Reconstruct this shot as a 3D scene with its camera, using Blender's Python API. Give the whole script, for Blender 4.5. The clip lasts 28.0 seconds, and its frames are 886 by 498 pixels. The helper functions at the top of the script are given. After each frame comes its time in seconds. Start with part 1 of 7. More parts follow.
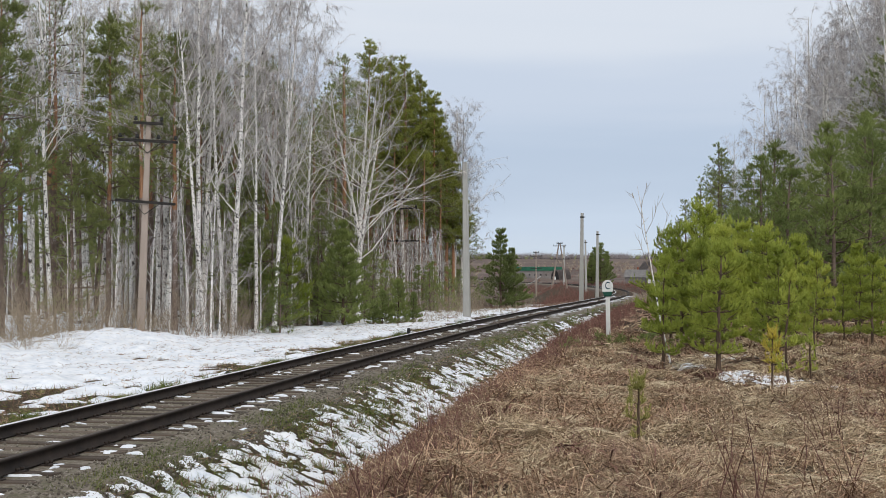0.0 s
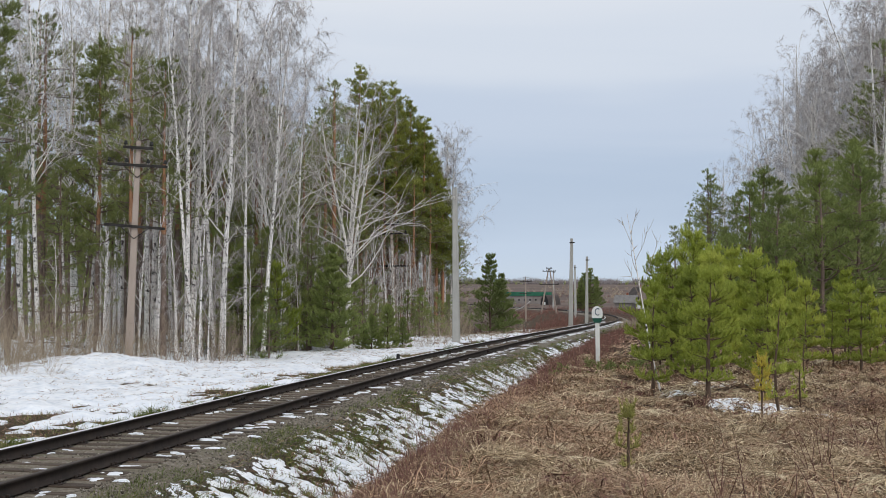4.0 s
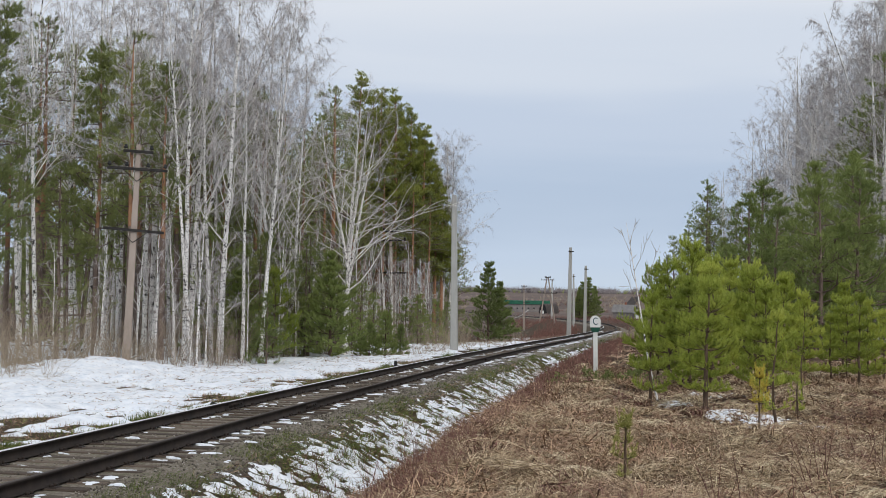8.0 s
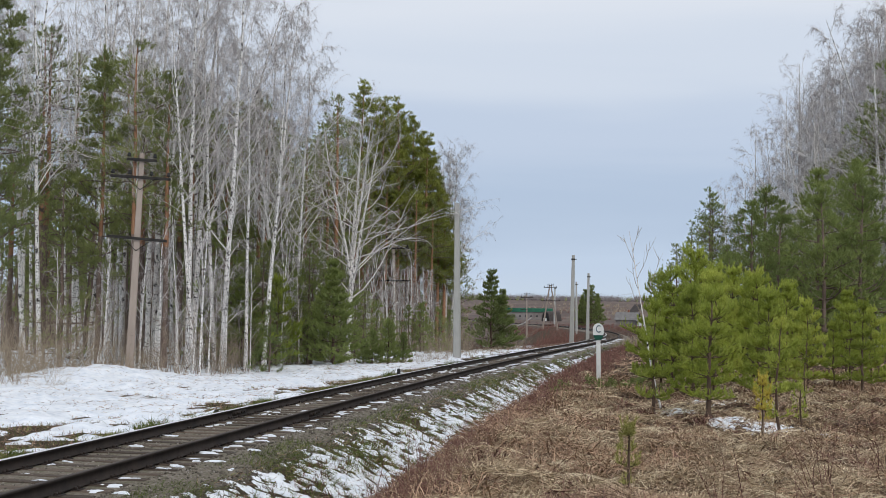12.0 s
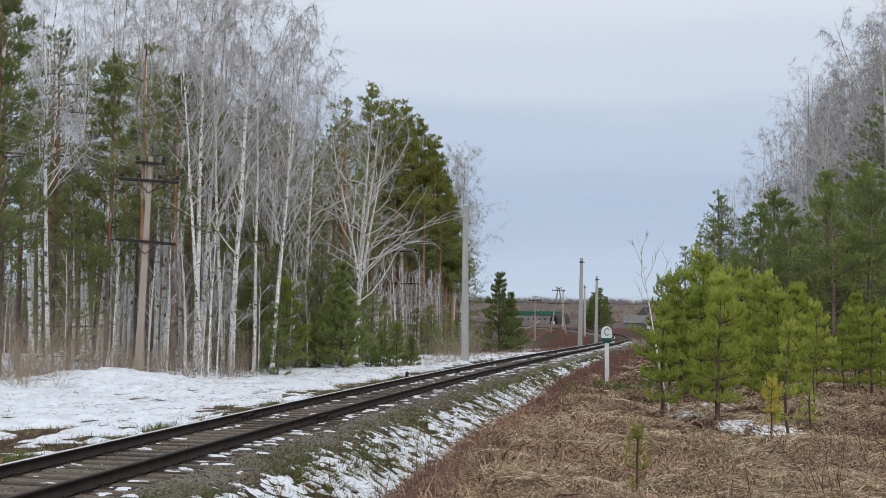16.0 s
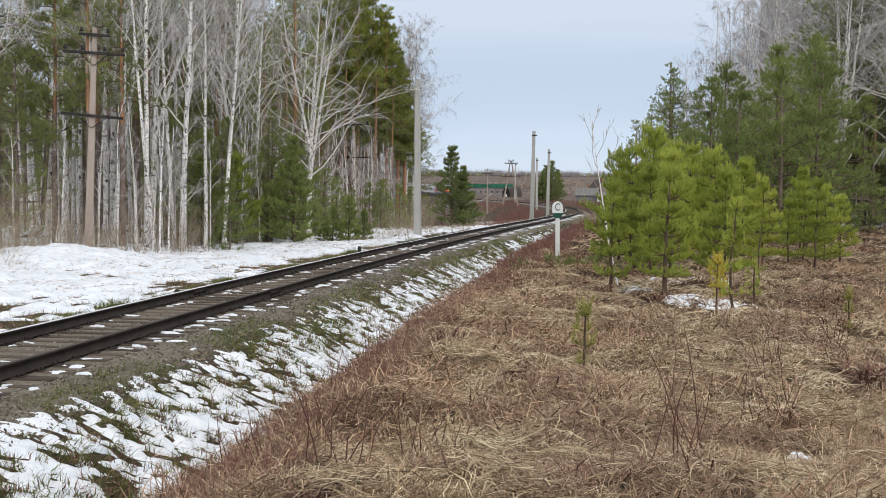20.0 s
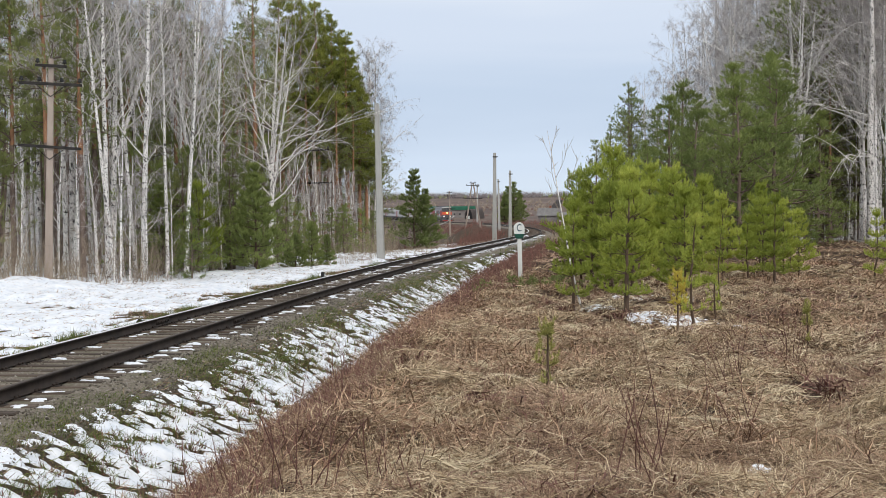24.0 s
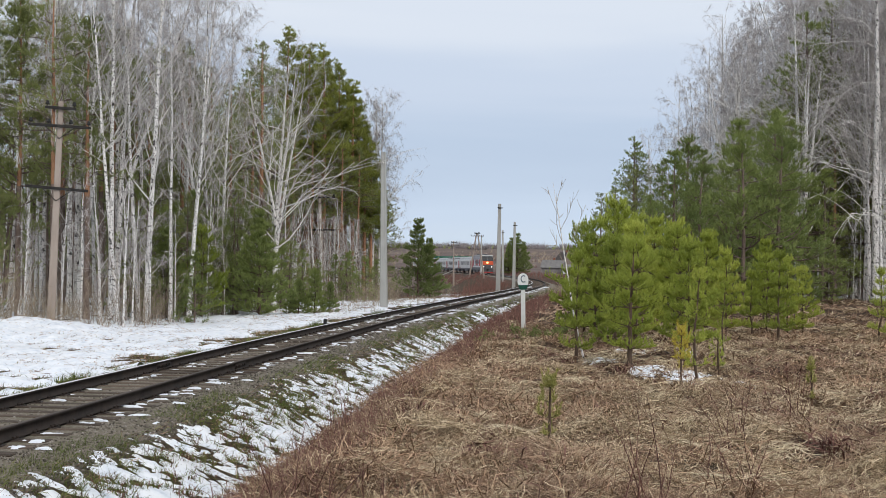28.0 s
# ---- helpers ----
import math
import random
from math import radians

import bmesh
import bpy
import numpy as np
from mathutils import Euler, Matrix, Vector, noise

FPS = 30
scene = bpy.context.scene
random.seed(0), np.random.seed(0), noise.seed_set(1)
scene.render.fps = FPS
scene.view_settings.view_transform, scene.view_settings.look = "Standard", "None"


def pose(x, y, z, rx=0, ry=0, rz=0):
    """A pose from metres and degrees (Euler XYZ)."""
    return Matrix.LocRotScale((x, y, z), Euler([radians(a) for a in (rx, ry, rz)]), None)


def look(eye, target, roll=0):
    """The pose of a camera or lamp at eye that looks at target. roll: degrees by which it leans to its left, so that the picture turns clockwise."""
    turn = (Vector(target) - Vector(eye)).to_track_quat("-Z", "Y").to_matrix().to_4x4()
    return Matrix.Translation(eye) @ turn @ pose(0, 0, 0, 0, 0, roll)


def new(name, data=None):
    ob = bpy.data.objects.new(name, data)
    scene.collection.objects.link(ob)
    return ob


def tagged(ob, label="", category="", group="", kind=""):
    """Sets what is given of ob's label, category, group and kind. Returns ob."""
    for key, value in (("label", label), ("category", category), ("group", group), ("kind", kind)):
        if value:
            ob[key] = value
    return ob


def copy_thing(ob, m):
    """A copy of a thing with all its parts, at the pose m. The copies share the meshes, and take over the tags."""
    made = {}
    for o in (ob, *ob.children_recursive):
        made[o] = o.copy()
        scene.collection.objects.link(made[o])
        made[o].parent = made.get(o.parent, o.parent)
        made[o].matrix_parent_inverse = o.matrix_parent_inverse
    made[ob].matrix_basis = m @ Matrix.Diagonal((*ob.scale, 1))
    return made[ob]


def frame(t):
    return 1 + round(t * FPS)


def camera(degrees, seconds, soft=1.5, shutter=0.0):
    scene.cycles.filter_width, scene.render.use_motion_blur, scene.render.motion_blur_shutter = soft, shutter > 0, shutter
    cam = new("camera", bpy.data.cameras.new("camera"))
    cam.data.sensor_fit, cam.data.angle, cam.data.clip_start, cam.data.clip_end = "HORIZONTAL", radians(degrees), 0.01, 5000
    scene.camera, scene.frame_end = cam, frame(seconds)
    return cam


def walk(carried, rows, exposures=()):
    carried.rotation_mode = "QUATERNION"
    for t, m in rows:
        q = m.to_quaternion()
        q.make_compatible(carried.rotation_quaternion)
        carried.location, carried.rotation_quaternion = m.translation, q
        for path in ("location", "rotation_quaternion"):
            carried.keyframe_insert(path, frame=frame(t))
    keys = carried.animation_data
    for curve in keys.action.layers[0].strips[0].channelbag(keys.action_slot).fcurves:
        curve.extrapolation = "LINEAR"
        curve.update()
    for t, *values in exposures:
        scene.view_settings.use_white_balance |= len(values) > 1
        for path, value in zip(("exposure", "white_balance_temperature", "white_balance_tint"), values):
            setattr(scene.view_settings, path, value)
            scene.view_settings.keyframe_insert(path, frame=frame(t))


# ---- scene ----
cam = camera(41.3, 28.0, soft=0.5)


def aim(x, y, z, yaw, pitch, roll):
    """Camera pose from its place, heading (left positive), pitch (up) and lean, in degrees."""
    a, b = radians(yaw), radians(pitch)
    way = Vector((-math.sin(a) * math.cos(b), math.cos(a) * math.cos(b), math.sin(b)))
    eye = Vector((x, y, z))
    return look(eye, eye + way * 10, roll)


walk(cam, [(t, aim(*r)) for t, *r in (
    (0.0, 0.000, 0.001, 1.638, -0.000, 0.441, 0.000),
    (0.5, 0.011, 0.033, 1.637, -0.282, 0.576, -0.098),
    (1.0, 0.022, 0.035, 1.643, -0.741, 0.666, 0.061),
    (1.5, -0.006, 0.005, 1.660, -0.783, 0.843, 0.194),
    (2.0, -0.004, 0.006, 1.669, -0.624, 1.139, 0.114),
    (2.5, -0.003, 0.017, 1.658, -0.543, 1.304, 0.042),
    (3.0, -0.008, 0.017, 1.664, -0.501, 1.433, 0.088),
    (3.5, -0.004, 0.018, 1.664, -0.485, 1.552, 0.104),
    (5.5, 0.000, 0.013, 1.660, -0.636, 1.805, 0.540),
    (6.0, 0.003, 0.012, 1.661, -0.605, 1.796, 0.592),
    (6.5, 0.004, 0.022, 1.659, -0.565, 1.848, 0.690),
    (7.0, -0.002, -0.007, 1.669, -0.558, 1.905, 0.728),
    (7.5, 0.007, 0.006, 1.666, -0.553, 1.970, 0.829),
    (8.0, -0.002, 0.024, 1.665, -0.553, 2.016, 0.850),
    (8.5, -0.004, 0.007, 1.663, -0.517, 2.017, 0.901),
    (9.0, -0.014, -0.020, 1.659, -0.520, 2.002, 0.980),
    (9.5, -0.014, -0.024, 1.667, -0.512, 2.087, 0.963),
    (10.0, -0.014, -0.001, 1.666, -0.489, 2.220, 1.009),
    (10.5, -0.010, 0.005, 1.669, -0.512, 2.271, 0.967),
    (11.0, -0.012, -0.021, 1.665, -0.509, 2.305, 0.922),
    (11.5, -0.011, -0.025, 1.666, -0.466, 2.348, 0.896),
    (12.0, -0.011, -0.012, 1.668, -0.419, 2.392, 0.790),
    (12.5, -0.008, -0.009, 1.667, -0.345, 2.404, 0.746),
    (14.5, -0.006, -0.005, 1.670, -0.215, 2.379, 0.740),
    (15.0, -0.013, 0.000, 1.664, -0.159, 2.436, 0.776),
    (15.5, -0.012, -0.025, 1.668, -0.093, 2.467, 0.749),
    (16.0, -0.011, -0.012, 1.669, -0.020, 2.532, 0.775),
    (16.5, -0.019, -0.018, 1.674, -0.053, 2.647, 0.759),
    (17.0, -0.015, -0.020, 1.684, -0.210, 2.484, 0.725),
    (17.5, -0.013, 0.005, 1.690, -0.521, 1.833, 0.935),
    (18.0, -0.017, -0.018, 1.695, -0.718, 1.268, 1.215),
    (18.5, -0.016, 0.018, 1.692, -1.091, 0.362, 1.717),
    (19.0, -0.011, 0.003, 1.694, -1.213, -0.226, 1.596),
    (19.5, 0.007, 0.010, 1.708, -1.537, -2.723, 0.692),
    (20.0, 0.007, -0.026, 1.737, -2.403, -3.632, 0.663),
    (20.5, 0.018, -0.033, 1.739, -2.591, -3.637, 0.382),
    (21.0, 0.017, -0.040, 1.736, -2.876, -3.497, 0.231),
    (21.5, 0.024, -0.051, 1.741, -3.302, -3.383, -0.304),
    (23.5, 0.031, -0.080, 1.743, -4.051, -2.565, -0.844),
    (24.0, 0.026, -0.087, 1.741, -4.173, -2.513, -0.632),
    (24.5, 0.028, -0.098, 1.746, -4.262, -2.401, -0.557),
    (25.0, 0.028, -0.087, 1.752, -4.598, -1.677, -0.910),
    (25.5, 0.035, -0.127, 1.748, -4.819, -0.216, -0.900),
    (26.0, 0.026, -0.111, 1.747, -4.867, 0.880, -0.398),
    (26.5, 0.029, -0.098, 1.743, -4.851, 0.980, -0.091),
    (27.0, 0.022, -0.089, 1.742, -4.595, 0.502, 0.201),
    (27.5, 0.016, -0.064, 1.736, -4.169, -0.121, 0.425),
    (28.0, 0.020, -0.072, 1.731, -3.999, -0.086, 0.602),
)], exposures=((0.0, -0.02, 6500, 10), (3.0, -0.08, 6420, 10), (8.0, -0.11, 6350, 10), (15.0, -0.14, 6220, 10), (17.0, -0.16, 6260, 10), (18.5, -0.06, 6430, 10), (19.5, 0.08, 6500, 10), (20.0, 0.14, 6500, 10), (24.0, 0.16, 6500, 10), (25.0, 0.15, 6450, 10), (25.7, -0.02, 6320, 10), (26.5, -0.05, 6300, 10), (28.0, 0.03, 6400, 10)))

# ---- sky and sun ----
world = bpy.data.worlds.new("overcast_sky")
scene.world = world
world.use_nodes = True
wt = world.node_tree
wt.nodes.clear()


def wnode(kind, **kw):
    n = wt.nodes.new(kind)
    for k, v in kw.items():
        n.inputs[k].default_value = v
    return n


w_out = wnode("ShaderNodeOutputWorld")
w_bg = wnode("ShaderNodeBackground", Strength=1.0)
w_sky = wnode("ShaderNodeTexSky")
w_sky.sky_type = "NISHITA"
w_sky.sun_disc = False
w_sky.sun_elevation, w_sky.sun_rotation = radians(41), radians(163)
w_sky.air_density, w_sky.dust_density, w_sky.ozone_density = 1.0, 2.5, 1.5
w_dim = wnode("ShaderNodeMix")
w_dim.data_type, w_dim.blend_type = "RGBA", "MULTIPLY"
w_dim.inputs["Factor"].default_value = 1.0
w_dim.inputs[7].default_value = (0.05, 0.05, 0.05, 1)
w_co = wnode("ShaderNodeTexCoord")
w_sep = wnode("ShaderNodeSeparateXYZ")
w_map = wnode("ShaderNodeMapping")
w_map.inputs["Scale"].default_value = (1.0, 1.0, 9.0)
w_map.inputs["Rotation"].default_value = (0, radians(4), 0)
w_noise = wnode("ShaderNodeTexNoise", Scale=1.7, Detail=4.0, Roughness=0.5, Distortion=0.4)
w_add = wnode("ShaderNodeMath")
w_add.operation = "MULTIPLY_ADD"
w_add.inputs[1].default_value = 0.13
w_ramp = wnode("ShaderNodeValToRGB")
cr = w_ramp.color_ramp
cr.interpolation = "EASE"
stops = ((0.0, (0.68, 0.78, 0.90)), (0.035, (0.64, 0.75, 0.90)), (0.085, (0.55, 0.655, 0.81)), (0.135, (0.64, 0.725, 0.86)),
         (0.19, (0.77, 0.83, 0.92)), (0.28, (0.89, 0.92, 0.97)), (1.0, (0.90, 0.93, 0.98)))
while len(cr.elements) < len(stops):
    cr.elements.new(0.5)
for el, (p, c) in zip(cr.elements, stops):
    el.position, el.color = p, (*c, 1)
w_sub = wnode("ShaderNodeMath")
w_sub.operation = "SUBTRACT"
w_sub.inputs[1].default_value = 0.065
w_mix = wnode("ShaderNodeMix")
w_mix.data_type = "RGBA"
w_mix.inputs["Factor"].default_value = 0.90
wl = wt.links.new
wl(w_co.outputs["Generated"], w_map.inputs["Vector"])
wl(w_map.outputs["Vector"], w_noise.inputs["Vector"])
wl(w_co.outputs["Generated"], w_sep.inputs["Vector"])
wl(w_noise.outputs["Fac"], w_add.inputs[0])
wl(w_sep.outputs["Z"], w_add.inputs[2])
wl(w_add.outputs[0], w_sub.inputs[0])
wl(w_sub.outputs[0], w_ramp.inputs["Fac"])
wl(w_sky.outputs["Color"], w_dim.inputs[6])
wl(w_dim.outputs[2], w_mix.inputs[6])
wl(w_ramp.outputs["Color"], w_mix.inputs[7])
wl(w_mix.outputs[2], w_bg.inputs["Color"])
wl(w_bg.outputs["Background"], w_out.inputs["Surface"])

sun = new("sun", bpy.data.lights.new("sun", "SUN"))
sun.data.energy, sun.data.angle, sun.data.color = 1.42, radians(16), (1.0, 0.95, 0.87)
sun.matrix_world = look((9, -30, 27), (0, 0, 0))
scene.view_settings.exposure = 0.0

# ---- materials ----
def surf(name, stops, scale=4.0, detail=6.0, stretch=(1, 1, 1), rough=0.85, bump=0.3, bump_scale=None, island=0.0, obrand=0.0,
         metallic=0.0, spec=0.3, grime=0.0, grime_col=(0.05, 0.04, 0.03), depth=0.02, transl=0.0, lo=0.3, hi=0.7, world_space=False):
    """Rough natural surface: two scales of noise through a colour ramp, random per blade or per thing, relief and grime."""
    m = bpy.data.materials.new(name)
    m.use_nodes = True
    t = m.node_tree
    b = t.nodes["Principled BSDF"]
    N, L = t.nodes.new, t.links.new
    b.inputs["Roughness"].default_value, b.inputs["Metallic"].default_value = rough, metallic
    b.inputs["Specular IOR Level"].default_value = spec
    co = N("ShaderNodeTexCoord")
    geo = N("ShaderNodeNewGeometry")
    mp = N("ShaderNodeMapping")
    mp.inputs["Scale"].default_value = stretch
    L(geo.outputs["Position"] if world_space else co.outputs["Object"], mp.inputs["Vector"])
    n1 = N("ShaderNodeTexNoise")
    n1.inputs["Scale"].default_value, n1.inputs["Detail"].default_value, n1.inputs["Roughness"].default_value = scale, detail, 0.62
    L(mp.outputs["Vector"], n1.inputs["Vector"])
    mr = N("ShaderNodeMapRange")
    mr.inputs["From Min"].default_value, mr.inputs["From Max"].default_value = lo, hi
    L(n1.outputs["Fac"], mr.inputs["Value"])
    fac = mr.outputs["Result"]
    for amount, source in ((island, geo.outputs["Random Per Island"]), (obrand, None)):
        if amount:
            if source is None:
                source = N("ShaderNodeObjectInfo").outputs["Random"]
            mx = N("ShaderNodeMix")
            mx.inputs["Factor"].default_value = amount
            L(fac, mx.inputs[2])
            L(source, mx.inputs[3])
            fac = mx.outputs[0]
    rp = N("ShaderNodeValToRGB")
    while len(rp.color_ramp.elements) < len(stops):
        rp.color_ramp.elements.new(0.5)
    for k, (el, c) in enumerate(zip(rp.color_ramp.elements, stops)):
        el.position, el.color = k / max(1, len(stops) - 1), (*c, 1)
    L(fac, rp.inputs["Fac"])
    col = rp.outputs["Color"]
    if grime:
        n2 = N("ShaderNodeTexNoise")
        n2.inputs["Scale"].default_value, n2.inputs["Detail"].default_value = scale * 0.23, 5
        L(mp.outputs["Vector"], n2.inputs["Vector"])
        m2 = N("ShaderNodeMapRange")
        m2.inputs["From Min"].default_value, m2.inputs["From Max"].default_value, m2.inputs["To Max"].default_value = 0.45, 0.7, grime
        L(n2.outputs["Fac"], m2.inputs["Value"])
        mg = N("ShaderNodeMix")
        mg.data_type = "RGBA"
        mg.inputs[7].default_value = (*grime_col, 1)
        L(m2.outputs["Result"], mg.inputs["Factor"])
        L(col, mg.inputs[6])
        col = mg.outputs[2]
    L(col, b.inputs["Base Color"])
    if bump:
        nb = N("ShaderNodeTexNoise")
        nb.inputs["Scale"].default_value, nb.inputs["Detail"].default_value = bump_scale or scale * 3, 5
        L(mp.outputs["Vector"], nb.inputs["Vector"])
        bp = N("ShaderNodeBump")
        bp.inputs["Strength"].default_value, bp.inputs["Distance"].default_value = bump, depth
        L(nb.outputs["Fac"], bp.inputs["Height"])
        L(bp.outputs["Normal"], b.inputs["Normal"])
    if transl:
        tr = N("ShaderNodeBsdfTranslucent")
        L(col, tr.inputs["Color"])
        ms = N("ShaderNodeMixShader")
        ms.inputs["Fac"].default_value = transl
        out = t.nodes["Material Output"]
        L(b.outputs["BSDF"], ms.inputs[1])
        L(tr.outputs["BSDF"], ms.inputs[2])
        L(ms.outputs["Shader"], out.inputs["Surface"])
    return m


def birch_bark(name):
    """White bark with short dark dashes across it and larger black scars."""
    m = bpy.data.materials.new(name)
    m.use_nodes = True
    t = m.node_tree
    b = t.nodes["Principled BSDF"]
    N, L = t.nodes.new, t.links.new
    b.inputs["Roughness"].default_value = 0.8
    co = N("ShaderNodeTexCoord")
    cols = []
    for sc, st, lo, hi in ((6.5, (2.2, 2.2, 3.2), 0.55, 0.61), (2.4, (2.6, 2.6, 2.2), 0.57, 0.63)):
        mp = N("ShaderNodeMapping")
        mp.inputs["Scale"].default_value = st
        L(co.outputs["Object"], mp.inputs["Vector"])
        n = N("ShaderNodeTexNoise")
        n.inputs["Scale"].default_value, n.inputs["Detail"].default_value, n.inputs["Distortion"].default_value = sc, 5, 0.7
        L(mp.outputs["Vector"], n.inputs["Vector"])
        r = N("ShaderNodeMapRange")
        r.inputs["From Min"].default_value, r.inputs["From Max"].default_value = lo, hi
        L(n.outputs["Fac"], r.inputs["Value"])
        cols.append(r.outputs["Result"])
    mx = N("ShaderNodeMath")
    mx.operation = "MAXIMUM"
    L(cols[0], mx.inputs[0])
    L(cols[1], mx.inputs[1])
    oi = N("ShaderNodeObjectInfo")
    tone = N("ShaderNodeMix")
    tone.data_type = "RGBA"
    tone.inputs[6].default_value, tone.inputs[7].default_value = (0.90, 0.88, 0.86, 1), (0.74, 0.70, 0.67, 1)
    L(oi.outputs["Random"], tone.inputs["Factor"])
    mc = N("ShaderNodeMix")
    mc.data_type = "RGBA"
    mc.inputs[7].default_value = (0.045, 0.04, 0.036, 1)
    L(tone.outputs[2], mc.inputs[6])
    L(mx.outputs[0], mc.inputs["Factor"])
    L(mc.outputs[2], b.inputs["Base Color"])
    return m


M_birch = birch_bark("birch_bark")
M_limb = surf("birch_limb", ((0.64, 0.60, 0.57), (0.88, 0.855, 0.83)), scale=2, obrand=0.4, bump=0)
M_twig = surf("birch_twig", ((0.30, 0.265, 0.258), (0.68, 0.63, 0.62)), scale=1.5, island=0.5, obrand=0.2, bump=0)
M_shrub = surf("shrub_twig", ((0.20, 0.155, 0.11), (0.48, 0.395, 0.29)), scale=1.5, island=0.6, bump=0)
M_redtwig = surf("red_twig", ((0.06, 0.031, 0.026), (0.25, 0.122, 0.095)), scale=1.5, island=0.7, bump=0)
M_pinebark_lo = surf("pine_bark_lower", ((0.10, 0.072, 0.058), (0.26, 0.195, 0.16)), scale=5, stretch=(1, 1, 0.35), bump=0.8, obrand=0.2)
M_pinebark_up = surf("pine_bark_upper", ((0.24, 0.125, 0.07), (0.46, 0.245, 0.14)), scale=5, stretch=(1, 1, 0.4), bump=0.5, obrand=0.2)
M_youngbark = surf("young_pine_bark", ((0.055, 0.036, 0.026), (0.14, 0.095, 0.068)), scale=7, stretch=(1, 1, 0.4), bump=0.5)
M_needle = surf("pine_needle", ((0.14, 0.175, 0.072), (0.29, 0.325, 0.122), (0.48, 0.49, 0.195)), scale=0.7, island=0.45, obrand=0.35, bump=0, rough=0.6, transl=0.45)
M_needle_fresh = surf("fresh_pine_needle", ((0.12, 0.16, 0.060), (0.26, 0.315, 0.105), (0.43, 0.48, 0.165)), scale=0.7, island=0.45, obrand=0.35, bump=0, rough=0.6, transl=0.45)
# Lighter olive copy of the needles: the lit look is put into the colour.
M_needle_olive = surf("sunlit_pine_needle", ((0.15, 0.175, 0.040), (0.32, 0.345, 0.082), (0.51, 0.51, 0.13)), scale=0.7, island=0.45, obrand=0.3, bump=0, rough=0.6, transl=0.4)
# Darker twig colour that has the shade of the forest's depth put in.
M_deep = surf("shaded_branches", ((0.15, 0.122, 0.102), (0.38, 0.315, 0.265)), scale=0.6, island=0.6, bump=0)
M_needle_young = surf("young_pine_needle", ((0.15, 0.20, 0.037), (0.41, 0.47, 0.092), (0.71, 0.72, 0.18)), scale=1.2, island=0.4, obrand=0.4, bump=0, rough=0.55, transl=0.5)
M_needle_yellow = surf("yellowed_needle", ((0.40, 0.34, 0.05), (0.78, 0.64, 0.13)), scale=1.2, island=0.5, bump=0, rough=0.6, transl=0.3)
M_needle_pale = surf("pale_seedling_needle", ((0.22, 0.23, 0.06), (0.50, 0.47, 0.16)), scale=1.2, island=0.5, bump=0, rough=0.6, transl=0.3)
M_straw = surf("dry_straw", ((0.07, 0.046, 0.028), (0.43, 0.315, 0.19), (0.86, 0.73, 0.51)), scale=0.5, island=0.85, bump=0, transl=0.1, world_space=True)
M_bleached = surf("bleached_straw", ((0.34, 0.26, 0.16), (0.86, 0.75, 0.53)), scale=0.5, island=0.8, bump=0, transl=0.1, world_space=True)
M_russet = surf("russet_stems", ((0.028, 0.018, 0.013), (0.25, 0.152, 0.10), (0.62, 0.45, 0.31)), scale=0.6, island=0.85, bump=0, world_space=True)
M_bracken = surf("withered_bracken", ((0.055, 0.033, 0.022), (0.30, 0.18, 0.112), (0.60, 0.43, 0.28)), scale=0.9, island=0.8, bump=0, world_space=True)
M_grass = surf("green_grass", ((0.045, 0.068, 0.016), (0.125, 0.16, 0.036), (0.30, 0.30, 0.10)), scale=0.8, island=0.6, bump=0, transl=0.2, world_space=True)
# Blue-grey mottling puts the shade of small hollows into the colour; grime is dirt.
M_snow = surf("old_snow", ((0.54, 0.60, 0.68), (0.76, 0.80, 0.86), (0.87, 0.895, 0.93)), scale=3.4, detail=8, rough=0.55, bump=0.7, bump_scale=9, depth=0.05, grime=0.22, grime_col=(0.42, 0.39, 0.36), spec=0.4, lo=0.28, hi=0.62)
M_ballast = surf("ballast", ((0.055, 0.046, 0.034), (0.16, 0.135, 0.105), (0.33, 0.30, 0.25)), scale=24, bump=1.0, bump_scale=40, grime=0.6, grime_col=(0.075, 0.075, 0.03), island=0.3)
M_stone = surf("ballast_stone", ((0.055, 0.048, 0.038), (0.15, 0.13, 0.105), (0.33, 0.30, 0.26)), scale=3, island=0.9, bump=0.3)
M_sleeper = surf("tarred_sleeper", ((0.018, 0.014, 0.011), (0.068, 0.05, 0.037), (0.165, 0.125, 0.095)), scale=9, stretch=(0.15, 1, 1), bump=1.0, depth=0.03, obrand=0.45)
M_rail = surf("rail_side", ((0.012, 0.010, 0.009), (0.042, 0.030, 0.024)), scale=3, bump=0.2, rough=0.8)
# Worn steel; part of its sky gleam is put into the light colour.
M_railtop = surf("rail_head", ((0.72, 0.72, 0.73), (0.88, 0.88, 0.89)), scale=3, bump=0.05, rough=0.5, metallic=0.75, spec=0.5)
# The near rail's missing gleam is put into this darker brown head.
M_raildull = surf("rusty_rail_head", ((0.035, 0.028, 0.024), (0.09, 0.072, 0.062)), scale=3, stretch=(1, 0.2, 1), bump=0.1, rough=0.7, metallic=0.2)
M_conc = surf("concrete", ((0.36, 0.36, 0.345), (0.50, 0.50, 0.485)), scale=3, stretch=(1, 1, 0.3), bump=0.3, grime=0.4, grime_col=(0.22, 0.21, 0.19), obrand=0.3)
M_conc_warm = surf("weathered_pole", ((0.27, 0.22, 0.185), (0.40, 0.335, 0.29)), scale=3, stretch=(1, 1, 0.25), bump=0.4, obrand=0.4)
M_darkwood = surf("dark_arm", ((0.014, 0.013, 0.013), (0.045, 0.04, 0.036)), scale=4, bump=0.3)
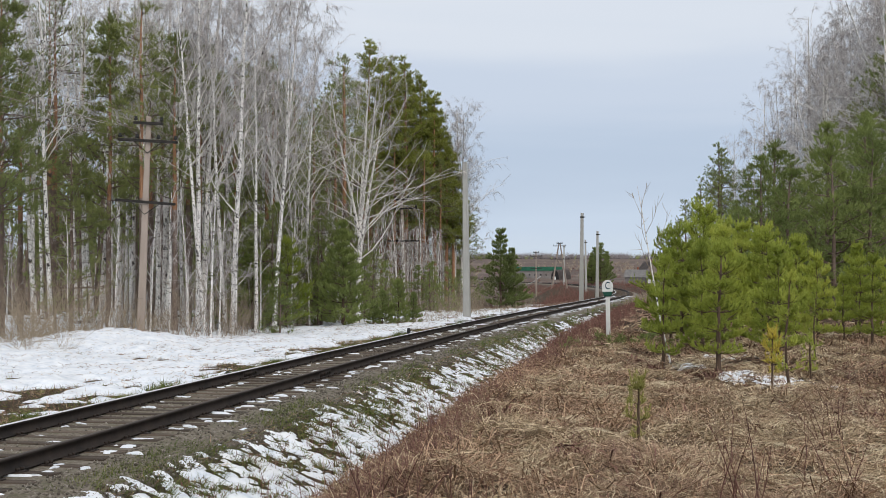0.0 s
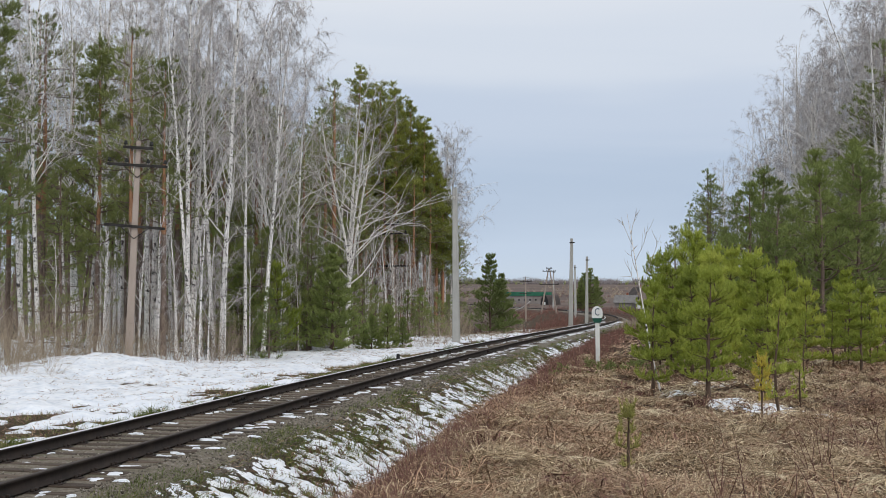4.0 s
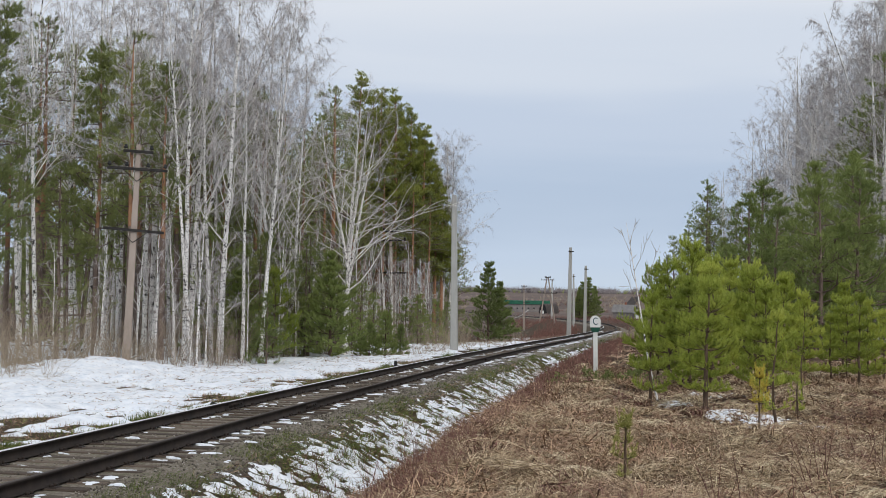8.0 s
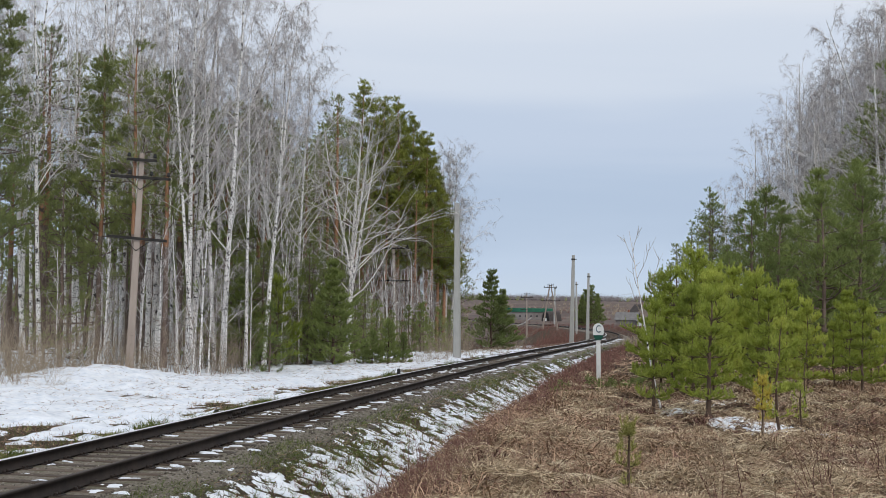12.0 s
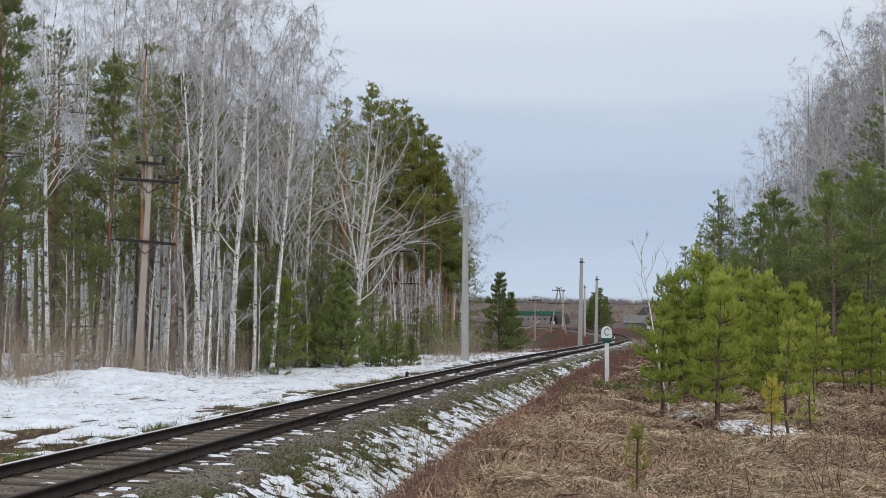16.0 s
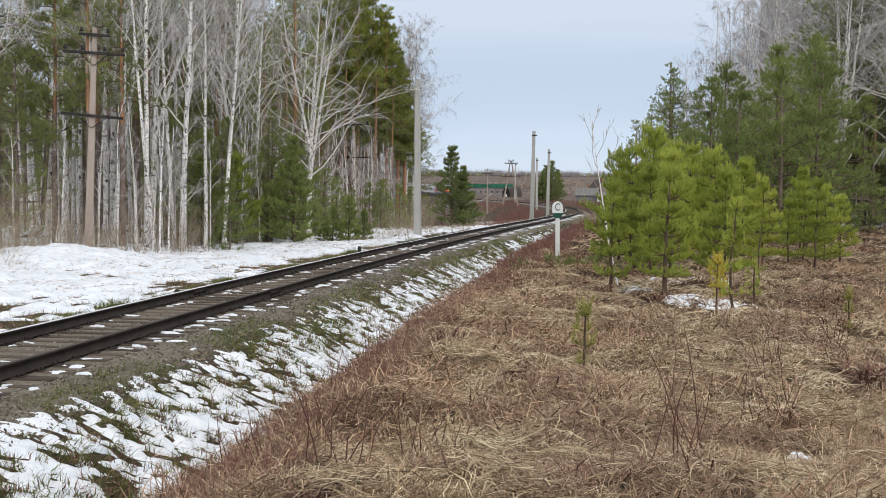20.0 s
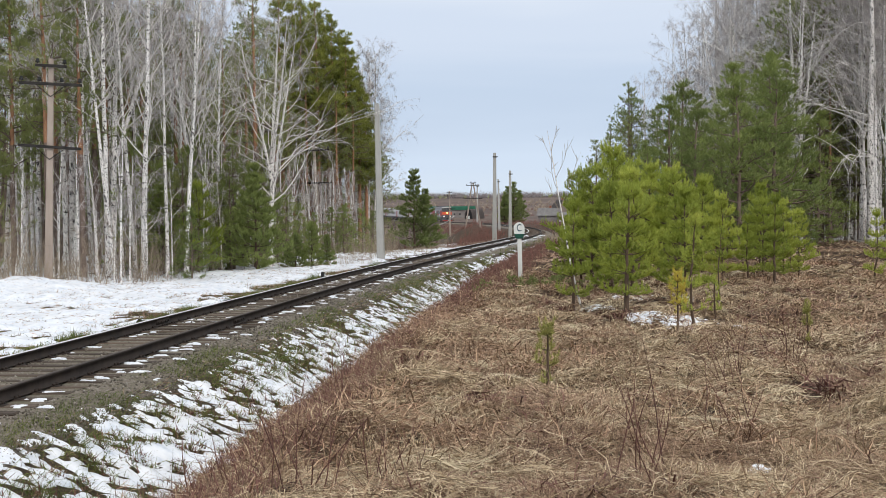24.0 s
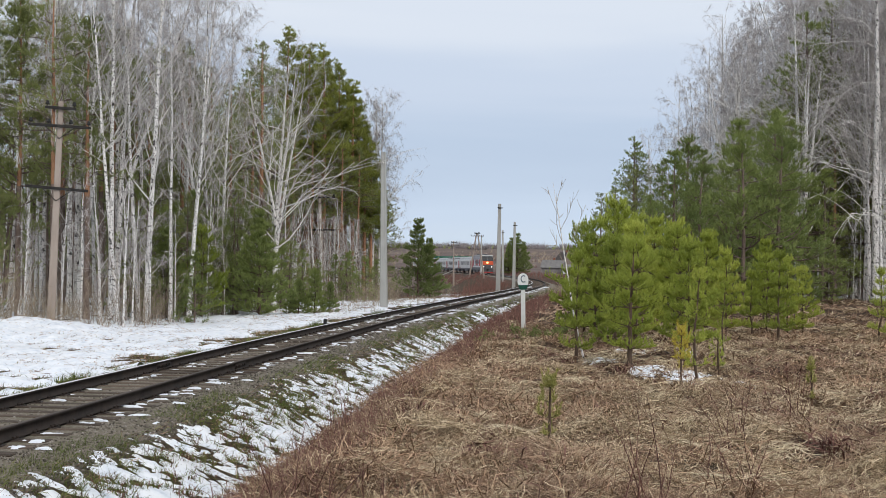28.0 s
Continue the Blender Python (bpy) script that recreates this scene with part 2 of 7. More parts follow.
M_black = surf("black_paint", ((0.012, 0.012, 0.013), (0.03, 0.03, 0.03)), scale=4, bump=0.1, rough=0.6)
M_white = surf("white_paint", ((0.66, 0.67, 0.66), (0.82, 0.83, 0.82)), scale=4, bump=0.1, rough=0.5, grime=0.25, grime_col=(0.40, 0.38, 0.34))
M_letter = surf("letter_blue", ((0.015, 0.05, 0.085), (0.03, 0.08, 0.12)), scale=6, bump=0, rough=0.5)
M_greenpaint = surf("green_paint", ((0.008, 0.055, 0.038), (0.02, 0.10, 0.07)), scale=4, bump=0.1, rough=0.45)

# ---- mesh tools ----
def mesh_np(name, V, F, mat, smooth=False, mats=None, index=None):
    """A mesh from arrays of corners and of faces that all have the same number of corners."""
    V, F = np.asarray(V, np.float32), np.asarray(F, np.int32)
    me = bpy.data.meshes.new(name)
    k = F.shape[1]
    me.vertices.add(len(V))
    me.vertices.foreach_set("co", V.ravel())
    me.loops.add(F.size)
    me.loops.foreach_set("vertex_index", F.ravel())
    me.polygons.add(len(F))
    me.polygons.foreach_set("loop_start", np.arange(0, F.size, k, dtype=np.int32))
    if smooth:
        me.polygons.foreach_set("use_smooth", np.ones(len(F), bool))
    for m in mats or [mat]:
        me.materials.append(m)
    if index is not None:
        me.polygons.foreach_set("material_index", np.asarray(index, np.int32))
    me.update(calc_edges=True)
    return me


class Build:
    """Gathers triangles and quads of one part."""

    def __init__(self):
        self.v, self.t, self.q, self.n = [], [], [], 0

    def add(self, V, F):
        V, F = np.asarray(V, float), np.asarray(F, int)
        (self.t if F.shape[1] == 3 else self.q).append(F + self.n)
        self.v.append(V)
        self.n += len(V)

    def tube(self, P, R, sides=6):
        """A tube along the points P with radii R, closed to a point or a cap at its end."""
        P, R = np.asarray(P, float), np.asarray(R, float)
        d = np.gradient(P, axis=0)
        d /= np.linalg.norm(d, axis=1, keepdims=True) + 1e-9
        ref = np.where(np.abs(d[:, 2:3]) > 0.9, [[1.0, 0, 0]], [[0, 0, 1.0]])
        a = np.cross(d, ref)
        a /= np.linalg.norm(a, axis=1, keepdims=True)
        b = np.cross(d, a)
        w = np.arange(sides) * 2 * np.pi / sides
        ring = P[:, None] + R[:, None, None] * (np.cos(w)[None, :, None] * a[:, None] + np.sin(w)[None, :, None] * b[:, None])
        n = len(P)
        V = ring.reshape(-1, 3)
        i, j = np.meshgrid(np.arange(n - 1), np.arange(sides), indexing="ij")
        j2 = (j + 1) % sides
        F = np.stack([i * sides + j, (i + 1) * sides + j, (i + 1) * sides + j2, i * sides + j2], -1).reshape(-1, 4)
        self.add(V, F)
        if sides > 4:
            self.add(np.vstack([V[-sides:], P[-1:]]), [[k, sides, (k + 1) % sides] for k in range(sides)])
            self.add(np.vstack([V[:sides], P[:1]]), [[(k + 1) % sides, sides, k] for k in range(sides)])

    def spikes(self, A, D, r):
        """Thin three-sided twigs from A along D, pointed at the end."""
        A, D = np.asarray(A, float), np.asarray(D, float)
        r = np.broadcast_to(np.asarray(r, float), (len(A),))
        u = D / (np.linalg.norm(D, axis=1, keepdims=True) + 1e-9)
        ref = np.where(np.abs(u[:, 2:3]) > 0.9, [[1.0, 0, 0]], [[0, 0, 1.0]])
        a = np.cross(u, ref)
        a /= np.linalg.norm(a, axis=1, keepdims=True)
        b = np.cross(u, a)
        n = len(A)
        V = np.empty((n, 4, 3))
        for k in range(3):
            w = k * 2 * np.pi / 3
            V[:, k] = A + r[:, None] * (math.cos(w) * a + math.sin(w) * b)
        V[:, 3] = A + D
        base = np.arange(n)[:, None] * 4
        F = np.concatenate([base + [[0, 1, 3]], base + [[1, 2, 3]], base + [[2, 0, 3]]])
        self.add(V.reshape(-1, 3), F)

    def needles(self, A, D, w):
        """Flat pointed needles from A along D, w wide."""
        A, D = np.asarray(A, float), np.asarray(D, float)
        n = len(A)
        s = np.cross(D, RNG.normal(size=(n, 3)))
        s /= np.linalg.norm(s, axis=1, keepdims=True) + 1e-9
        s *= np.broadcast_to(w, (n,))[:, None] / 2
        V = np.stack([A - s, A + s, A + D], 1).reshape(-1, 3)
        self.add(V, np.arange(3 * n).reshape(-1, 3))

    def box(self, lo, hi, m=None):
        x0, y0, z0 = lo
        x1, y1, z1 = hi
        V = np.array([(x, y, z) for x in (x0, x1) for y in (y0, y1) for z in (z0, z1)], float)
        if m is not None:
            V = V @ np.array(m.to_3x3()).T + np.array(m.translation)
        self.add(V, [[0, 1, 3, 2], [4, 6, 7, 5], [0, 4, 5, 1], [2, 3, 7, 6], [0, 2, 6, 4], [1, 5, 7, 3]])

    def mesh(self, name, mat, smooth=False):
        V = np.vstack(self.v)
        F = []
        if self.q:
            Q = np.vstack(self.q)
            F.append(Q[:, [0, 1, 2]])
            F.append(Q[:, [0, 2, 3]])
        if self.t:
            F.append(np.vstack(self.t))
        return mesh_np(name, V, np.vstack(F), mat, smooth)


RNG = np.random.default_rng(7)


def part(name, data, parent, label="", at=None):
    """One mesh (a Build gives its own) as a part under a thing or a part."""
    ob = new(name, data)
    ob.parent = parent
    if at is not None:
        ob.matrix_basis = at
    return tagged(ob, label)


def thing(name, label, category, group="", m=None, kind=""):
    ob = new(name)
    ob.empty_display_size = 0.2
    if m is not None:
        ob.matrix_basis = m
    return tagged(ob, label, category, group, kind)


def bm_mesh(name, bm, mat, bevel=0.0, smooth=False):
    if bevel:
        bmesh.ops.bevel(bm, geom=list(bm.edges), offset=bevel, segments=2, affect="EDGES", clamp_overlap=True)
    me = bpy.data.meshes.new(name)
    bm.to_mesh(me)
    bm.free()
    me.materials.append(mat)
    if smooth:
        me.polygons.foreach_set("use_smooth", np.ones(len(me.polygons), bool))
    return me


def block(name, lo, hi, mat, bevel=0.01):
    bm = bmesh.new()
    bmesh.ops.create_cube(bm, size=1)
    for v in bm.verts:
        v.co = Vector([lo[k] + (v.co[k] + 0.5) * (hi[k] - lo[k]) for k in range(3)])
    return bm_mesh(name, bm, mat, bevel)


def prism(name, outline, y0, y1, mat, bevel=0.0):
    """An outline in x and z, drawn out from y0 to y1."""
    bm = bmesh.new()
    a = [bm.verts.new((x, y0, z)) for x, z in outline]
    b = [bm.verts.new((x, y1, z)) for x, z in outline]
    bm.faces.new(a)
    bm.faces.new(b[::-1])
    for k in range(len(a)):
        bm.faces.new((a[k - 1], b[k - 1], b[k], a[k]))
    bmesh.ops.recalc_face_normals(bm, faces=bm.faces)
    return bm_mesh(name, bm, mat, bevel)


# ---- smooth noise on arrays ----
def vnoise(x, y, seed=0):
    """Value noise in 0..1 at wavelength 1."""
    x, y = np.asarray(x, float), np.asarray(y, float)
    xi, yi = np.floor(x).astype(np.int64), np.floor(y).astype(np.int64)
    fx, fy = x - xi, y - yi
    fx, fy = fx * fx * (3 - 2 * fx), fy * fy * (3 - 2 * fy)

    def h(a, b):
        k = (a * 374761393 + b * 668265263 + seed * 974711) & 0xFFFFFFFF
        k = ((k ^ (k >> 13)) * 1274126177) & 0xFFFFFFFF
        return ((k ^ (k >> 16)) & 0xFFFF) / 65535.0

    a, b = h(xi, yi) * (1 - fx) + h(xi + 1, yi) * fx, h(xi, yi + 1) * (1 - fx) + h(xi + 1, yi + 1) * fx
    return a * (1 - fy) + b * fy


def fbm(x, y, seed=0, octaves=4):
    s, a, t = 0.0, 0.5, 0.0
    for k in range(octaves):
        s = s + a * vnoise(x * 2**k, y * 2**k, seed + 17 * k)
        t += a
        a *= 0.5
    return s / t


def step(a, b, x):
    t = np.clip((np.asarray(x, float) - a) / (b - a), 0, 1)
    return t * t * (3 - 2 * t)

# ---- the line of the track and the land ----
TY = np.arange(-120.0, 1100.0, 1.0)
TS = np.interp(TY, (-80, 13, 27, 40, 60, 85, 105, 125, 157, 200, 250, 290, 340, 400, 500, 620),
               (0.15, 0.175, 0.19, 0.203, 0.225, 0.243, 0.235, 0.2, 0.125, 0.063, 0.028, -0.018, -0.06, -0.107, -0.165, -0.33))
TS = np.convolve(np.pad(TS, 8, "edge"), np.ones(17) / 17, "valid")
TX = np.concatenate([[0], np.cumsum((TS[1:] + TS[:-1]) / 2)])
TX += -5.72 - np.interp(13.1, TY, TX)


def track_x(y):
    y = np.asarray(y, float)
    return np.where(y < 1099, np.interp(y, TY, TX), TX[-1] - 0.5 * (np.minimum(y, 1400) - 1099))


def rail_z(y):
    """Height of the rail heads: an even fall ahead, level beyond, rising again to the far fields."""
    y = np.asarray(y, float)
    z = -0.40 - 0.015 * np.minimum(y, 420)
    return z + step(520, 1700, y) * 7.7


def heading(y):
    return np.interp(y, TY, TS)


NEAR_U = (-3000, -30, -9, -3.2, -2.4, -1.75, 1.75, 2.05, 4.2, 4.6, 5.35, 6.0, 12, 3000)
NEAR_Z = (0.0, -0.55, -0.55, -0.48, -0.42, -0.27, -0.27, -0.33, -1.30, -1.30, 0.22, 0.40, 0.40, 0.40)
FAR_U = (-3000, -60, -10, -3.2, -2.4, -1.75, 1.75, 2.05, 4.2, 4.6, 6.5, 9, 30, 3000)
FAR_Z = (-2.2, -2.4, -2.3, -0.7, -0.42, -0.27, -0.27, -0.33, -1.30, -1.25, -0.5, -0.2, -0.4, 0.0)


def ground_z(x, y):
    x, y = np.asarray(x, float), np.asarray(y, float)
    u = (x - track_x(y)) / np.sqrt(1 + heading(y) ** 2)
    w = step(80, 130, y)
    z = rail_z(y) + np.interp(u, NEAR_U, NEAR_Z) * (1 - w) + np.interp(u, FAR_U, FAR_Z) * w
    off = step(5.0, 6.5, u)
    z = z + off * ((vnoise(x / 1.9, y / 1.9, 3) - 0.5) * 0.24 + (vnoise(x / 0.8, y / 0.8, 4) - 0.5) * 0.22 + (vnoise(x / 0.36, y / 0.36, 9) - 0.5) * 0.13)
    left = step(-2.8, -4.5, u)
    z = z + left * ((vnoise(x / 4, y / 4, 5) - 0.5) * 0.22 + (vnoise(x / 1.1, y / 1.1, 6) - 0.5) * 0.09)
    z = z + left * 0.60 * np.exp(-(((x + 11.8) / 2.4) ** 2 + ((y - 42.5) / 3.0) ** 2))
    z = z + left * 0.15 * np.exp(-(((x + 14.5) / 2.5) ** 2 + ((y - 41.0) / 2.5) ** 2))
    z = z + 1.5 * np.exp(-(((x - 20.5 - 0.235 * (y - 222)) / 2.0) ** 2)) * step(208, 220, y) * step(272, 250, y) * step(-3.0, -6.0, u)
    side = step(2.0, 2.6, u) * step(5.2, 4.4, u)
    return z + side * ((vnoise(x / 0.8, y / 0.8, 7) - 0.5) * 0.14 + (vnoise(x / 0.3, y / 0.3, 8) - 0.5) * 0.06)


def gz(x, y):
    return float(ground_z(x, y))


def sheet(us, ys, lift=None):
    """A grid of the land in rows across the track's line."""
    Y, U = np.meshgrid(ys, us, indexing="ij")
    X = track_x(Y) + U * np.sqrt(1 + heading(Y) ** 2)
    Z = ground_z(X, Y)
    if lift is not None:
        Z = Z + lift(X, Y, U)
    n, m = Y.shape
    i, j = np.meshgrid(np.arange(n - 1), np.arange(m - 1), indexing="ij")
    k = i * m + j
    F = np.stack([k, k + 1, k + m + 1, k + m], -1).reshape(-1, 4)
    return np.stack([X, Y, Z], -1).reshape(-1, 3), F, (X, Y, U)


def spread(*spans):
    out = [np.arange(a, b, s) for a, b, s in spans]
    return np.unique(np.round(np.concatenate(out), 4))


def ground_material():
    """Land cover: dead-grass litter, bare soil, gravel and brown fields, by where it lies."""
    m = bpy.data.materials.new("land_cover")
    m.use_nodes = True
    t = m.node_tree
    b = t.nodes["Principled BSDF"]
    b.inputs["Roughness"].default_value = 0.95
    b.inputs["Specular IOR Level"].default_value = 0.1
    N, L = t.nodes.new, t.links.new
    geo = N("ShaderNodeNewGeometry")
    kind = N("ShaderNodeAttribute")
    kind.attribute_name = "cover"
    sep = N("ShaderNodeSeparateColor")
    L(kind.outputs["Color"], sep.inputs["Color"])

    def noise(scale, detail=6):
        n = N("ShaderNodeTexNoise")
        n.inputs["Scale"].default_value, n.inputs["Detail"].default_value, n.inputs["Roughness"].default_value = scale, detail, 0.65
        L(geo.outputs["Position"], n.inputs["Vector"])
        return n.outputs["Fac"]

    def ramp(fac, stops, lo=0.3, hi=0.7):
        r = N("ShaderNodeValToRGB")
        while len(r.color_ramp.elements) < len(stops):
            r.color_ramp.elements.new(0.5)
        for k, (el, c) in enumerate(zip(r.color_ramp.elements, stops)):
            el.position, el.color = lo + (hi - lo) * k / (len(stops) - 1), (*c, 1)
        L(fac, r.inputs["Fac"])
        return r.outputs["Color"]

    def mix(fac, a, c):
        n = N("ShaderNodeMix")
        n.data_type = "RGBA"
        L(fac, n.inputs["Factor"])
        L(a, n.inputs[6])
        L(c, n.inputs[7])
        return n.outputs[2]

    # Litter is coloured darker to deepen the shade in gaps between blades.
    litter = ramp(noise(7), ((0.014, 0.010, 0.007), (0.055, 0.036, 0.025), (0.17, 0.115, 0.075)))
    soil = ramp(noise(15), ((0.018, 0.014, 0.010), (0.06, 0.045, 0.031), (0.125, 0.10, 0.055)))
    field = ramp(noise(0.02), ((0.085, 0.064, 0.058), (0.135, 0.103, 0.09), (0.21, 0.17, 0.14)))
    gravel = ramp(noise(18), ((0.07, 0.06, 0.05), (0.17, 0.15, 0.13), (0.30, 0.28, 0.26)))
    col = mix(sep.outputs["Red"], litter, soil)
    col = mix(sep.outputs["Green"], col, field)
    col = mix(sep.outputs["Blue"], col, gravel)
    L(col, b.inputs["Base Color"])
    bp = N("ShaderNodeBump")
    bp.inputs["Strength"].default_value, bp.inputs["Distance"].default_value = 0.8, 0.04
    L(noise(14), bp.inputs["Height"])
    L(bp.outputs["Normal"], b.inputs["Normal"])
    return m


def make_ground():
    us = spread((-3000, -500, 250), (-500, -100, 40), (-100, -30, 6), (-30, -8, 0.6), (-8, 9, 0.21), (9, 16, 0.35), (16, 40, 1.2), (40, 120, 6), (120, 520, 40), (520, 3100, 250))
    us = np.unique(np.concatenate([us, NEAR_U]))
    ys = spread((-400, -40, 60), (-40, 3, 3), (3, 30, 0.24), (30, 70, 0.4), (70, 150, 1.0), (150, 420, 5), (420, 1000, 30), (1000, 4300, 200))
    V, F, (X, Y, U) = sheet(us, ys)
    ob = new("ground", mesh_np("ground", V, F, ground_material(), smooth=True))
    soil = np.clip(step(5.6, 4.8, U) * step(-40, -1, U) + step(-5, -9, U), 0, 1)
    field = step(150, 330, Y) * np.where(np.abs(U) > 12, 1, 0.6)
    gravel = step(2.3, 1.9, np.abs(U)) + 0.0 * Y
    col = np.stack([soil, field, gravel, np.ones_like(U)], -1).reshape(-1, 4).astype(np.float32)
    at = ob.data.color_attributes.new("cover", "FLOAT_COLOR", "POINT")
    at.data.foreach_set("color", col.ravel())
    return tagged(ob, "gently falling land with dead grass, soil and brown fields", "ground", kind="structure")


make_ground()

# ---- railway track ----
def frame_at(y, u=0.0, dz=0.0):
    """A pose on the track at y: its y axis along the line, x across it to the right, z from the rail heads."""
    a = math.atan(float(heading(y)))
    fall = math.atan(-0.015) if y < 420 else 0.0
    m = Matrix.Translation((float(track_x(y)), y, float(rail_z(y)))) @ Matrix.Rotation(-a, 4, "Z") @ Matrix.Rotation(fall, 4, "X")
    return m @ Matrix.Translation((u, 0, dz))


track = thing("railway_track", "single railway track with dark wooden sleepers and worn steel rails", "railway track", kind="structure")


def sweep(outline, ys, u):
    V = []
    for y in ys:
        m = frame_at(y, u)
        V += [m @ Vector((a, 0, b)) for a, b in outline]
    n, k = len(ys), len(outline)
    F = [[i * k + j, i * k + (j + 1) % k, (i + 1) * k + (j + 1) % k, (i + 1) * k + j] for i in range(n - 1) for j in range(k)]
    return np.array(V), np.array(F)


RAIL = ((-0.066, -0.172), (-0.066, -0.160), (-0.012, -0.145), (-0.009, -0.045), (-0.036, -0.034), (-0.036, -0.006), (-0.026, 0.0),
        (0.026, 0.0), (0.036, -0.006), (0.036, -0.034), (0.009, -0.045), (0.012, -0.145), (0.066, -0.160), (0.066, -0.172))
rail_ys = spread((-60, 120, 2.0), (120, 300, 4.0), (300, 640, 8.0))
for side in (-0.7975, 0.7975):
    V, F = sweep(RAIL, rail_ys, side)
    idx = np.tile(np.array([1 if k in (5, 6, 7) else 0 for k in range(len(RAIL))]), len(rail_ys) - 1)
    part("rail", mesh_np("rail", V, F, None, mats=[M_rail, M_railtop if side < 0 else M_raildull], index=idx), track, "dark rusty rail with a worn head brightened for sky gleam" if side < 0 else "dark rusty rail with a brown head, sky gleam left out of its colour")

# Crushed-stone bed, swept with the line
BED = ((-3.0, -0.75), (-1.9, -0.30), (-1.45, -0.200), (-0.9, -0.197), (0.0, -0.197), (0.9, -0.197), (1.45, -0.200), (1.95, -0.28), (2.5, -0.62))
V, F = sweep(BED, spread((-60, 60, 0.5), (60, 640, 3.0)), 0.0)
V[:, 2] += (fbm(V[:, 0] * 1.3, V[:, 1] * 1.3, 21) - 0.5) * 0.035
part("ballast_bed", mesh_np("ballast_bed", V, F[np.arange(len(F)) % len(BED) != len(BED) - 1], M_ballast, smooth=True), track, "dirty gravel bed with moss")


def sleeper_mesh(k):
    r = np.random.default_rng(k)
    bm = bmesh.new()
    bmesh.ops.create_cube(bm, size=1)
    for v in bm.verts:
        v.co = Vector((v.co.x * (2.72 + r.uniform(-0.04, 0.04)), v.co.y * (0.235 + r.uniform(-0.012, 0.012)), v.co.z * 0.16 - 0.262 + r.uniform(-0.008, 0.008)))
    bmesh.ops.bevel(bm, geom=[e for e in bm.edges], offset=0.014, segments=1, affect="EDGES")
    return bm_mesh("sleeper", bm, M_sleeper)


def fitting_mesh():
    """Base plate with two spikes and clips on a sleeper, under one rail."""
    b = Build()
    b.box((-0.17, -0.08, -0.186), (0.17, 0.08, -0.170))
    for x in (-0.10, 0.10):
        for y in (-0.05, 0.05):
            b.box((x - 0.02, y - 0.02, -0.172), (x + 0.02, y + 0.02, -0.135))
    return b.mesh("rail_fastening", M_rail)


sleepers = [sleeper_mesh(k) for k in range(6)]
fitting = fitting_mesh()
rest, rest_fit = Build(), Build()
n_sl = 0
y = -18.0
while y < 330:
    r = RNG.uniform(-1, 1, 3)
    m = frame_at(y) @ pose(r[0] * 0.03, 0, r[2] * 0.006, 0, 0, r[1] * 1.1)
    if n_sl < 215:
        ob = part("sleeper", sleepers[n_sl % 6], track, at=m)
        if 40 < n_sl < 130:
            for side in (-0.7975, 0.7975):
                part("rail_fastening", fitting, ob, at=pose(side, 0, 0))
    else:
        rest.box((-1.36, -0.12, -0.34), (1.36, 0.12, -0.183), m)
    n_sl += 1
    y += 0.543
tagged(part("far_sleepers", rest.mesh("far_sleepers", M_sleeper), track), kind="stuff")

# Fish-plate joints
jb = Build()
for s in (-1, 1):
    jb.box((s * 0.014 - 0.012, -0.40, -0.150), (s * 0.014 + 0.012, 0.40, -0.040))
    for yy in (-0.3, -0.12, 0.12, 0.3):
        jb.box((s * 0.032 - 0.012, yy - 0.018, -0.11), (s * 0.032 + 0.012, yy + 0.018, -0.075))
joint = jb.mesh("rail_joint", M_rail)
for y in (25.6, 50.4, 75.2, 100.0, 12.9 - 12.2):
    for side in (-0.7975, 0.7975):
        part("rail_joint", joint, track, "bolted fish-plate joint", at=frame_at(y + (0.35 if side > 0 else 0), side))


# Loose stones on the shoulders and between the sleepers
def loose_stones():
    r = np.random.default_rng(12)
    n = 12000
    y = 6 + 46 * r.random(n) ** 1.6
    u = np.where(r.random(n) < 0.62, r.uniform(1.3, 2.25, n), np.where(r.random(n) < 0.6, r.uniform(-0.7, 0.7, n), r.uniform(-2.3, -1.3, n)))
    x = track_x(y) + u * np.sqrt(1 + heading(y) ** 2)
    z = rail_z(y) + np.interp(np.abs(u), (0, 1.45, 1.95, 2.5), (-0.198, -0.200, -0.28, -0.5))
    s = r.uniform(0.009, 0.026, n) * np.interp(y, (6, 50), (0.9, 1.7))
    O = np.array([(1, 0, 0), (-1, 0, 0), (0, 1, 0), (0, -1, 0), (0, 0, 1), (0, 0, -1)], float)
    V = np.stack([x, y, z + s * 0.2], 1)[:, None] + (O[None] * r.uniform(0.6, 1.2, (n, 6, 1)) + r.normal(size=(n, 6, 3)) * 0.18) * s[:, None, None]
    T = np.array([(0, 2, 4), (2, 1, 4), (1, 3, 4), (3, 0, 4), (2, 0, 5), (1, 2, 5), (3, 1, 5), (0, 3, 5)])
    F = (np.arange(n)[:, None, None] * 6 + T[None]).reshape(-1, 3)
    tagged(new("ballast_stones", mesh_np("ballast_stones", V.reshape(-1, 3), F, M_stone)), "loose grey and brown ballast stones", "gravel", kind="stuff")


loose_stones()


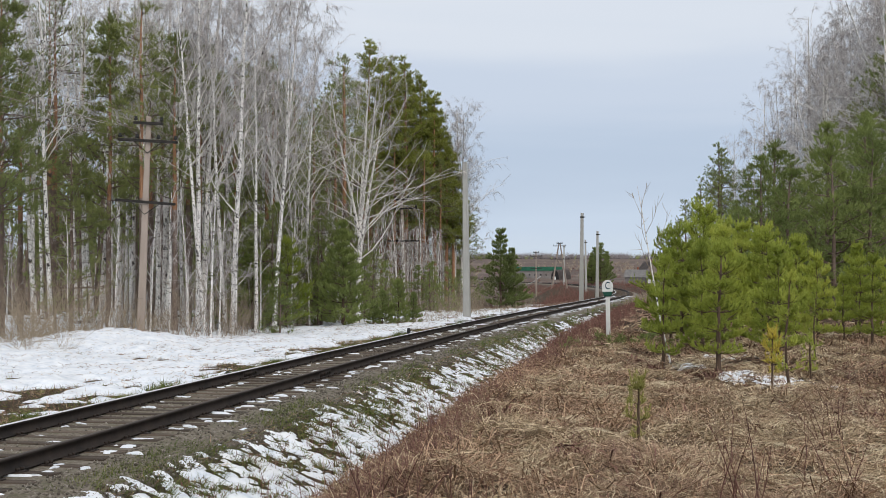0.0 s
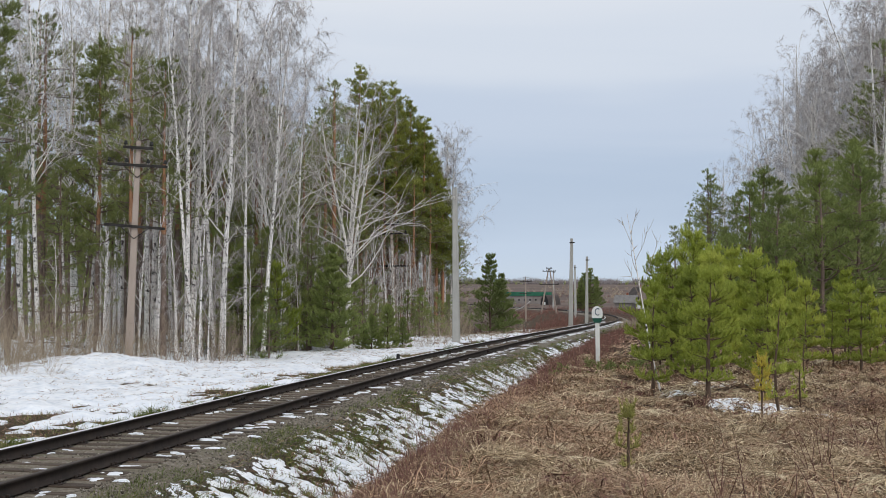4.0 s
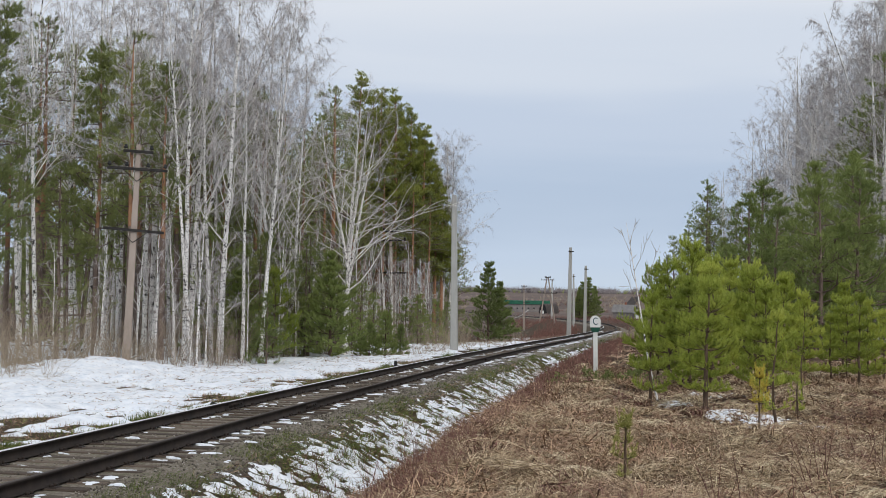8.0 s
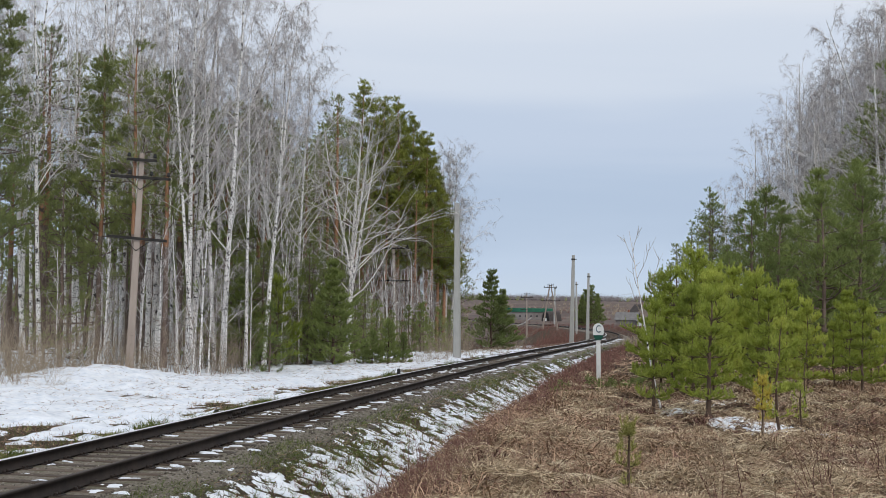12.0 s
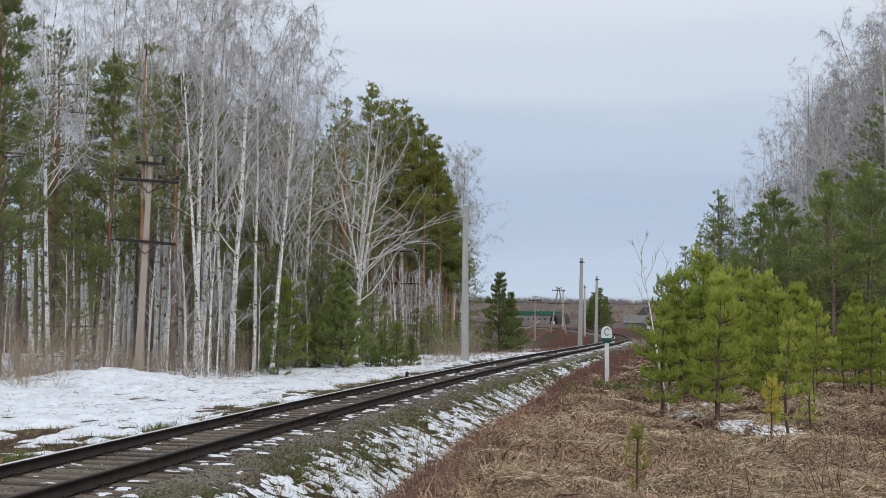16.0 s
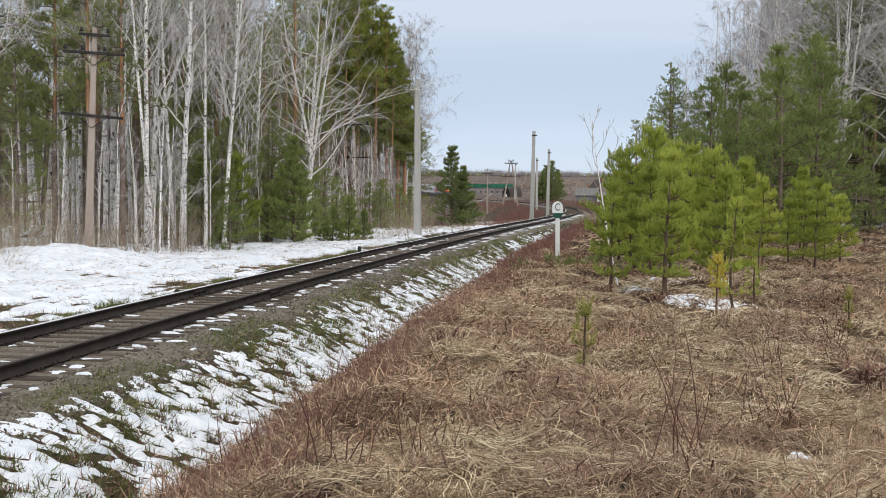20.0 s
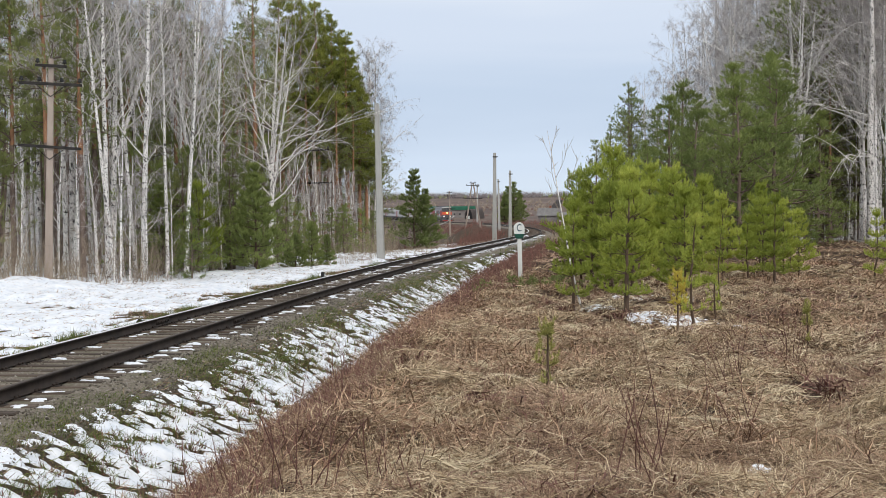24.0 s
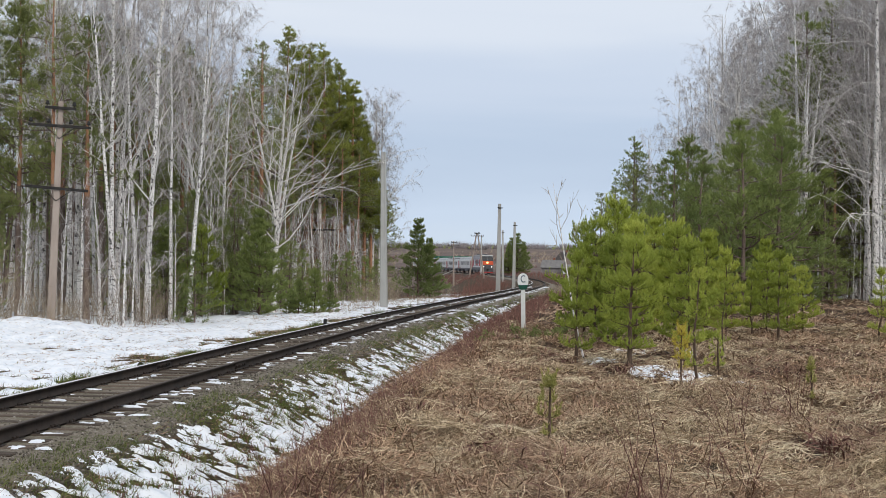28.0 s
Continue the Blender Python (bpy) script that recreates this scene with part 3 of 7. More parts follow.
# Snow left on the sleepers and gravel
def snow_bits():
    b = Build()
    r = np.random.default_rng(11)
    y = 8.0
    while y < 130:
        m0 = frame_at(y)
        for place, chance in ((-1.12, 0.7), (-1.0, 0.4), (-0.55, 0.55), (-0.45, 0.4), (0.1, 0.15), (0.5, 0.25), (0.6, 0.3), (1.0, 0.7), (1.12, 0.8), (1.2, 0.5), (1.5, 0.2)):
            if r.random() > chance * (1 + 0.35 * step(25, 45, y)):
                continue
            n = 13
            ln, wd = r.uniform(0.04, 0.14) * (1 + 2.2 * r.random() ** 3), r.uniform(0.025, 0.075) * (1 + r.random() ** 3)
            if place in (-1.12, 1.12):
                ln, wd = ln * 0.8, wd * 1.5
            w = np.arange(n) * 2 * np.pi / n
            rad = 1 + r.uniform(-0.65, 0.5, n)
            cx, cy = place + r.uniform(-0.12, 0.12), r.uniform(-0.16, 0.16)
            ring = np.stack([cx + ln * rad * np.cos(w), cy + wd * rad * np.sin(w) + ln * 0.5 * np.cos(w) * r.uniform(-1, 1), np.full(n, -0.200)], 1)
            top = ring.copy()
            top[:, :2] = (top[:, :2] - [cx, cy]) * 0.7 + [cx, cy]
            top[:, 2] = -0.186 + r.uniform(0, 0.015)
            V = np.vstack([ring, top, [[cx, cy, -0.180 + r.uniform(0, 0.012)]]])
            V = V @ np.array(m0.to_3x3()).T + np.array(m0.translation)
            b.add(V, [[k, (k + 1) % n, n + (k + 1) % n, n + k] for k in range(n)])
            b.add(V, [[n + k, n + (k + 1) % n, 2 * n] for k in range(n)])
        y += 0.543 * (1 if r.random() < 0.8 else 2)
    ob = new("snow_remnants", b.mesh("snow_remnants", M_snow, True))
    tagged(ob, "thin strips of old snow left between sleepers", "snow", kind="stuff")


snow_bits()


# Snow sheets whose edges thin out into the ground
def snow_right(X, Y, U):
    n = 0.20 * fbm(X * 0.9 + 0.8 * Y, Y * 0.55, 31, 3) + 0.40 * fbm(U * 4.0 + Y * 3.0, Y * 10.0 - U * 5.0, 32, 3) + 0.40 * fbm(X * 8.0, Y * 9.5, 33, 3)
    n = 0.5 + (n - 0.5) * 1.45
    U = U + 0.45 * step(18, 12, Y)
    thr = 0.480 - 0.02 * step(24, 14, Y) + 0.18 * step(2.6, 2.0, U) + 0.30 * step(4.5, 5.3, U) - 0.05 * step(2.6, 3.4, U) * step(4.6, 3.8, U) + 0.10 * step(70, 95, Y)
    return np.clip((n - thr) * 0.36, -0.06, 0.032)


def snow_left(X, Y, U):
    n = 0.5 * fbm(X * 0.45, Y * 0.45, 41, 4) + 0.5 * fbm(X * 2.4 + Y, Y * 2.4, 42, 4)
    thr = 0.28 + 0.30 * step(-4.6, -3.1, U) + 0.12 * step(11, 16, -U) + 0.06 * step(60, 85, Y)
    road = np.exp(-(((U + 4.6 + 0.02 * (Y - 24)) / 0.35) ** 2)) * step(33, 27, Y)
    thr = thr + 0.30 * road
    thr = thr - 0.15 * np.exp(-(((X + 12.5) / 3) ** 2 + ((Y - 42) / 3) ** 2))
    thr = thr + 0.30 * np.exp(-(((X + 4.2) / 0.9) ** 2 + ((Y - 45) / 2.0) ** 2))
    thr = thr + 0.55 * np.exp(-(((X + 8.9) / 1.2) ** 4 + ((Y - 26.0 - 0.3 * (X + 8.9)) / 0.8) ** 2))
    return np.clip((n - thr) * 0.5, -0.12, 0.08) + 0.15 * (vnoise(X / 0.6, Y / 0.8, 44) - 0.5) + 0.08 * (vnoise(X / 0.27, Y / 0.3, 45) - 0.5)


for name, us, ys, lift, label in (
        ("snow_embankment", spread((1.85, 5.5, 0.05)), spread((-25, 5, 0.5), (5, 30, 0.05), (30, 55, 0.12), (55, 100, 0.4)), snow_right, "patchy melting snow on the grassy embankment slope"),
        ("snow_verge", spread((-34, -14, 0.6), (-14, -2.3, 0.14)), spread((-20, 10, 0.8), (10, 60, 0.22), (60, 115, 0.5)), snow_left, "continuous old snow cover beside the forest edge")):
    V, F, grid = sheet(us, ys, lift)
    lz = lift(*grid).ravel()
    F = F[(lz[F] > -0.035).any(1)]
    used, inv = np.unique(F, return_inverse=True)
    ob = new(name, mesh_np(name, V[used], inv.reshape(-1, 4), M_snow, smooth=True))
    tagged(ob, label, "snow", kind="stuff")

# ---- posts, poles and wires ----
def taper(name, pts, radii, mat, sides=14):
    b = Build()
    b.tube(pts, radii, sides)
    return b.mesh(name, mat, True)


def square_pole(name, h, w0, w1, mat):
    """Cast concrete pole of square section with bevelled edges, narrower at the top."""
    bm = bmesh.new()
    c = 0.22
    rings = []
    for z, w in ((-0.6, w0), (0.0, w0), (h * 0.5, (w0 + w1) / 2), (h, w1)):
        a, k = w / 2, w / 2 * c
        rings.append([bm.verts.new((x, y, z)) for x, y in ((a, k - a), (a, a - k), (a - k, a), (k - a, a), (-a, a - k), (-a, k - a), (k - a, -a), (a - k, -a))])
    for lo, hi in zip(rings, rings[1:]):
        for k in range(8):
            bm.faces.new((lo[k - 1], lo[k], hi[k], hi[k - 1]))
    bm.faces.new(rings[-1])
    bm.faces.new(rings[0][::-1])
    return bm_mesh(name, bm, mat)


def concrete_pole(x, y, h, lean=(0, 0), top=True, w=0.36, label="tall bare grey concrete line pole beside the track"):
    p = thing("line_pole", label, "pole", "concrete line poles", pose(x, y, gz(x, y), lean[1], lean[0], math.degrees(-math.atan(float(heading(y))))))
    part("shaft", square_pole("shaft", h, w, w * 0.62, M_conc), p)
    if top:
        part("top_band", block("top_band", (-w * 0.42, -w * 0.42, h - 0.5), (w * 0.42, w * 0.42, h - 0.38), M_darkwood, 0.01), p, "dark steel band")
        part("bracket", block("bracket", (w * 0.3, -0.05, h - 0.48), (w * 0.3 + 0.22, 0.05, h - 0.40), M_darkwood, 0.01), p)
    return p


concrete_pole(1.40, 69, 9.10, (-0.7, 0), top=False, w=0.42, label="tall grey concrete pole standing at the snowy forest edge")
concrete_pole(15.05, 128, 9.75, (0.6, 0), w=0.5)
concrete_pole(19.4, 148, 8.35, (0.4, 0), w=0.44)
concrete_pole(24.35, 200, 8.9, (-0.8, 0), w=0.42)
concrete_pole(25.7, 250, 9.2, (0.3, 0), w=0.40)
s = thing("pole_strut", "slanting concrete strut leaning on a line pole", "strut", "", pose(26.45, 250.2, gz(26.45, 250.2), 0, -11, 0))
part("shaft", square_pole("shaft", 4.8, 0.3, 0.25, M_conc_warm), s)


def insulator():
    b = Build()
    b.tube([(0, 0, 0), (0, 0, 0.05)], (0.012, 0.012), 6)
    b.tube([(0, 0, 0.05), (0, 0, 0.06), (0, 0, 0.13), (0, 0, 0.14), (0, 0, 0.20), (0, 0, 0.22)], (0.04, 0.088, 0.08, 0.055, 0.066, 0.03), 10)
    return b.mesh("insulator", M_black, True)


INS = insulator()


def crossarm(p, z, half, pins, brace=True, turn=0.0):
    arm = part("crossarm", block("crossarm", (-half, -0.05, -0.055), (half, 0.05, 0.055), M_darkwood, 0.012), p, "dark crossarm", at=pose(0, -0.17, z, 0, turn, 0))
    for x in pins:
        part("insulator", INS, arm, at=pose(x, 0, 0.05))
    if brace:
        b = Build()
        for s in (-1, 1):
            b.tube([(s * 0.55, 0, -0.05), (0, 0.03, -0.5)], (0.016, 0.016), 6)
        part("brace", b.mesh("brace", M_darkwood), arm)
    return arm


def telegraph_pole(x, y, h, yaw=0.0, lean=(0, 0), label="weathered telegraph pole with dark crossarms at the forest edge", z=None):
    p = thing("telegraph_pole", label, "utility pole", "telegraph poles", pose(x, y, gz(x, y) if z is None else z, lean[1], lean[0], yaw))
    part("shaft", square_pole("shaft", h, 0.34, 0.2, M_conc_warm), p)
    crossarm(p, h - 0.30, 0.60, (-0.5, 0.52), False)
    crossarm(p, h - 1.02, 1.2, (-1.1, -0.42, 0.42, 1.1), True)
    crossarm(p, h - 3.52, 1.2, (), True, 2.0)
    return p


telegraph_pole(-12.35, 48, 9.13, 12, (2.0, 0))
telegraph_pole(-2.85, 91, 9.09, 14, (-2.6, 0), "leaning telegraph pole with crossarms before the pines")
telegraph_pole(19.05, 240, 9.3, 4, (-0.5, 0), "distant telegraph pole with crossarms beside the embankment")
ap = thing("a_frame_pole", "telegraph pole on two spread legs with dark crossarms", "utility pole", "telegraph poles", pose(23.0, 232, gz(23.0, 232)))
for s, nm in ((-1, "leg"), (1, "leg")):
    part(nm, taper(nm, [(s * 1.5, 0, -0.4), (s * 0.12, 0, 8.5)], (0.17, 0.12), M_conc_warm), ap)
for z, half in ((8.0, 1.3), (5.4, 1.9), (8.5, 0.6)):
    crossarm(ap, z, half, (-half + 0.1, -half * 0.4, half * 0.4, half - 0.1), False)

# Wires between the telegraph poles, sagging
def wire(a, b, sag=0.5, r=0.009):
    a, b = np.array(a, float), np.array(b, float)
    t = np.linspace(0, 1, 17)[:, None]
    P = a * (1 - t) + b * t
    P[:, 2] -= (4 * t * (1 - t))[:, 0] * sag
    w = Build()
    w.tube(P, np.full(17, r), 4)
    ob = new("wire", w.mesh("wire", M_conc_warm))
    tagged(ob, "thin sagging telegraph wire", "wire", "telegraph wires")


for dx, dz in ((-1.1, -0.8), (1.1, -0.8), (-0.5, -0.1), (0.5, -0.1)):
    zt = gz(-12.35, 48) + 9.13 + dz
    wire((-12.35 + dx, 47.8, zt), (-20.5 + dx, 8, zt + 1.4), 0.5)
    wire((-12.35 + dx, 47.8, zt), (-3.2 + dx, 90.8, gz(-2.85, 91) + 9.09 + dz), 0.6)

# Kilometre peg beside the rails
pk = thing("track_peg", "short black marker post beside the rails", "marker post", "", pose(-1.22, 42, gz(-1.22, 42)))
part("post", taper("post", [(0, 0, -0.1), (0, 0, 0.40), (0, 0, 0.44)], (0.065, 0.065, 0.05), M_black), pk)


# Whistle sign
def whistle_sign(x, y):
    s = thing("whistle_sign", "white whistle signal plate with blue letter on a white post", "railway sign", "", pose(x, y, gz(x, y), 0, -1.0, -8))
    part("post", block("post", (-0.055, -0.055, -0.3), (0.055, 0.055, 1.1), M_white, 0.012), s)
    n = 20
    out = [(-0.128, 1.165), (0.128, 1.165), (0.138, 1.23)]
    out += [(0.138 * math.cos(a), 1.315 + 0.15 * math.sin(a)) for a in np.linspace(0.0, math.pi, n)]
    out += [(-0.138, 1.23)]
    plate = part("plate", prism("plate", out, -0.075, -0.045, M_white, 0.004), s, "white rounded plate")
    part("plate_foot", prism("plate_foot", [(-0.085, 1.045), (0.085, 1.045), (0.128, 1.163), (-0.128, 1.163)], -0.078, -0.042, M_greenpaint, 0.004), s, "green tapered foot of the plate")
    cu = bpy.data.curves.new("letter", "FONT")
    cu.body, cu.size, cu.extrude, cu.align_x, cu.align_y = "C", 0.265, 0.003, "CENTER", "CENTER"
    tmp = new("letter_source", cu)
    bpy.context.view_layer.update()
    me = bpy.data.meshes.new_from_object(tmp.evaluated_get(bpy.context.evaluated_depsgraph_get()))
    bpy.data.objects.remove(tmp)
    me.materials.append(M_letter)
    part("letter", me, plate, "dark blue letter C", at=pose(0, -0.080, 1.312, 90, 0, 0) @ Matrix.Diagonal((0.72, 1.0, 1, 1)))


whistle_sign(4.22, 30)

# ---- trees ----
def unit(v):
    v = np.asarray(v, float)
    return v / (np.linalg.norm(v) + 1e-9)


def curve_from(p, d, length, n, up, r, wob=0.1):
    """Points of a limb from p along d that bends by up (droops if negative)."""
    P, d = [np.asarray(p, float)], unit(d)
    for k in range(n):
        d = unit(d + np.array([0, 0, up / n]) + r.normal(size=3) * wob / n * 2)
        P.append(P[-1] + d * length / n)
    return np.array(P)


def along(P, f):
    k = f * (len(P) - 1)
    i = min(int(k), len(P) - 2)
    return P[i] + (P[i + 1] - P[i]) * (k - i), unit(P[i + 1] - P[i])


def birch_meshes(seed, h=18.0, r0=0.17, first=0.38, lean=0.0, spread_=1.0, limbs=26, twig=1.0, fork=0, sub=4, rise_=(0.8, 1.9), aim=None, wob=0.35):
    """Bare birch: trunk, co-stems, limbs that rise and arch, and a haze of fine hanging twigs."""
    r = np.random.default_rng(seed)
    tr, li, tw = Build(), Build(), Build()
    n = 14
    z = np.linspace(0, 1, n)
    off = np.cumsum(r.normal(size=(n, 2)), 0) * 0.012 * h * 0.25
    P = np.stack([off[:, 0] * z + lean * h * z**1.3, off[:, 1] * z, z * h - 0.15], 1)
    R = r0 * (1 - z) ** 0.85 + 0.012
    R[0] *= 1.25
    tr.tube(P, R, 9)
    stems = [(P, r0)]
    for k in range(int(fork)):
        p, d = along(P, 0.26 + 0.07 * k)
        az = 0.6 + k * 2.5 + r.normal() * 0.3
        ln = h * (0.68 - 0.06 * k)
        Q = curve_from(p, d + np.array([math.cos(az), math.sin(az) * 0.7, 0]) * r.uniform(0.16, 0.3), ln, 9, 0.3, r, 0.14)
        tr.tube(Q, r0 * 0.62 * (1 - np.linspace(0, 1, 10)) ** 0.85 + 0.012, 7)
        stems.append((Q, r0 * 0.6))
    A, D, W = [], [], []
    for S, rs in stems:
        cnt = limbs if S is P else limbs // 2
        lo = first if S is P else 0.12
        for k in range(cnt):
            f = lo + (0.97 - lo) * (k + r.random() * 0.6) / cnt
            p, d = along(S, f)
            az = k * 2.4 + r.normal() * 0.4 if aim is None else aim + r.normal() * 0.75
            g = np.array([math.cos(az), math.sin(az), r.uniform(*rise_)])
            ln = spread_ * h * (0.075 + 0.25 * (1 - f) ** 0.8) * r.uniform(0.7, 1.25)
            L = curve_from(p, g, ln, 6 if aim is None else 9, 0.35 if aim is None else -0.1, r, wob)
            rb = max(0.013, rs * (0.26 if aim is None else 0.14) * (1 - f) + 0.011) * r.uniform(0.7, 1.2)
            li.tube(L, rb * (1 - np.linspace(0, 1, len(L)) * 0.8), 4)
            for q in range(sub):
                fb = r.uniform(0.3, 1.0)
                pb, db = along(L, fb)
                B = curve_from(pb, db + r.normal(size=3) * 0.5, ln * r.uniform(0.25, 0.5), 4, -0.35, r, 0.4)
                li.tube(B, max(0.009, rb * 0.5) * (1 - np.linspace(0, 1, 5) * 0.7), 3)
                for i in range(int(22 * twig)):
                    pt, dt = along(B, r.uniform(0.1, 1.0))
                    A.append(pt)
                    D.append((dt * 0.6 + r.normal(size=3) * 0.4 + np.array([0, 0, r.uniform(-0.9, 0.15)])) * r.uniform(0.16, 0.42))
                    W.append(0.0062)
            for i in range(int(13 * twig)):
                pt, dt = along(L, r.uniform(0.35, 1.0))
                A.append(pt)
                D.append((dt + r.normal(size=3) * 0.45 + np.array([0, 0, -0.2])) * r.uniform(0.2, 0.5))
                W.append(0.007)
    A, D = np.array(A), np.array(D)
    # second order of finer hanging twigs
    pick = r.integers(0, len(A), int(len(A) * 1.5))
    A2 = A[pick] + D[pick] * r.uniform(0.3, 1.0, (len(pick), 1))
    D2 = D[pick] * 0.45 + r.normal(size=(len(pick), 3)) * 0.09 + [0, 0, -0.14]
    tw.spikes(np.vstack([A, A2]), np.vstack([D, D2]), np.concatenate([W, np.full(len(pick), 0.0052)]))
    return tr.mesh("trunk", M_birch, True), li.mesh("branching", M_limb), tw.mesh("crown", M_twig)


def tufts(b, A, D, count, length, width, r, wide=0.75):
    """Needle tufts at A pointing along D."""
    A, D = np.repeat(A, count, 0), np.repeat(D, count, 0)
    n = len(A)
    g = r.normal(size=(n, 3))
    g /= np.linalg.norm(g, axis=1, keepdims=True)
    d = D + g * wide
    d /= np.linalg.norm(d, axis=1, keepdims=True)
    b.needles(A + D * r.uniform(-0.4, 0.5, (n, 1)) * length, d * (length * r.uniform(0.7, 1.25, (n, 1))), width)


def pine_meshes(seed, h=16.0, r0=0.17, first=0.45, reach=2.3, density=1.0, count=22, lower_dead=True, conic=0.8, mat=None, top_bark=None, low_bark=None, size=1.0, gap=0.62, droop=0.0):
    """Scots pine: straight trunk, grey below and orange above; whorls of limbs that fork into sprays, each spray ending in rounded pads of needles."""
    r = np.random.default_rng(seed)
    lo, up, li, cr = Build(), Build(), Build(), Build()
    n = 13
    z = np.linspace(0, 1, n)
    off = np.cumsum(r.normal(size=(n, 2)), 0) * 0.02
    P = np.stack([off[:, 0], off[:, 1], z * h - 0.15], 1)
    R = r0 * (1 - z) ** 0.8 + 0.015
    k = 5
    lo.tube(P[: k + 1], R[: k + 1], 9)
    up.tube(P[k:], R[k:], 8)
    A, D = [], []

    def pad(p, d, rad, m):
        """Tufts on a flat pad of shoots that turn up at their ends."""
        q = r.normal(size=(m, 3)) * np.array([rad, rad, rad * 0.6])
        A.extend(p + q)
        D.extend(np.array([0, 0, 0.6]) + d * 0.75 + q / rad * 0.45)

    f = first
    while f < 0.985:
        t = (f - first) / (1 - first)
        env = reach * ((1 - t) ** conic * 0.95 + 0.05) * min(1.0, 0.6 + 2.5 * t)
        cnt = r.integers(3, 6)
        a0 = r.uniform(0, 2 * np.pi)
        whole = r.uniform(0.8, 1.1)
        for q in range(cnt):
            az = a0 + q * 2 * np.pi / cnt + r.normal() * 0.45
            ln = env * whole * r.uniform(0.45, 1.2)
            p, d = along(P, min(0.99, max(0.03, f + r.normal() * 0.45 * gap / h)))
            L = curve_from(p, (math.cos(az), math.sin(az), 0.08 - droop + 0.45 * t * t + r.normal() * 0.16), ln, 5, 0.35 + droop, r, 0.45)
            li.tube(L, (0.012 + 0.016 * ln) * (1 - np.linspace(0, 1, 6) * 0.75), 3)
            pad(L[-1], unit(L[-1] - L[-2]), 0.10 * size + 0.05 * ln, int(4 * density) + 1)
            side = np.array([-math.sin(az), math.cos(az), 0])
            for i in range(max(2, int(density * (1.5 + 2.6 * ln)))):
                fb = r.uniform(0.28, 0.97)
                pb, db = along(L, fb)
                sl = ln * r.uniform(0.2, 0.45) * (1.15 - 0.6 * fb)
                B = curve_from(pb, db * 0.8 + side * r.choice([-1, 1]) * r.uniform(0.5, 1.1) + [0, 0, r.normal() * 0.12], sl, 2, 0.4, r, 0.2)
                if sl > 0.3:
                    li.tube(B, (0.012, 0.009, 0.005), 3)
                pad(B[-1], unit(B[-1] - B[0]), 0.10 * size + 0.06 * sl, int(4 * density) + 1)
        f += r.uniform(0.7, 1.35) * gap / h
    # leader and its candles
    for i in range(10):
        A.append(P[-1] + np.array([r.normal() * 0.05, r.normal() * 0.05, -0.35 * r.random()]))
        D.append(np.array([0, 0, 1.6]) + r.normal(size=3) * 0.3)
    if lower_dead:
        for i in range(16):
            p, d = along(P, r.uniform(0.15, first))
            az = r.uniform(0, 2 * np.pi)
            li.tube(curve_from(p, (math.cos(az), math.sin(az), -0.1), r.uniform(0.4, 1.5), 3, -0.2, r), (0.015, 0.012, 0.008, 0.004), 3)
    A, D = np.array(A), np.array(D)
    D /= np.linalg.norm(D, axis=1, keepdims=True)
    tufts(cr, A, D, count, 0.15 * size, 0.027 * size, r, 0.7)
    return lo.mesh("trunk", low_bark or M_pinebark_lo, True), up.mesh("upper_trunk", top_bark or M_pinebark_up, True), li.mesh("branching", M_pinebark_lo), cr.mesh("crown", mat or M_needle)


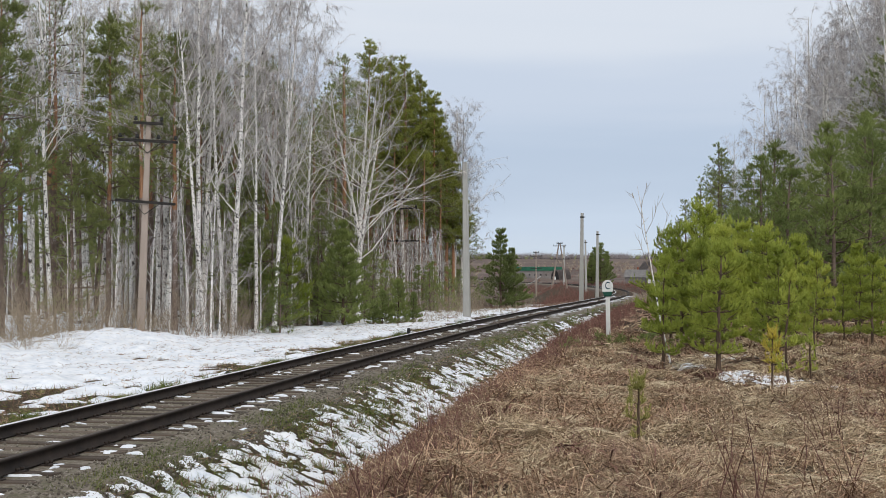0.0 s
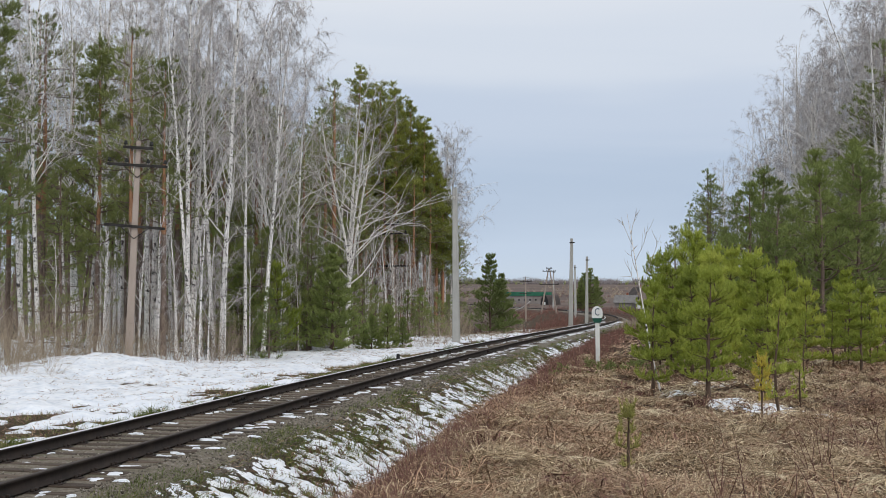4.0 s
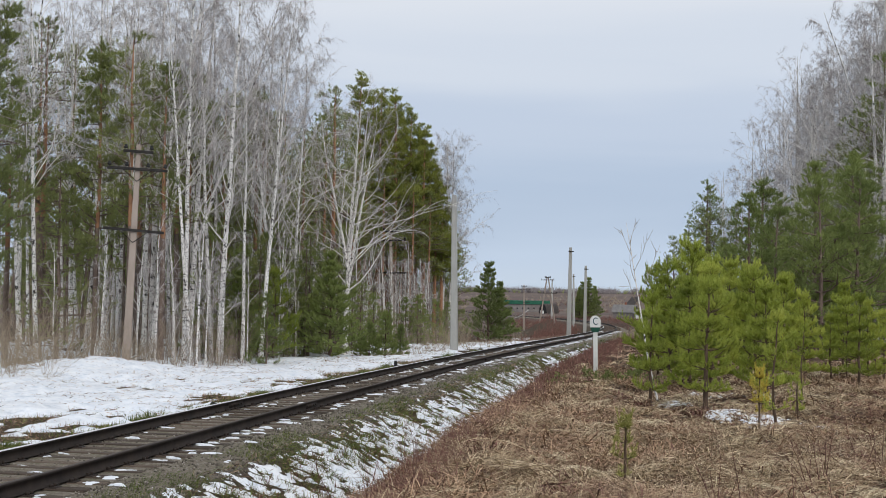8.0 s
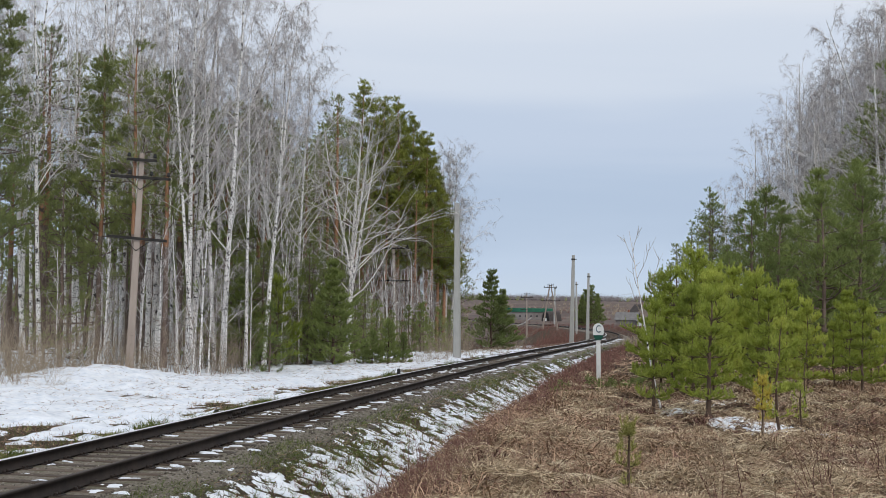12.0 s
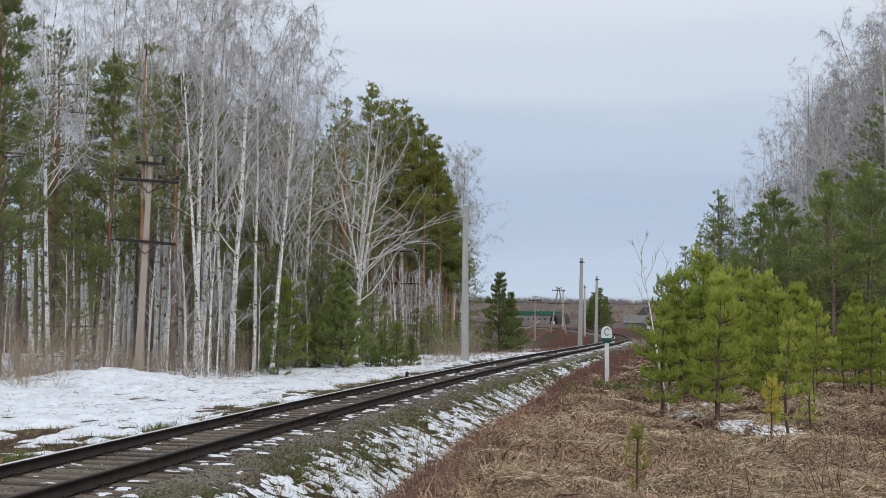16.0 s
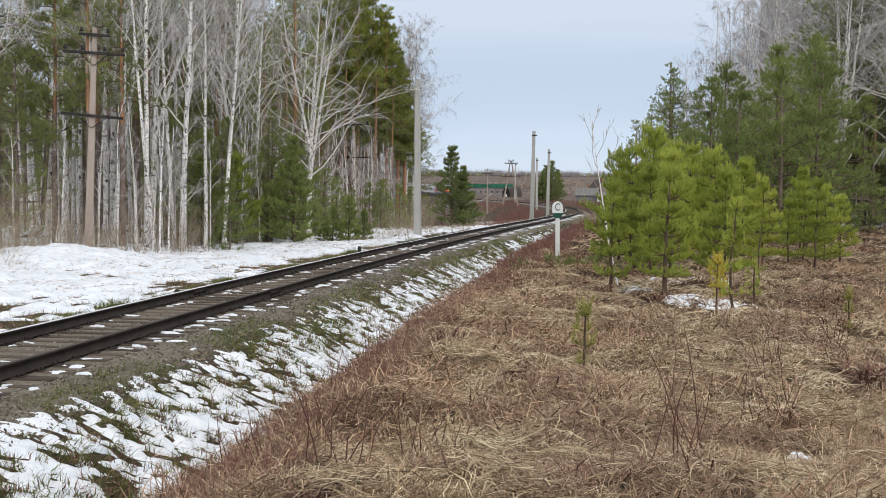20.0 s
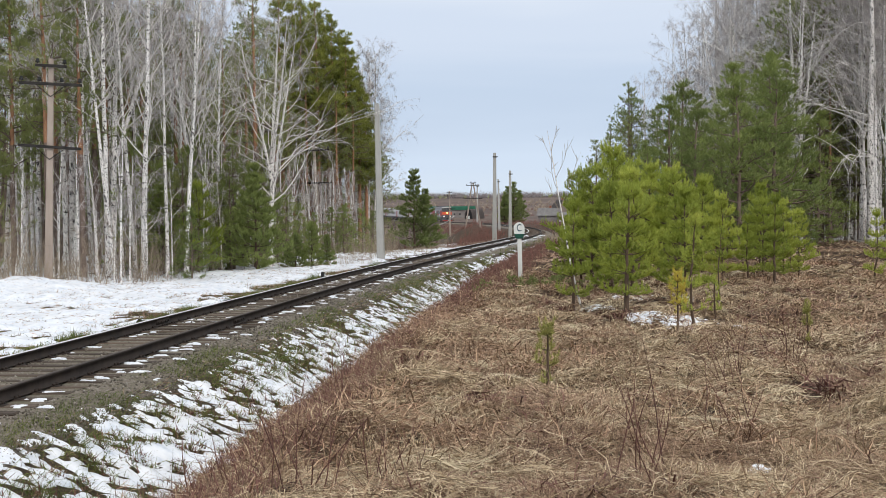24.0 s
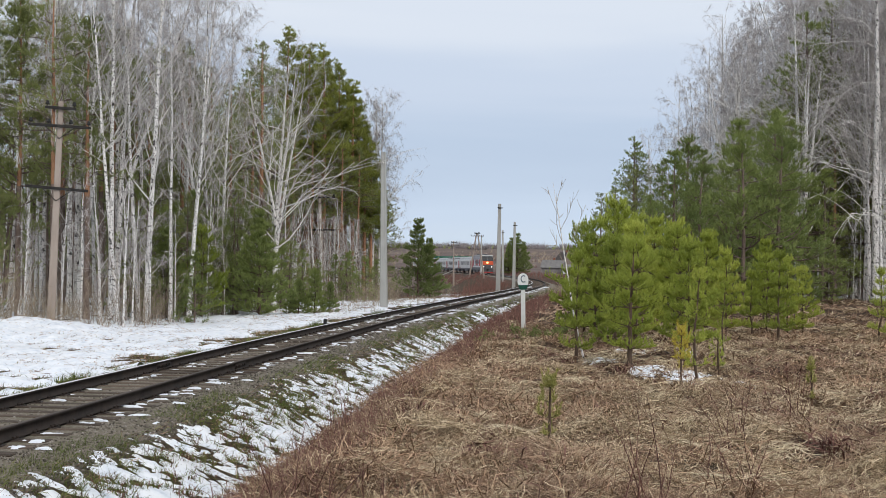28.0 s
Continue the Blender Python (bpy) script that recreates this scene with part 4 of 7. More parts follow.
def young_pine_meshes(seed, h=2.5, r0=0.04, reach=0.75, needle=0.06, per=9, gap=0.33, first=0.22, mat=None, wide=0.011, step_=0.028, arms=6, taper_=0.62):
    """Young pine: separate whorls of level branches whose outer shoots, set with long needles, fan out and turn up at their tips."""
    r = np.random.default_rng(seed)
    tr, cr = Build(), Build()
    n = 9
    z = np.linspace(0, 1, n)
    P = np.stack([np.cumsum(r.normal(size=n)) * 0.008 * h, np.cumsum(r.normal(size=n)) * 0.008 * h, z * h - 0.05], 1)
    tr.tube(P, r0 * (1 - z) + 0.007, 8)
    A, D = [], []

    def shoot(Q, lo=0.05):
        m = max(2, int(np.linalg.norm(np.diff(Q, axis=0), axis=1).sum() * (1 - lo) / step_))
        for f in np.linspace(lo, 1.0, m):
            p, d = along(Q, f)
            A.append(p)
            D.append(d)

    def candle(p, ln):
        shoot(curve_from(p, (r.normal() * 0.18, r.normal() * 0.18, 1), ln, 2, 0.2, r, 0.1))

    zz = first * h
    while zz < h * 0.95:
        p, d = along(P, (zz + 0.05) / h)
        t = zz / h
        env = reach * (1.03 - t) ** taper_ * (0.7 + 0.3 * min(1, (t - first) * 5 + 0.3)) * r.uniform(0.72, 1.12)
        a0 = r.uniform(0, 6.28)
        cnt = r.integers(arms - 1, arms + 2)
        for q in range(cnt):
            az = a0 + q * 2 * np.pi / cnt + r.normal() * 0.18
            ln = env * r.uniform(0.6, 1.2)
            L = curve_from(p, (math.cos(az), math.sin(az), 0.02 + 0.6 * t * t + r.normal() * 0.08), ln, 6, 0.38, r, 0.2)
            tr.tube(L, (0.005 + 0.009 * ln) * (1 - np.linspace(0, 1, 7) * 0.7), 4)
            shoot(L, 0.45 if ln > 0.4 else 0.2)
            candle(L[-1], 0.05 + 0.07 * r.random() + 0.05 * t)
            side = np.array([-math.sin(az), math.cos(az), 0])
            for fb in ((0.42, 0.62, 0.8) if ln > 0.45 else (0.45, 0.75) if ln > 0.22 else (0.6,)):
                pb, db = along(L, fb + r.normal() * 0.02)
                for sgn in (-1, 1):
                    B = curve_from(pb, db * 0.8 + side * sgn * r.uniform(0.55, 0.95) + [0, 0, r.normal() * 0.08], ln * r.uniform(0.26, 0.42) * (1.25 - 0.6 * fb), 3, 0.45, r, 0.15)
                    tr.tube(B, (0.005, 0.0045, 0.004, 0.003), 3)
                    shoot(B, 0.1)
                    if ln > 0.5 and fb < 0.7:
                        for s2 in (-1, 1):
                            pc, dc = along(B, 0.55)
                            shoot(curve_from(pc, dc + side * s2 * 0.6 * sgn + db * s2 * 0.3, ln * r.uniform(0.1, 0.17), 2, 0.5, r, 0.1))
                    candle(B[-1], 0.03 + 0.05 * r.random())
        zz += gap * r.uniform(0.85, 1.1) * (1.08 - 0.35 * t)
    shoot(P[-3:], 0.3)
    for q in range(5):
        p, d = along(P, 0.94)
        shoot(curve_from(p, (math.cos(q * 1.26), math.sin(q * 1.26), 1.6), 0.08 * h, 3, 0.5, r, 0.1))
    tufts(cr, np.array(A), np.array(D), per, needle, wide, r, 0.62)
    return tr.mesh("trunk", M_youngbark, True), cr.mesh("crown", mat or M_needle_young)


def shrub_meshes(seed, h=1.6, stems=9, mat=None, twigs=10, rad=0.008, spread_=0.5, wob=0.3):
    r = np.random.default_rng(seed)
    st, tw = Build(), Build()
    A, D = [], []
    for k in range(stems):
        az = r.uniform(0, 2 * np.pi)
        S = curve_from((r.normal() * 0.12, r.normal() * 0.12, -0.05), (math.cos(az) * spread_, math.sin(az) * spread_, 1), h * r.uniform(0.6, 1.1), 6, 0.1, r, wob)
        st.tube(S, rad * (1 - np.linspace(0, 1, 7) * 0.75), 4)
        for i in range(twigs):
            p, d = along(S, r.uniform(0.25, 1.0))
            A.append(p)
            D.append((d + r.normal(size=3) * 0.5) * h * r.uniform(0.08, 0.26))
    tw.spikes(np.array(A), np.array(D), rad * 0.45)
    return st.mesh("branching", mat or M_shrub), tw.mesh("crown", mat or M_shrub)


def tree(name, label, category, group, parts, m=None):
    """A tree of ready part meshes; trunk and limbs apart from the crown."""
    t = thing(name, label, category, group, m)
    for me in parts:
        ob = part(me.name.split(".")[0], me, t)
        if ob.name.startswith(("branching", "crown")):
            tagged(ob, kind="stuff")
    return t


def plant(kind, x, y, scale=1.0, turn=0.0, dz=0.0, lean=0.0, tall=1.0):
    """A copy of a model tree, set on the land."""
    m = pose(x, y, gz(x, y) + dz, 0, lean, turn) @ Matrix.Diagonal((scale, scale, scale * tall, 1))
    return copy_thing(kind, m)


BIRCH_L = "bare white-barked birch in the mixed forest"
birches = [tree("birch", BIRCH_L, "tree", "forest birches", birch_meshes(100 + k, h=18, r0=0.10 + 0.007 * k, first=0.29 + 0.05 * (k % 3), lean=0.022 * (k - 3), spread_=0.85 + 0.1 * (k % 3), limbs=30, sub=5, twig=0.75, fork=(0, 1, 0, 0, 1, 0, 0)[k]))
           for k in range(7)]
deep_birches = [tree("birch", BIRCH_L, "tree", "forest birches", birch_meshes(160 + k, h=18, r0=0.10, first=0.42, limbs=15, twig=0.42, sub=3, lean=0.02 * (k - 1))) for k in range(4)]
wide_birch = tree("birch", "bare birch with wide-spreading pale limbs", "tree", "forest birches", birch_meshes(131, h=15, r0=0.16, first=0.24, spread_=1.25, limbs=22, lean=0.03, fork=3, rise_=(0.35, 1.3), twig=0.6))
sweep_birch = tree("birch", "bare birch with long pale limbs sweeping out over the meadow", "tree", "forest birches", birch_meshes(137, h=19, r0=0.2, first=0.22, spread_=1.2, limbs=17, twig=0.5, sub=7, rise_=(0.15, 1.0), aim=math.pi, wob=0.6))
PINE_L = "tall Scots pine with orange upper trunk"
pines = [tree("pine", PINE_L, "tree", "forest pines", pine_meshes(200 + k, h=16, first=(0.40, 0.52, 0.30, 0.5)[k], reach=(3.2, 2.6, 3.1, 2.6)[k], count=12, density=0.9, gap=0.66, conic=0.6)) for k in range(4)]
slim_pine = tree("pine", "slender dark-topped pine with an orange trunk", "tree", "forest pines", pine_meshes(231, h=15, r0=0.13, first=0.30, reach=2.3, count=12, density=1.7, gap=0.55, conic=0.6))
edge_pines = [tree("pine", "broad olive-green Scots pine at the forest corner", "tree", "forest pines", pine_meshes(260 + k, h=20, r0=0.24, first=0.40, reach=3.5, density=1.5, count=11, conic=0.8, mat=M_needle_olive, low_bark=M_pinebark_up, size=1.15, gap=0.55)) for k in range(2)]
deep_pines = [tree("pine", PINE_L, "tree", "forest pines", pine_meshes(220 + k, h=16, first=0.45, reach=2.8, count=9, density=0.85, size=1.4, gap=0.75, conic=0.6)) for k in range(3)]
full_pines = [tree("pine", "dark full-crowned pine at the forest edge", "tree", "forest pines", pine_meshes(280 + k, h=13, r0=0.15, first=0.10, reach=3.7, density=0.9, count=11, lower_dead=False, conic=0.72, top_bark=M_pinebark_lo, mat=(None, M_needle_fresh)[k], size=1.15, gap=0.66, droop=0.05)) for k in range(2)]
low_pines = [tree("pine", "dense half-grown pine with branches to the ground", "tree", "half-grown pines", pine_meshes(240 + k, h=7, r0=0.09, first=0.07, reach=2.5, density=1.05, count=12, lower_dead=False, conic=0.8, mat=M_needle_fresh, top_bark=M_pinebark_lo, gap=0.48)) for k in range(3)]
dense_pine = tree("pine", "dense dark green pine with branches to the ground", "tree", "half-grown pines", young_pine_meshes(261, h=6.0, r0=0.09, reach=2.5, needle=0.13, per=8, gap=0.5, first=0.05, mat=M_needle_fresh, wide=0.032, step_=0.065, arms=7, taper_=0.85))
bush_pine = tree("young_pine", "low bushy green pine before the forest", "tree", "young pines", young_pine_meshes(262, h=2.6, r0=0.05, reach=1.0, needle=0.09, per=8, gap=0.3, first=0.05, mat=M_needle_fresh, wide=0.022, step_=0.05, arms=7))
YOUNG_H = (2.55, 2.1, 1.8, 2.9, 2.4)
young = [tree("young_pine", "young bright green pine in dead grass", "tree", "young pines", young_pine_meshes(300 + k, h=YOUNG_H[k], reach=(0.84, 0.62, 0.38, 1.05, 0.95)[k], first=(0.19, 0.18, 0.2, 0.10, 0.12)[k], per=(12, 12, 10, 9, 9)[k], r0=(0.048, 0.03, 0.018, 0.03, 0.026)[k], needle=(0.056, 0.056, 0.05, 0.065, 0.065)[k], wide=(0.011, 0.011, 0.010, 0.015, 0.015)[k], gap=(0.38, 0.36, 0.33, 0.36, 0.34)[k], arms=(7, 7, 4, 7, 7)[k])) for k in range(5)]
tall_shrub = tree("shrub", "tall pale brown leafless shrub", "shrub", "forest edge shrubs", shrub_meshes(420, h=3.0, stems=16, twigs=22, rad=0.010, spread_=1.0, wob=1.1))
shrubs = [tree("shrub", "bare brown leafless shrub", "shrub", "forest edge shrubs", shrub_meshes(400 + k, h=(1.6, 2.4, 1.1)[k], stems=(10, 8, 12)[k])) for k in range(3)]
MODELS = full_pines + edge_pines + deep_birches + deep_pines + birches + [wide_birch, sweep_birch, slim_pine, dense_pine, bush_pine] + pines + low_pines + young + shrubs + [tall_shrub]


def forest():
    r = np.random.default_rng(5)

    def birch(x, y, s, k=None, **kw):
        return plant(birches[k if k is not None else r.integers(len(birches))], x, y, s, r.uniform(0, 360), lean=r.normal() * 2.6, **kw)

    def pine(x, y, s, k=None, **kw):
        return plant(pines[k if k is not None else r.integers(len(pines))], x, y, s, r.uniform(0, 360), **kw)

    # forest left of the line: the trees that stand out at its edge
    for x, y, h, k in ((-15.0, 53, 20, 0), (-10.9, 52.5, 19.5, 2), (-11.2, 55, 20, 4), (-9.3, 52, 19, 3), (-12.8, 54, 19, 5), (-7.9, 55, 17.4, 1), (-7.5, 58, 15.5, 6),
                       (-18.0, 52, 20, 1), (-19.3, 49, 18, 3), (-7.2, 61, 15.5, 2), (-8.9, 60, 17.6, 0), (-14.2, 60, 21, 6), (1.7, 106, 18.5, 2), (0.6, 110, 18.5, 5), (0.0, 108, 18.5, 3), (1.0, 104, 18.5, 0), (2.3, 105.5, 16, 6)):
        birch(x, y, h / 18, k)
    plant(wide_birch, -4.7, 65, 14.2 / 15, 20)
    for i, (x, y, h) in enumerate(((-6.2, 100, 23.2), (-4.6, 101, 21.9), (-3.2, 99, 21.4), (-1.9, 102, 20.6), (-0.8, 101, 18.8), (0.3, 103, 15.8), (-2.6, 104, 20.6), (-0.3, 105, 17.6), (-5.4, 103, 22.2), (0.9, 104, 14.4), (-4.0, 104.5, 21.6), (-1.4, 103.5, 19.6))):
        plant(edge_pines[i % 2], x, y, h / 20, 70 * i)
    for x, y, h, k in ((-19.2, 51, 15.5, 2), (-18.6, 56, 16.5, 0), (-7.0, 84, 17.5, 1), (-9.5, 66, 15, 3), (-5.5, 97, 15, 1), (-4.0, 96, 14, 3), (-3.0, 98, 15, 1), (-1.6, 97, 14, 3), (-0.2, 99, 13, 1), (-2.3, 100, 15, 3)):
        pine(x, y, h / 16, k)
    for i, (x, y, h) in enumerate(((-9.9, 53.5, 17), (-12.0, 52.2, 18), (-13.6, 56, 18), (-8.5, 53.5, 15), (-16.6, 54.5, 18), (-10.3, 57, 17), (-13.1, 51.6, 17))):
        plant(deep_birches[i % 4], x, y, h / 18, 50 * i, lean=(-2.5, 1.5, 3.0)[i % 3])
    plant(slim_pine, -15.05, 53, 14.8 / 15, 40)
    plant(slim_pine, -17.9, 47, 16.5 / 15, 130)
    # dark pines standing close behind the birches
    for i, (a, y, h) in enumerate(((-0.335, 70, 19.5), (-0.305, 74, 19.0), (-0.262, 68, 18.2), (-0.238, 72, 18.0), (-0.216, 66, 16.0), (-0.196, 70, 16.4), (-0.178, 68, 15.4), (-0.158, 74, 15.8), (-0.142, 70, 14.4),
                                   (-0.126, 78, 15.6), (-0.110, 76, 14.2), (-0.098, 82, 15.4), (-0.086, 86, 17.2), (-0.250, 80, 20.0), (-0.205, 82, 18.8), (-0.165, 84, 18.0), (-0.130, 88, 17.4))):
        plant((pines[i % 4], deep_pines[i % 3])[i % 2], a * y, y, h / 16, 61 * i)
    # its depth
    n = 0
    while n < 132:
        y = r.uniform(50, 125)
        edge = float(np.interp(y, (45, 60, 75, 90, 125), (-9.5, -6.5, -4.0, -0.8, 4.0)))
        x = edge - 1.5 - r.gamma(1.5, 9)
        if x / y < -0.62 or x < -62 or (-0.055 < x / y < -0.02 and y < 95):
            continue
        n += 1
        if r.random() < (0.12 if y > 78 and x / y > -0.10 else 0.76):
            plant(deep_birches[r.integers(4)], x, y, r.uniform(0.9, 1.15) * (1 - 0.12 * step(75, 115, y)) * (0.8 if -0.135 < x / y < -0.07 else 1.0), r.uniform(0, 360), lean=r.normal() * 3)
        else:
            plant(deep_pines[r.integers(3)], x, y, r.uniform(0.75, 1.02) * (1 - 0.12 * step(75, 115, y)), r.uniform(0, 360))
    # half-grown conifers under it
    for x, y, h in ((-5.35, 62, 5.0), (-8.2, 58, 6.2), (-7.2, 52, 3.2), (-6.9, 60, 4.6), (-7.6, 56.5, 3.0), (-0.9, 84, 3.6),
                    (-9.8, 59, 5.0), (-9.0, 57, 5.5), (-7.6, 62, 7), (-6.2, 66, 6), (-8.6, 66, 9), (-5.6, 72, 6), (-21.0, 47.0, 7.5), (-4.6, 69, 4.0), (-10.3, 56, 6)):
        plant(low_pines[r.integers(3)], x, y, h / 7, r.uniform(0, 360))
    for i in range(120):
        y = r.uniform(46, 100)
        edge = float(np.interp(y, (45, 60, 75, 90, 125), (-11.0, -6.8, -4.0, -0.6, 4.5)))
        plant(shrubs[r.integers(3)], edge - r.gamma(1.3, 2.2) + 0.8, y, r.uniform(0.7, 1.5), r.uniform(0, 360))
    for x, y, s in ((-14.6, 46.5, 1.0), (-13.7, 47.5, 1.05), (-15.8, 47.5, 1.1), (-12.8, 48.2, 0.9), (-17.2, 46.5, 0.9), (-14.9, 43.2, 0.55), (-13.2, 40.5, 0.6), (-14.3, 39.5, 0.7), (-12.3, 38.3, 0.28), (-15.2, 42, 0.8), (-13.9, 44, 0.9), (-16.0, 43.5, 1.0)):
        plant(tall_shrub, x, y, s, r.uniform(0, 360))
    for x, y, s in ((-15.2, 44.5, 0.9), (-14.0, 39.5, 1.2), (-13.2, 40.4, 0.8), (-14.7, 41, 1.5), (-12.8, 39.3, 0.6), (-13.6, 38.6, 0.8), (-14.3, 46, 1.6), (-16.4, 46, 1.9), (-18, 45, 1.8), (-13.7, 48.5, 1.5), (-15.5, 47, 1.7)):
        plant(shrubs[r.integers(3)], x, y, s, r.uniform(0, 360))

    # dark conifers and scrub that close the corner under the pine crowns
    for i, (x, y, h) in enumerate(((2.3, 108, 10.5), (0.9, 112, 9.0), (0.0, 110, 8.5), (-1.8, 108, 9.5), (-3.6, 111, 9.0), (-5.2, 107, 9.0), (-7.2, 110, 10.0), (-9.4, 106, 9.5), (-6.0, 95, 6.0), (-4.4, 93, 5.0))):
        plant(full_pines[0], x, y, h / 13, 53 * i)
    for x, y, h in ((-1.7, 84, 3.4), (-0.7, 86, 3.8), (0.4, 87.5, 3.4), (1.2, 90, 3.2), (-2.9, 80, 3.0), (-3.6, 74, 3.4)):
        plant(low_pines[r.integers(3)], x, y, h / 7, r.uniform(0, 360))
    for i in range(26):
        y = r.uniform(72, 104)
        x = float(np.interp(y, (70, 104), (-2.2, 6.0))) + r.normal() * 1.1
        plant(shrubs[r.integers(3)], x, y, r.uniform(0.8, 1.7), r.uniform(0, 360))

    # bright young pines before the forest's foot
    for x, y, h in ((-3.2, 61.8, 1.9), (-2.35, 62.0, 2.4), (-1.6, 62.2, 1.7), (-3.7, 62.6, 1.4)):
        plant(bush_pine, x, y, h / 2.6, r.uniform(0, 360))
    for x, y, h in ((4.62, 95.5, 6.5), (5.75, 96.5, 5.0), (-4.95, 58.5, 5.3), (-9.0, 55.5, 4.2), (40.2, 300, 10.4), (38.2, 303, 8.2), (42.4, 304, 8.6), (39.4, 305, 9.4)):
        plant(dense_pine, x, y, h / 6, r.uniform(0, 360))
    for x, y, h in ((-7.45, 56.0, 4.4), (-8.3, 57, 3.0)):
        plant(young[3], x, y, h / 2.9, r.uniform(0, 360))
    for x, y, h in ((-3.9, 66, 4.5), (-6.4, 60.5, 6.0)):
        plant(full_pines[1], x, y, h / 13, r.uniform(0, 360))
    # forest right of the line
    for x, y, h, k in ((26.0, 80, 10.5, 2), (32.5, 70, 15, 0), (30.0, 62, 10, 0), (33.0, 60, 11, 2), (24.6, 59.5, 9.5, 2), (28.5, 64, 12, 0), (22.0, 68, 9, 2)):
        pine(x, y, h / 16, k)
    for x, y, h, k in ((26.6, 91, 11.5, 4), (25.8, 78, 14.5, 1), (26.5, 74, 16.5, 2), (28.0, 68, 17, 5), (30.0, 70, 18.5, 6), (31.5, 66, 18.5, 0), (26.6, 59.5, 18, 3), (27.3, 60, 18.5, 1), (28.0, 59.2, 18.5, 6), (28.9, 60.5, 18.5, 2), (33.5, 74, 21, 4), (28.2, 82, 18, 3), (29.3, 76, 19.5, 1), (31.0, 78, 21, 0), (26.8, 86, 17, 6), (35.0, 70, 21, 2), (32.6, 63, 20, 5), (30.4, 59, 19, 4), (27.5, 104, 13, 5)):
        birch(x, y, 1.12 * h / 18, k)
    for x, y, h, k in ((24.8, 85, 15.6, 1), (25.2, 76, 18.4, 4), (25.6, 70, 19.8, 6), (24.2, 89, 13.4, 3), (23.9, 96, 10.2, 5), (26.8, 73, 20.5, 1), (26.3, 80, 18.0, 2), (27.6, 67, 21.5, 4), (25.9, 66.5, 19.0, 0), (21.6, 101, 8.5, 3)):
        birch(x, y, h / 18, k)
    for x, y, h, k in ((25.5, 57.8, 15.5, 0), (25.95, 58.4, 16, 1), (26.25, 57.6, 15, 2), (27.0, 58.0, 16.5, 0), (27.45, 58.8, 16, 1)):
        birch(x, y, h / 18, k)
    for i, (x, y, h) in enumerate(((23.9, 61.5, 15.6), (25.9, 63.5, 16.5), (22.2, 64, 11.0), (27.9, 65, 18.0), (24.8, 66, 14.0), (21.0, 67, 9.0), (29.8, 62.5, 17.0))):
        plant(full_pines[0 if i % 3 else 1], x, y, h / 13, 77 * i)
    plant(wide_birch, 27.2, 63, 1.15, 200)
    plant(wide_birch, 24.8, 70, 1.1, 120)
    plant(wide_birch, 22.6, 58.5, 0.85, 60)
    plant(wide_birch, 21.2, 66, 0.9, 300)
    plant(sweep_birch, 25.75, 57.2, 1.0, 10)
    plant(sweep_birch, 27.4, 60, 1.05, 14)
    plant(sweep_birch, 23.0, 60.5, 0.82, -16)
    plant(sweep_birch, 24.6, 66, 0.8, 8)
    for i, (x, y, h) in enumerate(((22.4, 95, 12.6), (22.6, 95.4, 12.0), (24.4, 94, 10.6), (22.3, 82, 8.0), (23.4, 78, 8.8), (24.2, 75, 10.0), (25.2, 72, 11.0), (23.6, 70, 9.2), (26.2, 68, 11.5), (24.9, 66, 10.5), (25.8, 63, 11.5), (27.6, 62.5, 13.0), (29.0, 66, 14.0), (30.5, 63, 15.0), (12.4, 60, 5.4), (13.6, 62, 6.6), (16.4, 70, 7.6), (-16.6, 52.5, 9.0), (-9.9, 55.5, 6.5), (-8.2, 56.5, 6.0), (-6.3, 61, 6.5), (-10.8, 58, 8.0), (-5.2, 66, 6.0))):
        plant(full_pines[0 if i % 3 else 1], x, y, h / 13, 77 * i)
    n = 0
    while n < 44:
        y = r.uniform(58, 120)
        edge = float(np.interp(y, (55, 70, 95, 120), (26.0, 24.5, 22.5, 24.0)))
        x = edge + 2 + r.gamma(1.5, 8)
        if x / y > 0.68:
            continue
        n += 1
        top = 1.65 + 0.015 * y + y * float(np.interp(x / y, (0.20, 0.235, 0.276, 0.33), (0.03, 0.085, 0.15, 0.26)))
        plant((deep_birches if r.random() < 0.85 else deep_pines)[r.integers(3)], x, y, min(r.uniform(1.0, 1.3), top / 18), r.uniform(0, 360))
    for x, y, h in ((17.5, 52, 5.0), (20.0, 55, 6.0), (22.5, 56, 6.5), (16.0, 56, 5.5), (19.0, 60, 7.0), (13.5, 46, 6.0), (15.6, 47, 7.0), (17.6, 48.5, 7.6), (16.5, 51, 8.2), (19.2, 53, 9.0), (14.5, 53, 7), (12.4, 50, 5.0), (11.0, 44, 4.2), (20.5, 57, 9.5), (18.0, 64, 9)):
        plant(low_pines[r.integers(3)], x, y, h / 7, r.uniform(0, 360))

